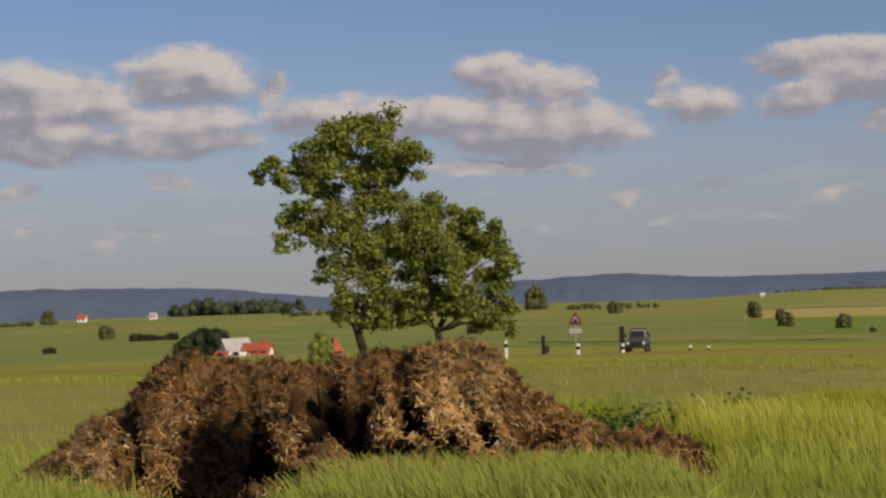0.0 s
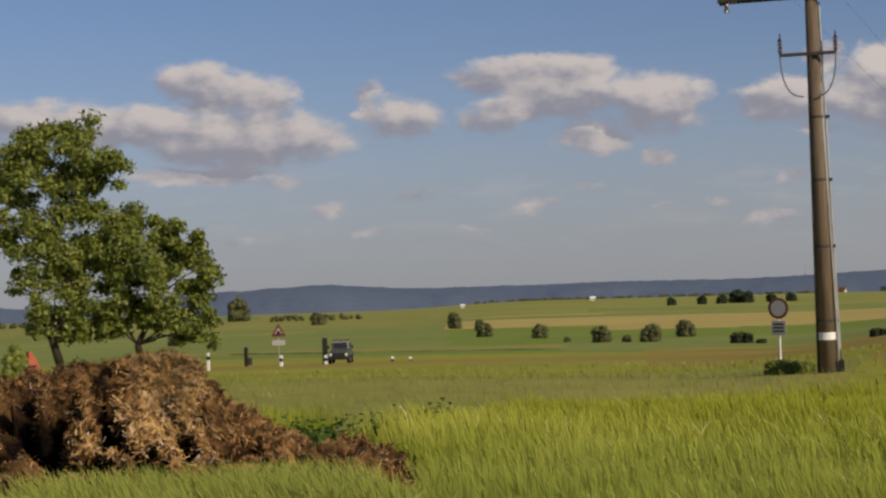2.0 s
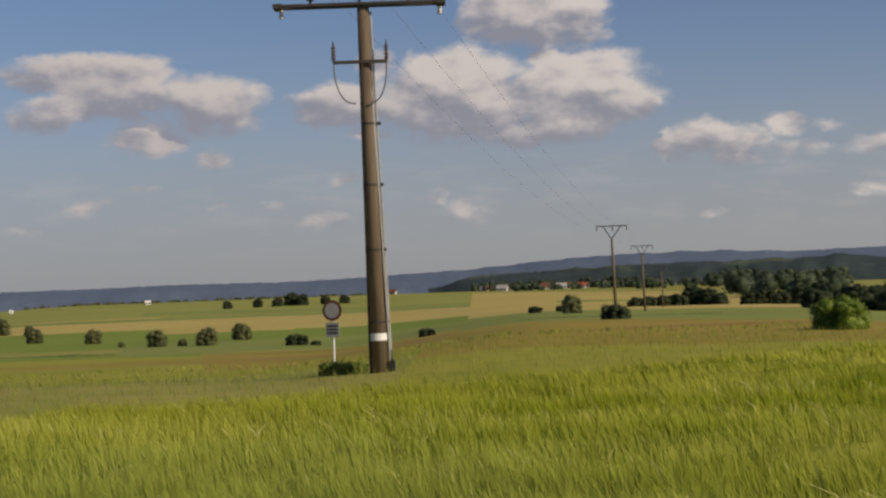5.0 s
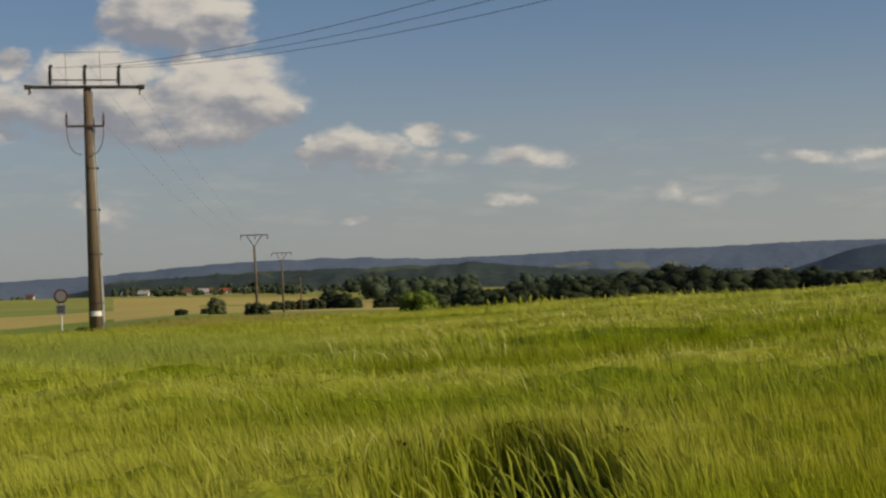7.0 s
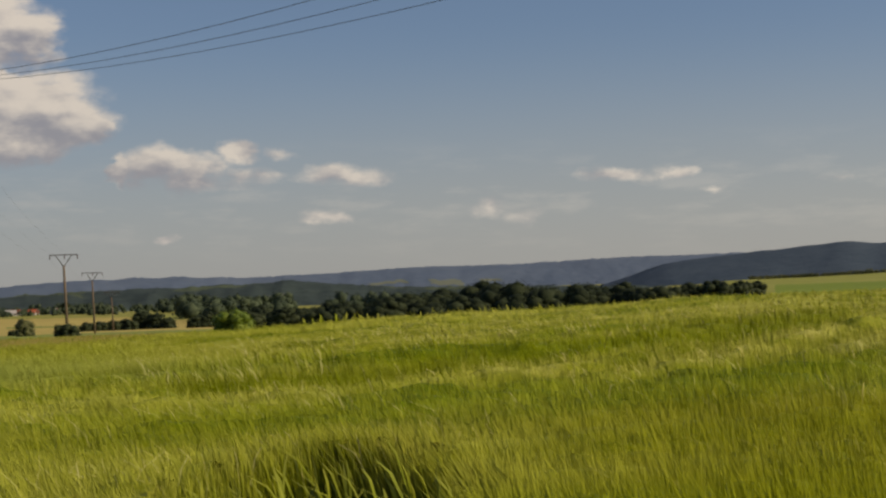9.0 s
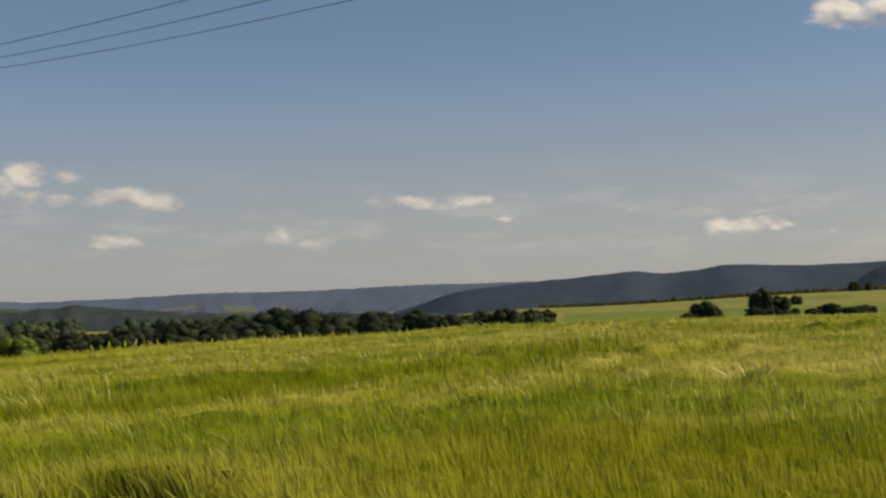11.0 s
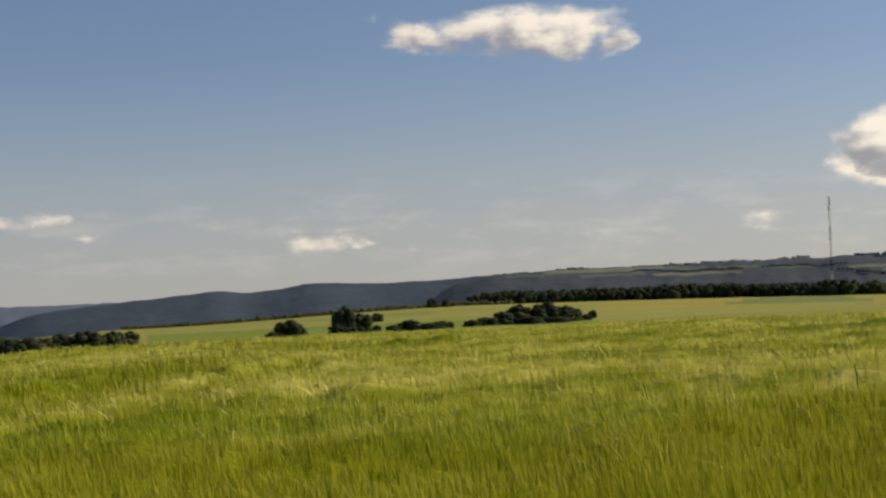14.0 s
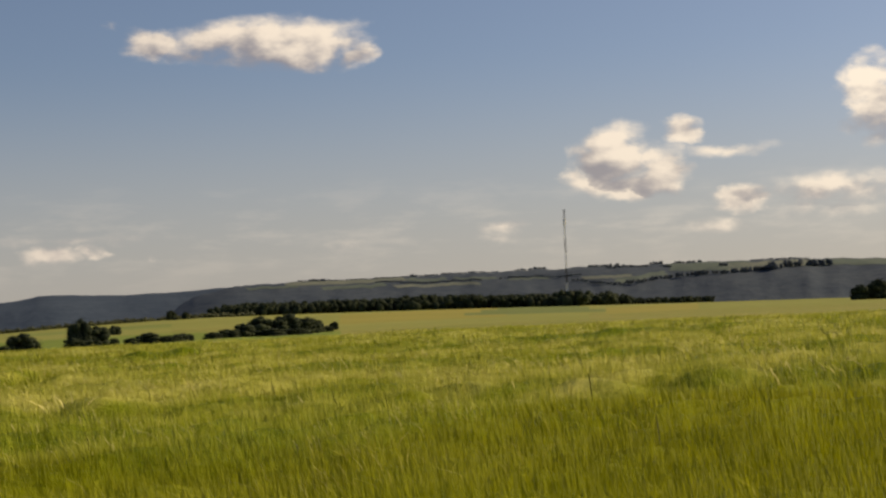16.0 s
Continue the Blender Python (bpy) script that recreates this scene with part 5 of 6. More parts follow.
def parked_vehicle():
    x, y = from_near(-17.05, 112)
    c = root("offroad_vehicle", (x, y, gz(x, y)), "grey-green off-road vehicle parked beside a dark board", "vehicle", turn=14)
    c.scale = (.82, .82, .82)
    bm = bmesh.new()
    box(bm, -.85, -1.9, .5, .85, 1.7, 1.15, .09)
    box(bm, -.80, -.6, 1.1, .80, 1.6, 1.25, .05)
    part("body", bm, M_BODY, c)
    bm = bmesh.new()
    vs = bmesh.ops.create_cube(bm, size=1, matrix=Matrix.Translation((0, .5, 1.56)) @ Matrix.Diagonal((1.5, 2.0, .66, 1)))["verts"]
    for v in vs:
        if v.co.z > 1.6:
            v.co.x *= .86
            v.co.y = .5 + (v.co.y - .5) * .82
    bmesh.ops.bevel(bm, geom=list(bm.edges), offset=.06, segments=2, affect="EDGES")
    part("cab", bm, M_CAB, c, "dull grey cab")
    bm = bmesh.new()
    for k in range(4):
        box(bm, -.62, -.2 + k * .45, 1.93, .62, -.14 + k * .45, 1.97)
    for sx in (-.62, .6):
        box(bm, sx, -.25, 1.88, sx + .04, 1.3, 2.0)
    part("roof_rack", bm, M_CERAMIC, c, "dark roof rack")
    bm = bmesh.new()
    vs = bmesh.ops.create_cube(bm, size=1, matrix=Matrix.Translation((0, -.50, 1.56)) @ Matrix.Diagonal((1.25, .03, .46, 1)))["verts"]
    for v in vs:
        if v.co.z > 1.6:
            v.co.y += .12
            v.co.x *= .86
    part("windscreen", bm, M_DARKGLASS, c)
    for sx in (-.76, .76):
        bm = bmesh.new()
        box(bm, sx - .03, -.1, 1.38, sx + .03, 1.2, 1.76, .01)
        part("side_window", bm, M_DARKGLASS, c)
    bm = bmesh.new()
    box(bm, -.55, -1.94, .62, .55, -1.9, .98, .01)
    part("grille", bm, M_BLACK, c)
    for sx in (-.66, .66):
        bm = bmesh.new()
        tube(bm, (sx, -1.88, .85), (sx, -1.96, .85), .11, .1, 14)
        part("headlight", bm, M_WHITE, c)
    bm = bmesh.new()
    box(bm, -.9, -2.05, .42, .9, -1.9, .58, .03)
    part("bumper", bm, M_BLACK, c)
    for sx in (-.8, .8):
        for sy in (-1.2, 1.1):
            bm = bmesh.new()
            tube(bm, (sx - .13, sy, .38), (sx + .13, sy, .38), .40, .40, 18)
            w = part("wheel", bm, M_TYRE, c)
            bm = bmesh.new()
            tube(bm, (sx - .14, sy, .38), (sx + .14, sy, .38), .2, .2, 14)
            part("rim", bm, M_STEEL, w)
    for sx in (-1.02, 1.02):
        bm = bmesh.new()
        box(bm, sx - .1, -.55, 1.3, sx + .1, -.48, 1.55, .02)
        part("mirror", bm, M_BLACK, c)
    x, y = from_near(-17.62, 110.5)
    b = root("dark_board", (x, y, gz(x, y)), "tall dark upright board beside the vehicle", "board", turn=14)
    bm = bmesh.new()
    box(bm, -.17, -.12, -.1, .17, .12, 1.8, .03)
    part("panel", bm, M_BLACK, b)


parked_vehicle()

# ---- houses ----


def house(at, w, d, h, ridge, turn, roof, label, windows=3, chimney=True, group="", wall=M_WALL):
    p = root("house", at, label, "house", group, turn)
    bm = bmesh.new()
    box(bm, -w / 2, -d / 2, -1.0, w / 2, d / 2, h)
    for s in (-1, 1):
        q = [bm.verts.new((s * w / 2, -d / 2, h)), bm.verts.new((s * w / 2, d / 2, h)), bm.verts.new((s * w / 2, 0, h + ridge))]
        bm.faces.new(q if s > 0 else q[::-1])
    part("wall", bm, wall, p)
    bm = bmesh.new()
    o, t = .35, .14
    for s in (-1, 1):
        k = ridge / (d / 2)
        a = [(-w / 2 - o, s * (d / 2 + o), h - o * k), (w / 2 + o, s * (d / 2 + o), h - o * k), (w / 2 + o, 0, h + ridge), (-w / 2 - o, 0, h + ridge)]
        lo = [bm.verts.new(q) for q in a]
        hi = [bm.verts.new((q[0], q[1], q[2] + t)) for q in a]
        bm.faces.new(lo), bm.faces.new(hi[::-1])
        for i in range(4):
            bm.faces.new((lo[i], hi[i], hi[(i + 1) % 4], lo[(i + 1) % 4]))
    bmesh.ops.recalc_face_normals(bm, faces=bm.faces)
    r = part("roof", bm, roof, p)
    if chimney:
        bm = bmesh.new()
        box(bm, w * .18, -.3, h + ridge * .6, w * .18 + .5, .3, h + ridge + .7)
        part("chimney", bm, M_TILE, r)
    for i in range(windows):
        bm = bmesh.new()
        cx = -w / 2 + w * (i + .5) / windows
        box(bm, cx - .5, -d / 2 - .04, h * .35, cx + .5, -d / 2 + .02, h * .35 + 1.2)
        part("window", bm, M_DARKGLASS, p)
    return p


def put_house(az, r, near, sink, *rest, **more):
    x, y = from_near(az, r) if near else polar(az, r)
    return house((x, y, gz(x, y) - sink), *rest, **more)


put_house(-30.75, 252, True, .9, 4.3, 3.0, 1.2, 1.5, 12, M_TILE, "white farmhouse with an orange-red tiled roof")
put_house(-31.55, 258, True, 1.2, 4.2, 3.4, 1.9, 1.9, 62, M_SLATE, "barn with a pale grey pitched roof beside the farmhouse", windows=1, chimney=False)
put_house(-32.0, 250, True, .9, 1.7, 2.0, .7, .9, 10, M_TILE, "small outbuilding with a red tiled roof", windows=1, chimney=False)
put_house(-31.45, 246, True, .8, 2.3, 1.6, .8, .5, 8, M_WALL, "low white shed in front of the farm", windows=1, chimney=False)
put_house(-28.15, 190, True, .9, 1.9, 2.0, 1.3, 1.2, 60, M_TILE, "small house with a red roof behind the heap", windows=2)
put_house(-36.87, 1000, True, 0, 5, 4.5, 2.4, 2.4, 20, M_TILE, "distant white house with a red roof", windows=2)
put_house(-34.4, 1000, True, 0, 4, 4, 2.2, 2.0, 20, M_SIGNGREY, "small distant pale gabled house", windows=2)
put_house(-7.9, 1080, True, 0, 3.2, 3, 1.6, 1.1, 10, M_WALL, "distant white farm building", windows=2, chimney=False)
put_house(-12.6, 1000, True, 0, 2, 2, 1.3, .9, 10, M_WALL, "small distant white shed", windows=1, chimney=False)
g = np.random.default_rng(52)
for i, az in enumerate((-2.2, 1.0, 1.25, 1.6, 2.1, 2.5, 3.2, 3.75, 3.95, 4.45, 4.6, 5.3)):
    put_house(az + g.normal() * .05, 1165 + 160 * g.random(), False, .4, 4.5 + 3 * g.random(), 5, 2.4, 2.2, g.random() * 60 - 20,
              M_TILE if i == 9 else M_SIGNGREY if i % 2 else M_TILE_FAR, "pale village house with a pitched roof", windows=3, group="village houses", wall=M_WALL_FAR)


def mast():
    x, y = polar(55.35, 1500)
    z0 = gz(x, y)
    p = root("radio_mast", (x, y, z0), "very tall slender red-and-white lattice radio mast", "mast")
    tall = EYE + 1500 * math.tan(radians(2.79)) - z0
    n = 7
    for k in range(n):
        a, b = tall * k / n, tall * (k + 1) / n
        bm = bmesh.new()
        for i in range(3):
            q = i * 2.094
            tube(bm, (.9 * math.cos(q), .9 * math.sin(q), a), (.9 * math.cos(q), .9 * math.sin(q), b), .24, .24, 5)
        m = int((b - a) / 2)
        for j in range(m):
            za, zb = a + (b - a) * j / m, a + (b - a) * (j + 1) / m
            q, w = (j % 3) * 2.094, ((j + 1) % 3) * 2.094
            tube(bm, (.9 * math.cos(q), .9 * math.sin(q), za), (.9 * math.cos(w), .9 * math.sin(w), zb), .15, .15, 4)
        part("mast_section", bm, M_WHITE if k % 2 else M_RUST, p)
    bm = bmesh.new()
    tube(bm, (0, 0, tall - 14), (0, 0, tall - 9), 1.3, 1.3, 10)
    part("antenna_drum", bm, M_WHITE, p)


def ridge_mast():
    """A slim mast standing on the far ridge."""
    r = 4420.0
    x, y = polar(-3.55, r)
    z0, tall = EYE + r * math.tan(radians(-.84)), r * math.tan(radians(.46))
    p = root("ridge_mast", (x, y, z0), "slim grey mast on the far wooded ridge", "mast")
    bm = bmesh.new()
    tube(bm, (0, 0, -6), (0, 0, tall * .62), 1.2, .9, 8)
    part("shaft", bm, M_STEEL, p)
    bm = bmesh.new()
    tube(bm, (0, 0, tall * .6), (0, 0, tall), .7, .4, 8)
    part("antenna", bm, M_STEEL, p)


mast()
ridge_mast()

# ---- the manure heap ----
HEAP = from_near(-28.0, 16.1)
HEAP_TURN = 31.0


def build_heap():
    x0, y0 = HEAP
    z0 = gz(x0, y0)
    heap = root("manure_heap", (x0, y0, z0), "long brown heap of straw manure with dark hollows", "manure heap", turn=HEAP_TURN)
    # a bank along u, its cross-section steep in front, drawn over it from the front foot to the back foot
    nu, ns = 420, 210
    u, th = np.meshgrid(np.linspace(-3.75, 3.3, nu), np.linspace(0.0, math.pi, ns))
    crest = np.interp(u, [-3.75, -3.5, -3.26, -2.8, -2.4, -2.03, -1.95, -1.66, -1.38, -.93, -.7, -.3, .05, .51, 1.08, 1.49, 1.66, 1.78, 2.11, 2.33, 2.68, 2.87, 3.1, 3.3],
                      [0, .3, .52, .80, 1.16, 1.34, 1.52, 1.84, 1.92, 1.78, 1.80, 1.68, 1.80, 1.80, 1.84, 1.86, 1.68, 1.44, 1.24, 1.02, .72, .52, .2, 0])
    deep = np.interp(u, [-3.75, -3, -1.5, 0, 1.5, 2.6, 3.3], [.5, 1.5, 1.8, 1.75, 1.7, 1.4, .5])
    c, sn = np.cos(th), np.sin(th)
    v = -np.sign(c) * np.abs(c) ** .85 * deep * np.where(c > 0, 1.0, .8)
    z = .93 * crest * sn ** .72
    p = np.stack([u, v, z], -1)
    du, dt = np.gradient(p, axis=1), np.gradient(p, axis=0)
    nrm = np.cross(du, dt)
    nrm /= np.linalg.norm(nrm, axis=-1)[..., None] + 1e-9
    nrm *= np.where(nrm[..., 2] < 0, -1, 1)[..., None]
    flat = p.reshape(-1, 3)

    def field(k, off, squash=1.0):
        return np.array([noise.noise((a * k + off, b * k, h * k * squash - off)) for a, b, h in flat]).reshape(ns, nu)
    big, ridge, knob, crumb, grit, fibre = field(1.2, 3), field(2.6, 9, .7), field(5.5, 14), field(11, 21), field(23, 31), field(46, 37)
    calm = 1 - .55 * sn ** 6
    lump = (.20 * big - .38 * np.abs(ridge) + .12 + .13 * knob) * calm + (.12 * crumb + .075 * grit + .04 * fibre) * (.5 + .5 * calm)
    front = np.clip(c * 3 + .4, 0, 1)
    # a low shelf of slipped material along the foot, and hollows where it was dug out or has slumped
    lump = lump + .24 * front * np.exp(-((z - .62) / .24) ** 2) * np.interp(u, [-.6, .1, 2.3, 2.9], [0, 1, 1, 0])
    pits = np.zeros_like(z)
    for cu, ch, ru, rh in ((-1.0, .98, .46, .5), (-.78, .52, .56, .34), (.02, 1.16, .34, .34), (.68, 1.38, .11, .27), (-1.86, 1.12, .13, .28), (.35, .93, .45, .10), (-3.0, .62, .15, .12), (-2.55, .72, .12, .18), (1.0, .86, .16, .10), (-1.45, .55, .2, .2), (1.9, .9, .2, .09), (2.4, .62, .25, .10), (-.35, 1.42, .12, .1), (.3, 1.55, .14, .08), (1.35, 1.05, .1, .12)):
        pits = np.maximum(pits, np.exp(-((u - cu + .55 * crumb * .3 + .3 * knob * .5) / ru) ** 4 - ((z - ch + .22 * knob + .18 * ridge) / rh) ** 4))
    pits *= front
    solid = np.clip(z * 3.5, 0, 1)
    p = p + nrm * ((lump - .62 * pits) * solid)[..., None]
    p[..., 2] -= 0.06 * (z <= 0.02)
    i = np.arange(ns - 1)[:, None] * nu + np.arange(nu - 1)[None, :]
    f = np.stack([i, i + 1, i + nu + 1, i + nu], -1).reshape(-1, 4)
    # shade of hollows and creases goes into the colour, plus random moist patches
    shade_and_wet = np.clip(pits * 1.9 + np.clip(-lump * 2.2 - .18, 0, .7) + np.clip(knob * .8 + crumb * 1.1 + grit * .9 - .38, 0, .65), 0, 1).ravel()
    tone = np.clip(.95 * field(1.5, 44) + .45 * field(4.2, 51) + .05, 0, .62).ravel()
    body = new("body", quads("body", p.reshape(-1, 3), f, M_DUNG_HEAP, False, share=shade_and_wet))
    body.parent = heap
    tagged(body, "dark crumbly manure")
    # straw on its face: matted in places, bare and dark in others, fresh and golden on one shoulder and on the low tail
    cover = (np.clip(.8 + knob * 1.2 + crumb * .8, .15, 1.2) * (1 - np.clip(1.3 * pits, 0, .97))).ravel()
    golden = (np.exp(-((u - 1.42) / .36) ** 2 - ((z - 1.7) / .26) ** 2) + .95 * np.exp(-((u + 2.75) / .65) ** 2 - ((z - .85) / .45) ** 2) + .25 * np.exp(-((u - 1.1) / .7) ** 2 - ((z - 1.2) / .4) ** 2)).ravel()

    comb = np.array([tuple(noise.noise_vector((a * 2.4, b * 2.4, c * 2.4 + 20))) for a, b, c in flat])

    # lumps that have slid down its face to the foot, and a low arm of them from one end
    spots, ways = [], []
    for a, b, h, r in ((-.62, -1.75, .42, .30), (-.12, -1.55, .72, .26), (-2.75, -1.45, .2, .26), (-2.1, -1.75, .2, .22), (.45, -1.75, .35, .2), (1.4, -1.75, .25, .2), (2.7, -.9, .2, .2), (-1.6, -1.9, .2, .24),
                       (3.05, -.2, .30, .55), (3.1, -.75, .36, .55), (3.0, -1.25, .34, .54), (2.95, -1.75, .30, .52), (2.85, -2.2, .24, .48), (2.75, -2.6, .14, .42), (3.4, -.5, .16, .44), (3.35, -1.1, .14, .44), (3.2, -1.7, .12, .4)):
        bm = bmesh.new()
        bmesh.ops.create_icosphere(bm, subdivisions=5 if r > .34 else 4, radius=r, matrix=Matrix.Translation((a, b, h)))
        for q in bm.verts:
            d = q.co - Vector((a, b, h))
            q.co += d * (noise.noise(q.co * 3.5) * .5 + noise.noise(q.co * 11) * .3 + noise.noise(q.co * 27) * .16)
            if d.z > 0:
                spots.append(tuple(q.co))
                ways.append(tuple(d.normalized()))
        part("clod", bm, M_DUNG, heap)
    spots, ways = np.array(spots), np.array(ways)

    def strew(name, count, weight, mat, long, label, seed, loose=0):
        g = np.random.default_rng(seed)
        w = weight * (z > .1).ravel()
        w = w * (sn ** .3 + .05).ravel()
        idx = g.choice(len(w), count, p=w / w.sum())
        c, nn, comb_of, shade_and_damp = p.reshape(-1, 3)[idx], nrm.reshape(-1, 3)[idx], comb[idx], np.maximum(shade_and_wet[idx], tone[idx] * (1 - np.clip(golden[idx], 0, 1)))
        if loose:
            k = g.integers(0, len(spots), loose)
            c, nn = np.vstack([c, spots[k]]), np.vstack([nn, ways[k]])
            comb_of, shade_and_damp = np.vstack([comb_of, g.normal(size=(loose, 3)) * .4]), np.concatenate([shade_and_damp, .5 * g.random(loose)])
        c = c + g.normal(size=c.shape) * .015
        flat_comb = comb_of - nn * (comb_of * nn).sum(1)[:, None]
        down = np.stack([nn[:, 0] * nn[:, 2], nn[:, 1] * nn[:, 2], nn[:, 2] ** 2 - 1], -1) * .6 + flat_comb * .9 + g.normal(size=c.shape) * .55
        down -= nn * (down * nn).sum(1)[:, None] * .85
        down /= np.linalg.norm(down, axis=1)[:, None]
        side = np.cross(down, nn)
        side /= np.linalg.norm(side, axis=1)[:, None] + 1e-6
        ln, wd = (long * (.25 + .75 * g.random(len(c)) ** 2))[:, None], (0.0016 + 0.0042 * g.random(len(c)) ** 2)[:, None]
        lift = nn * (0.005 + 0.03 * g.random(len(c)) ** 2)[:, None]
        q = np.stack([c - down * ln - side * wd, c - down * ln + side * wd, c + down * ln + side * wd + lift, c + down * ln - side * wd + lift], 1).reshape(-1, 3)
        ob = new(name, quads(name, q, np.arange(len(q)).reshape(-1, 4), mat, share=shade_and_damp.repeat(4)))
        ob.parent = heap
        tagged(ob, label, kind="stuff")
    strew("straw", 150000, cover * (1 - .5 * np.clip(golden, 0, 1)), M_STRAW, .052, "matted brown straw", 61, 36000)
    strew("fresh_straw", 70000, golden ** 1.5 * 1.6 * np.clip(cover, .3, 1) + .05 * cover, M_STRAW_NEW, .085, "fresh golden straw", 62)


build_heap()

# ---- barley, grass and weeds ----


def blades(name, xy, base, tall, wide, mat, lean, seed, ears=True, bend=0.5, label="", category="crop", lush=None, covered=None):
    """Stalks as bent tapering strips, with a paler bearded ear at the top; wind carries them to one side."""
    g = np.random.default_rng(seed)
    n = len(xy)
    a = g.random(n) * math.pi * 2
    sway = g.normal(size=n) * .85
    side = np.c_[np.cos(a), np.sin(a), np.zeros(n)]
    blow = np.c_[np.cos(lean + sway), np.sin(lean + sway), np.zeros(n)]
    c = np.c_[xy, base]
    up = np.array([0, 0, 1.0])
    bend = np.broadcast_to(np.asarray(bend, float), (n,))
    k = (bend * (0.25 + 1.5 * g.random(n) ** 1.6) * tall)[:, None]
    t, w = tall[:, None], wide[:, None]
    p0 = c
    p1 = c + up * t * .55 + blow * k * .3
    p2 = c + up * t * .85 + blow * k * .62
    p3 = c + up * t * (1.0 - .12 * bend[:, None]) + blow * k * .9
    if ears:
        rows = [p0 - side * w, p0 + side * w, p1 - side * w * .9, p1 + side * w * .9, p2 - side * w * 1.3, p2 + side * w * 1.3, p3 - side * w * .35, p3 + side * w * .35]
        share = [0, 0, .45, .45, .85, .85, 1, 1]
    else:
        rows = [p0 - side * w, p0 + side * w, p1 - side * w, p1 + side * w, p2 - side * w * .7, p2 + side * w * .7, p3 - side * w * .1, p3 + side * w * .1]
        share = [0, 0, .4, .4, .75, .75, 1, 1]
    v = np.stack(rows, 1).reshape(-1, 3)
    b = (np.arange(n) * 8)[:, None, None]
    f = b + np.array([[2, 3, 5, 4], [4, 5, 7, 6], [0, 1, 3, 2]])[None]
    f = np.concatenate([f[:, :2].reshape(-1, 4), (f[:, 2] if covered is None else f[~covered, 2])])
    ob = new(name, quads(name, v, f, mat, share=np.tile(share, n), lush=(np.zeros(n) if lush is None else lush).repeat(8), ripe=ripe_of(xy[:, 0], xy[:, 1]).repeat(8)))
    return tagged(ob, label, category, kind="stuff")


def edge_y(x):
    """The far edge of the barley where it meets the meadow."""
    return np.interp(x, [-40, -14, -9, -5.4, -2, 1, 9, 16, 28, 40, 60], [33, 38, 43, 45.5, 47.5, 48.5, 53, 58.5, 67, 72, 80])


def near_line(x, y, pts):
    """Distance from places to a line through points of the plan."""
    best = np.full(len(x), 1e9)
    for (ax, ay), (bx, by) in zip(pts, pts[1:]):
        t = np.clip(((x - ax) * (bx - ax) + (y - ay) * (by - ay)) / ((bx - ax) ** 2 + (by - ay) ** 2), 0, 1)
        best = np.minimum(best, np.hypot(x - ax - t * (bx - ax), y - ay - t * (by - ay)))
    return best


def bare_spot(x, y, wider=0.0):
    """A hole where the crop is missing, thinner beside it (0 to 1)."""
    hole = np.clip(1.9 + wider - 1.6 * (((x - 2.42 - .27 * (y - 9.1)) / .9) ** 2 + ((y - 9.1) / 2.3) ** 2), 0, .9)
    thin = np.clip(1.3 + wider - 1.3 * (((x - 1.35 - .2 * (y - 8)) / .8) ** 2 + ((y - 8.2) / 1.3) ** 2), 0, .3)
    return np.maximum(hole, thin)


def track_of(x, y):
    """The wheel tracks through the crop (0 to 1)."""
    track = near_line(x, y, ((1.5, 24), (4.3, 20.3), (5.6, 19.8), (7.8, 21), (12, 23.8), (16, 27.2), (25, 35), (36, 46)))
    track = np.clip(1.7 - track / .8, 0, 1) * np.interp(x, [2, 4, 7.5, 9, 14, 30], [.1, .6, .7, .5, .35, .25])
    heap = near_line(x, y, ((-3.2, 36.6), (-5.3, 40.6), (-5.4, 41.8), (-5.3, 43.6), (-4.9, 45.6)))
    heap = np.clip(1.5 - heap / .85, 0, 1)
    return np.maximum(track, heap)


def tram(x, y):
    """How strongly a place lies in a wheel track or a hole of the crop (0 to 1)."""
    return np.clip(np.maximum(bare_spot(x, y), track_of(x, y)), 0, 1)


def olive(x, y):
    """The darker, unripe belt round the farther stand, wider towards the east (0 to 1)."""
    d, az = np.hypot(x, y), np.degrees(np.arctan2(x, y))
    return np.clip((np.interp(az, [40, 48, 56, 66], [14.6, 15.8, 20.5, 24]) + .9 * np.sin(az * .25) - d) / np.interp(az, [44, 58], [1.5, 4]), 0, 1)


def lush_of(x, y):
    """Where the crop stands lower and greener, along the tracks and close to the farther stand (0 to 1)."""
    line = near_line(x, y, ((2.0, 24.5), (4.3, 22), (7.8, 22.6), (12, 25), (16, 28.5), (25, 36), (36, 47)))
    band = np.clip(1.5 - line / np.interp(x, [3, 8, 14, 30], [1.3, 1.9, 1.5, 2.2]), 0, 1) * np.interp(x, [1.5, 4, 12, 22, 40], [0, .85, .75, .6, .3])
    line2 = np.minimum(near_line(x, y, ((8.5, 16.3), (10.3, 17.8), (13, 20.1), (18, 25.2), (30, 34.5), (48, 44))), near_line(x, y, ((6.0, 17.2), (8.3, 18.2), (10.3, 19.9), (13.4, 23), (15.5, 25.2), (25, 35.5))))
    band2 = np.clip(1.5 - line2 / .55, 0, 1) * np.interp(x, [5.5, 8, 15, 45], [0, .8, .8, .5])
    az = np.degrees(np.arctan2(x, y))
    close = olive(x, y) * np.interp(az, [22, 32, 46, 58], [0, .15, .2, .25])
    west = np.clip(1.6 - np.hypot(x, y - NEAR) / 16, 0, 1) * np.clip((7 - x) / 6, 0, 1) * .9 * np.clip((y - NEAR) / 4, 0, 1)
    # greener still along its far edge
    rim = np.clip(1.15 - (edge_y(x) - y) / 11, 0, 1) * np.clip((12 - x) / 9, 0, 1) * .5
    return np.clip(np.maximum(np.maximum(band, band2), np.maximum(close, rim)), 0, 1) - west


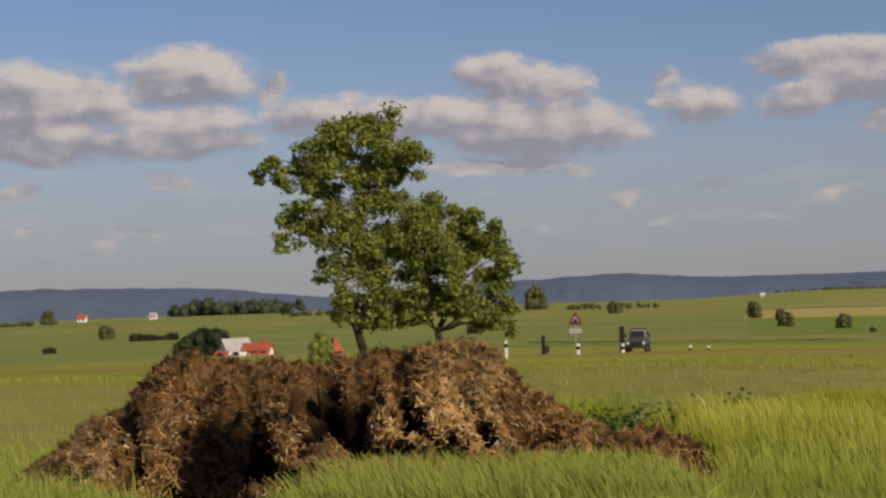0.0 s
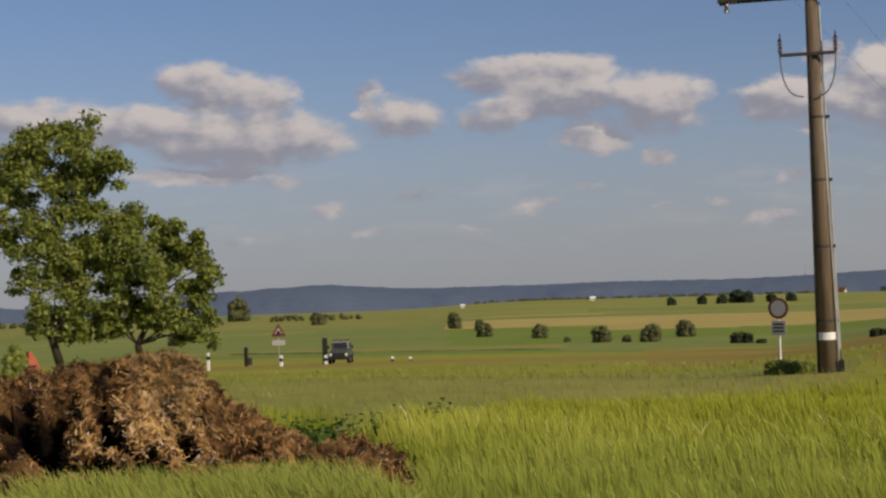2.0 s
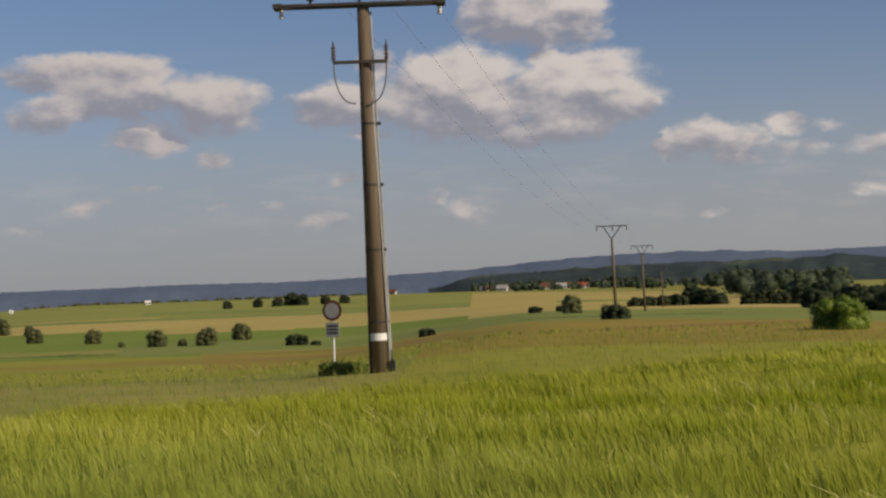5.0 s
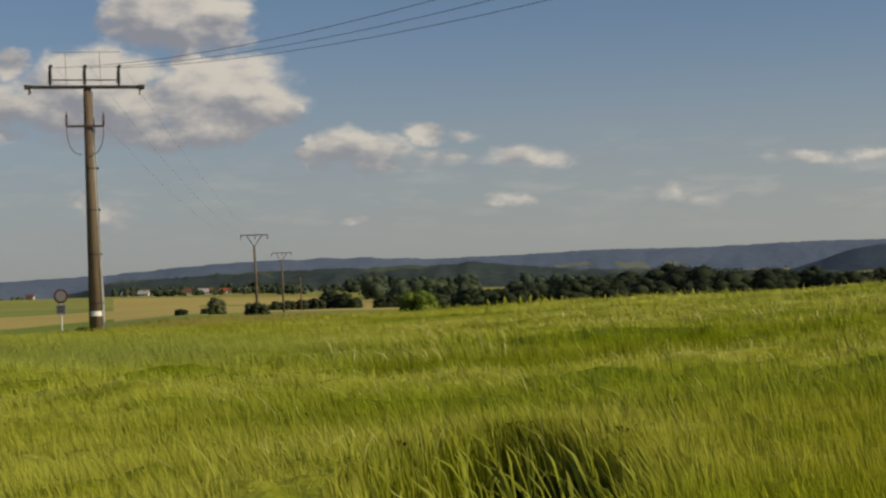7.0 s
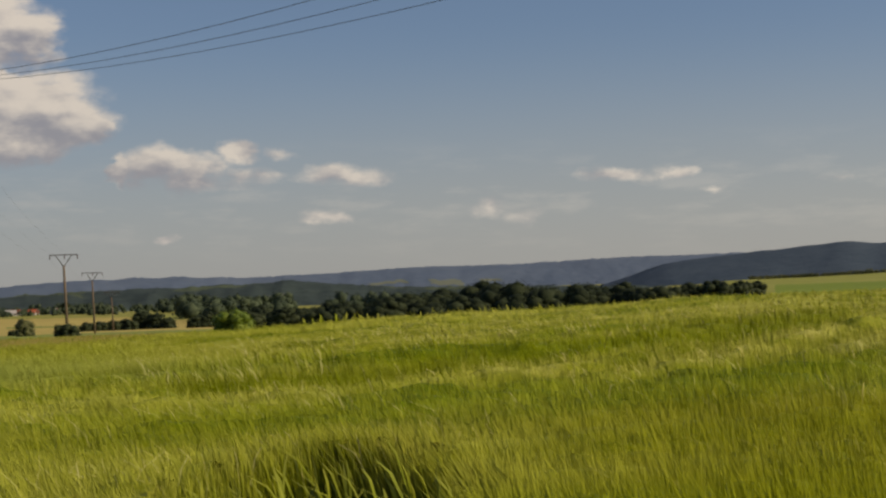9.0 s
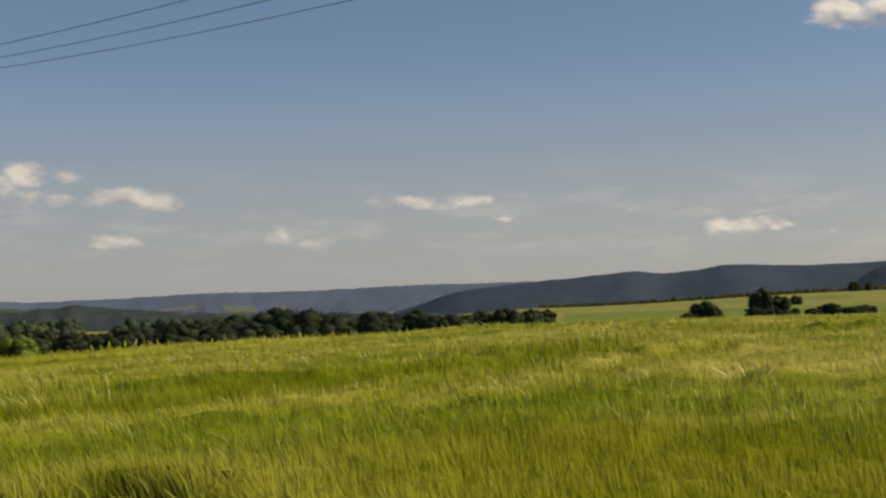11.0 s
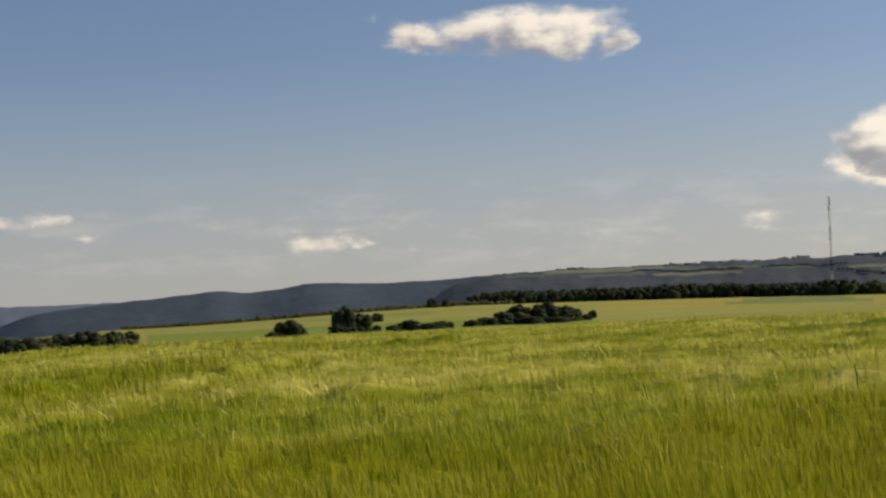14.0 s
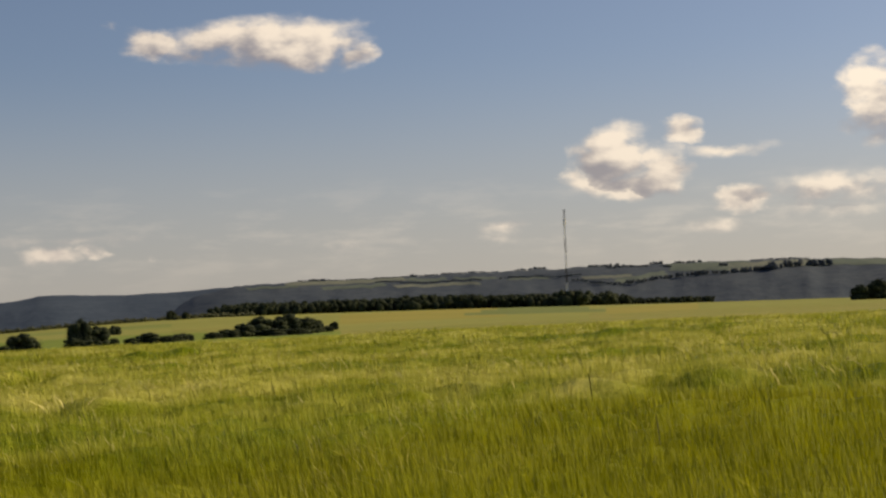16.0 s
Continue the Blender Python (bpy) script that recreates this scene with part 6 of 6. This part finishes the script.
def ripe_of(x, y):
    """How far the ears have paled: towards the east (up to 1); still olive close to the farther stand (down to -1)."""
    d, az = np.hypot(x, y), np.degrees(np.arctan2(x, y))
    pale = np.interp(az, [16, 30, 70], [0, .75, .75]) * np.clip((d - 13.5) / 3, 0, 1)
    return pale * (1 - olive(x, y)) - olive(x, y) * np.interp(az, [16, 30, 50, 60], [.2, .62, .68, .85])


def crop_top(x, y, t, green):
    """How high the barley stands at a place: long swells, with shorter drifts across them."""
    swell = np.array([noise.noise((a * .09 - b * .05, a * .15 + b * .28, 3.0)) for a, b in zip(x, y)])
    drift = np.array([noise.noise((a * .33 + b * .1, b * .6 - a * .12, 8.0)) for a, b in zip(x, y)])
    tuft = np.array([noise.noise((a * .95 + b * .3, b * 1.5 - a * .3, 12.0)) for a, b in zip(x, y)]) * np.interp(np.hypot(x, y), [10, 17, 50, 70], [.2, 1, 1, .5])
    return 0.86 + .17 * swell + .12 * drift + .13 * tuft - .25 * t - .17 * np.maximum(green, 0)


def in_heap(x, y, grow_=1.0):
    a = radians(HEAP_TURN)
    dx, dy = x - HEAP[0], y - HEAP[1]
    u, v = dx * math.cos(a) + dy * math.sin(a), -dx * math.sin(a) + dy * math.cos(a)
    arm = ((u - 3.0) / .55) ** 2 + ((v + 1.2) / (1.7 * grow_)) ** 2 < 1
    return ((u / (3.6 * grow_)) ** 2 + (v / (1.55 * grow_)) ** 2 < 1) | arm


def scatter(r0, r1, density, seed, az0, az1, y0=0.0):
    """Places strewn over a ring sector round one of the two stands."""
    g = np.random.default_rng(seed)
    n = int(0.5 * radians(az1 - az0) * (r1 ** 2 - r0 ** 2) * density)
    r, a = np.sqrt(r0 ** 2 + (r1 ** 2 - r0 ** 2) * g.random(n)), np.radians(az0 + (az1 - az0) * g.random(n))
    return r * np.sin(a) + (NEAR_X if y0 else 0), r * np.cos(a) + y0


def wind(x, y):
    """How far the stalks are blown over: most round the bare spot, least in the east of the field."""
    az = np.degrees(np.arctan2(x, y))
    return np.interp(az, [-20, 5, 18, 30, 60], [.22, .30, .28, .17, .14])


def barley():
    xs, ys, ws = [], [], []
    for i, (r0, r1, dens, wide) in enumerate(((6, 9, 700, .0017), (9, 15, 640, .0020), (15, 26, 280, .0028), (26, 45, 105, .005), (45, 84, 28, .0105))):
        for j, (a0, a1, y0) in enumerate(((-16, 72, 0.0), (-51, 24, NEAR))):
            x, y = scatter(r0, r1, dens, 70 + i * 2 + j, a0, a1, y0)
            if j:
                keep = (y > NEAR) & ~((np.hypot(x, y) < r1 + 3) & (np.degrees(np.arctan2(x, y)) > -15) & (np.hypot(x, y) > 0) & (r1 > 26))
                x, y = x[keep], y[keep]
            elif r1 > 26:
                # what stands close before the nearer stand is sown finely with its own rings
                keep = (np.hypot(x - NEAR_X, y - NEAR) > 26) | (y < NEAR + 1) | (np.degrees(np.arctan2(x - NEAR_X, y - NEAR)) > 23.5)
                x, y = x[keep], y[keep]
            xs.append(x), ys.append(y), ws.append(np.full(len(x), wide))
    # thicker standing round the bare spot, where one sees in from the side
    g = np.random.default_rng(87)
    x, y = -.6 + 5.4 * g.random(30000), 5.6 + 8 * g.random(30000)
    rim = (bare_spot(x, y, 1.3) > .04) & (bare_spot(x, y) < .3)
    xs.append(x[rim]), ys.append(y[rim]), ws.append(np.full(rim.sum(), .0022))
    x, y, w = np.concatenate(xs), np.concatenate(ys), np.concatenate(ws)
    r = np.hypot(x, y)
    left = np.interp(y, [-90, 0, 21, 27, 32, 35, 60], [-9, -6, -3.8, -2.6, -3.8, -3.6, -38])
    ok = (y < edge_y(x)) & (r < 82) & (x > left) & ~in_heap(x, y)
    x, y, w = x[ok], y[ok], w[ok]
    g = np.random.default_rng(88)
    t = tram(x, y)
    ok = g.random(len(x)) > t * 1.2
    x, y, w, t = x[ok], y[ok], w[ok], t[ok]
    green = lush_of(x, y)
    tall = crop_top(x, y, t, green) + .045 * g.normal(size=len(x))
    w = w * (.7 + .6 * g.random(len(x)))
    blades("barley", np.c_[x, y], ground_z(x, y), tall, w, M_BARLEY, radians(158), 5, label="waving green-gold bearded barley filling the field", bend=wind(x, y), lush=np.clip(green + g.normal(size=len(x)) * .08, -1, 1), covered=(t < .02) & (bare_spot(x, y, 1.3) < .02))


def canopy():
    az = np.radians(np.concatenate([np.arange(-180, -60, 2.5), np.arange(-60, 78, 0.25), np.arange(78, 180.1, 2.5)]))
    r = np.concatenate([np.linspace(1.5, 5, 12), 5.1 * 1.009 ** np.arange(323)])
    R, A = np.meshgrid(r, az, indexing="ij")
    x, y = (R * np.sin(A)).ravel(), (R * np.cos(A)).ravel()
    left = np.interp(y, [-90, 0, 21, 27, 32, 35, 60], [-9, -6, -3.8, -2.6, -3.8, -3.6, -38])
    t = tram(x, y)
    ragged = np.array([noise.noise((a * 4.5, b * 4.5, 1)) * .05 + noise.noise((a * 1.6, b * 1.6, 5)) * .05 for a, b in zip(x, y)])
    h = crop_top(x, y, 0 * t, lush_of(x, y)) - np.interp(R.ravel(), [0, 12, 40, 92], [.12, .12, .12, .11]) * (1 + .5 * np.maximum(lush_of(x, y), 0)) + ragged - .45 * track_of(x, y)
    h = h - .13 * np.clip((27 - np.hypot(x - NEAR_X, y - NEAR)) / 4, 0, 1) * np.clip((y - NEAR) / 3, 0, 1) * np.clip((9 - x) / 4, 0, 1)
    cut = np.maximum(bare_spot(x, y, .9), track_of(x, y) * np.interp(x, [-2.1, -.8, 3.4, 5, 7, 8.8], [1, 0, 0, 1.25, 1.25, 0]))
    inside = (y < edge_y(x)) & (x > left) & ~in_heap(x, y, 1.0)
    v = np.c_[x, y, ground_z(x, y) + h]
    n = len(az)
    i = np.arange(len(r) - 1)[:, None] * n + np.arange(n - 1)[None, :]
    f = np.stack([i, i + 1, i + n + 1, i + n], -1).reshape(-1, 4)[:, ::-1]
    f = f[inside[f].all(1) & (cut[f] < .42).all(1)]
    ob = new("barley_leaves", quads("barley_leaves", v, f, M_CANOPY, True, lush=np.clip(lush_of(x, y) + t, -1, 1), ripe=ripe_of(x, y)))
    tagged(ob, "dense green leaf layer between the barley stalks", "crop", kind="stuff")


def meadow():
    x, y = scatter(24, 60, 10, 91, -51, 20, NEAR)
    x2, y2 = scatter(60, 74, 3.2, 92, -50, 14, NEAR)
    x3, y3 = scatter(6, 24, 95, 93, -53, -16, NEAR)
    w = np.concatenate([np.full(len(x), .006), np.full(len(x2), .015), np.full(len(x3), .007)])
    x, y = np.concatenate([x, x2, x3]), np.concatenate([y, y2, y3])
    left = np.interp(y, [-90, 0, 21, 27, 32, 35, 60], [-9, -6, -3.8, -2.6, -3.8, -3.6, -38])
    ok = ((y > edge_y(x)) | (x < left)) & ~in_heap(x, y)
    x, y, w = x[ok], y[ok], w[ok]
    g = np.random.default_rng(94)
    d = np.hypot(x - NEAR_X, y - NEAR)
    tall = np.clip(np.where((np.degrees(np.arctan2(x - NEAR_X, y - NEAR)) < -38) & (d < 19), .68, np.where(d < 14.6, .5, np.where(d < 24, .42, .13))) * (1 + .22 * g.normal(size=len(x))), .1, 1.0)
    blades("meadow_grass", np.c_[x, y], ground_z(x, y), tall, w * (.6 + .8 * g.random(len(x))), M_GRASS, radians(200), 6, ears=False, bend=.5, lush=np.where(d < 24, -.4 - .5 * g.random(len(x)), 0.0),
           label="rough green and straw-coloured meadow grass", category="grass")


def soil():
    az = np.radians(np.arange(-180, 180.1, 1.0))
    r = np.linspace(0.5, 82, 70)
    R, A = np.meshgrid(r, az, indexing="ij")
    x, y = (R * np.sin(A)).ravel(), (R * np.cos(A)).ravel()
    left = np.interp(y, [-90, 0, 21, 27, 32, 35, 60], [-9, -6, -3.8, -2.6, -3.8, -3.6, -38])
    inside = (y < edge_y(x) - .5) & (x > left)
    n = len(az)
    i = np.arange(len(r) - 1)[:, None] * n + np.arange(n - 1)[None, :]
    f = np.stack([i, i + 1, i + n + 1, i + n], -1).reshape(-1, 4)[:, ::-1]
    ob = new("field_soil", quads("field_soil", np.c_[x, y, ground_z(x, y) + .03], f[inside[f].all(1)], M_SOIL, True))
    tagged(ob, "dark crumbly soil under the barley", "soil", kind="structure")


soil()


def heap_grass():
    """Tall grass between the near stand and the heap, thinner before its dark hollow."""
    g = np.random.default_rng(97)
    n = 17000
    u, v = -4.6 + 7.6 * g.random(n), -4.2 + 2.3 * g.random(n)
    thin = np.exp(-((u + .95) / .55) ** 4)
    ok = g.random(n) > .93 * thin
    u, v, thin = u[ok], v[ok], thin[ok]
    a = radians(HEAP_TURN)
    x, y = HEAP[0] + u * math.cos(a) - v * math.sin(a), HEAP[1] + u * math.sin(a) + v * math.cos(a)
    tall = (np.interp(u, [-4.6, -3.4, -2.2, -1.6, -.4, .2, 2.4, 3], [.85, .9, .8, .6, .7, .95, 1.0, .9]) + .16 * g.normal(size=len(u)) * .6) * (1 - .2 * thin)
    blades("tall_grass", np.c_[x, y], ground_z(x, y), np.clip(tall, .15, 1), .0035 + .005 * g.random(len(u)), M_GRASS, radians(200), 12, ears=False, bend=.35, lush=-.4 - .6 * g.random(len(u)),
           label="tall fresh green grass at the foot of the heap", category="grass")


def wild_stalks():
    g = np.random.default_rng(101)
    x, y = scatter(10, 45, .07, 102, 16, 66)
    x2, y2 = scatter(24, 60, .05, 103, -20, 20, NEAR)
    x, y = np.concatenate([x, x2]), np.concatenate([y, y2])
    ok = (y < edge_y(x) - 1) & (y > 3)
    x, y = x[ok], y[ok]
    blades("wild_stalks", np.c_[x, y], ground_z(x, y), 0.9 + .16 * g.random(len(x)), .003 + .005 * g.random(len(x)), M_STALK, radians(158), 9, bend=.25,
           label="dark wild stalks standing above the barley", category="weed")
    x, y = scatter(52, 74, .55, 104, 13, 34)
    ok = (y < edge_y(x)) & (y > edge_y(x) - 7)
    x, y = x[ok], y[ok]
    blades("tall_ears", np.c_[x, y], ground_z(x, y), 1.0 + .16 * g.random(len(x)) ** 2, .014 + .018 * g.random(len(x)), M_BARLEY, radians(158), 10, bend=.3,
           label="pale taller ears along the crest of the field", category="crop")


def silvery_ears():
    """Riper ears that hang over in tufts and catch the light."""
    g = np.random.default_rng(111)
    x, y = scatter(8, 20, 20, 112, 4, 68)
    x2, y2 = scatter(20, 46, 13, 113, 8, 68)
    x3, y3 = scatter(9, 24, 10, 114, -20, 25, NEAR)
    w = np.concatenate([np.full(len(x), .0035), np.full(len(x2), .0065), np.full(len(x3), .0035)])
    x, y = np.concatenate([x, x2, x3]), np.concatenate([y, y2, y3])
    tuft = np.array([noise.noise((a * .35 - b * .1, b * .55, 21)) + .6 * noise.noise((a * 1.3, b * 1.7, 23)) for a, b in zip(x, y)])
    t, green = tram(x, y), lush_of(x, y)
    ok = (tuft + .18 * g.normal(size=len(x)) > .24) & (t < .3) & (y < edge_y(x) - 1) & (x > -4) & (g.random(len(x)) > np.maximum(green, 0) * .8)
    x, y, w, t, green = x[ok], y[ok], w[ok], t[ok], green[ok]
    blades("silvery_ears", np.c_[x, y], ground_z(x, y), crop_top(x, y, t, green) + .03 + .06 * g.random(len(x)), w * (.6 + .9 * g.random(len(x))), M_SILVER, radians(158), 13, bend=.55,
           label="pale silvery barley ears bent over by the wind", category="crop", covered=np.ones(len(x), bool))


def lone_stalks():
    """Single stalks still standing in the bare spot, lit against its dark floor."""
    g = np.random.default_rng(121)
    x, y = -.2 + 5.2 * g.random(9000), 6.4 + 7 * g.random(9000)
    hole = bare_spot(x, y)
    ok = (hole > .3) & (g.random(len(x)) < .075)
    x, y = x[ok], y[ok]
    n = len(x)
    blades("lone_stalks", np.c_[x, y], ground_z(x, y), .62 + .3 * g.random(n), .005 + .006 * g.random(n), M_BARLEY, radians(158), 14, bend=.42,
           label="single green barley stalks standing in the bare spot", category="crop", lush=-.5 * g.random(n))


barley()
lone_stalks()
silvery_ears()
heap_grass()
wild_stalks()
canopy()
meadow()


# ---- weeds ----


def weed(name, at, tall, leaves, size, mat, label, category="weed", seed=1, flowers=0, wide=.35):
    g = np.random.default_rng(seed)
    w = root(name, at, label, category)
    bm = bmesh.new()
    tips = []
    for k in range(7):
        a = k * 2.4
        tip = (math.cos(a) * wide * g.random(), math.sin(a) * wide * g.random(), tall * (.6 + .4 * g.random()))
        limb(bm, (0, 0, -.05), tip, .008, .003, g, .08, 3)
        tips.append(tip)
    part("stems", bm, M_WEED, w)
    cs = [tuple(Vector(t) * s) for t in tips for s in (.35, .6, .85)]
    lf = new("leaves", leaf_cloud("leaves", cs, [wide * .35] * len(cs), leaves, size, mat, 1.0, seed))
    lf.parent = w
    if flowers:
        fl = new("flowers", leaf_cloud("flowers", [(t[0], t[1], t[2] + .03) for t in tips], [.07] * len(tips), max(6, flowers // 5), .011, M_WHITE, .4, seed + 1))
        fl.parent = w
        tagged(fl, "small white flower heads", kind="stuff")
    return w


g = np.random.default_rng(77)
for k, (az, r, tall, fl) in enumerate(((-38.6, 13.6, .8, 60), (-37.7, 14.2, .95, 80), (-39.3, 12.8, .6, 0), (-36.6, 12.6, .7, 30), (-35.4, 12.2, .75, 0), (-34.2, 11.8, .7, 0), (-33.0, 12.0, .6, 0), (-39.8, 14.6, .9, 60), (-31.6, 11.6, .6, 0), (-35.0, 13.0, .8, 0))):
    x, y = from_near(az, r)
    weed("tall_weed", foot(x, y), tall, 160, .035, M_WEED, "tall green weed with small white flowers" if fl else "tall green weed beside the manure heap", seed=k + 5, flowers=fl)
for k, (az, r) in enumerate(((-18.7, 18.6), (-18.3, 19.4), (-17.9, 20.0), (-17.5, 19.9), (-17.1, 20.6), (-16.7, 20.6), (-16.3, 21.4), (-15.9, 21.6), (-15.5, 22.2), (-15.1, 22.4), (-14.7, 23.1), (-17.7, 21.4), (-16.9, 22.0), (-18.5, 20.8), (-14.2, 23.9))):
    x, y = from_near(az, r)
    weed("tall_weed", foot(x, y), .58 + .12 * (k % 3), 520, .045, M_WEED_DARK, "dark green leafy weed between the heap and the barley", seed=k + 45, wide=.6)
x, y = from_near(-1.1, 45.3)
sb = bush_kind(23, .75, 2.0, 2600, .06, M_LEAF, "sign_shrub", "low olive-green shrub at the foot of the sign", "bush", .02)
sb.matrix_basis = pose(x, y, gz(x, y) - .1) @ Matrix.Diagonal((1.0, .8, .72, 1))
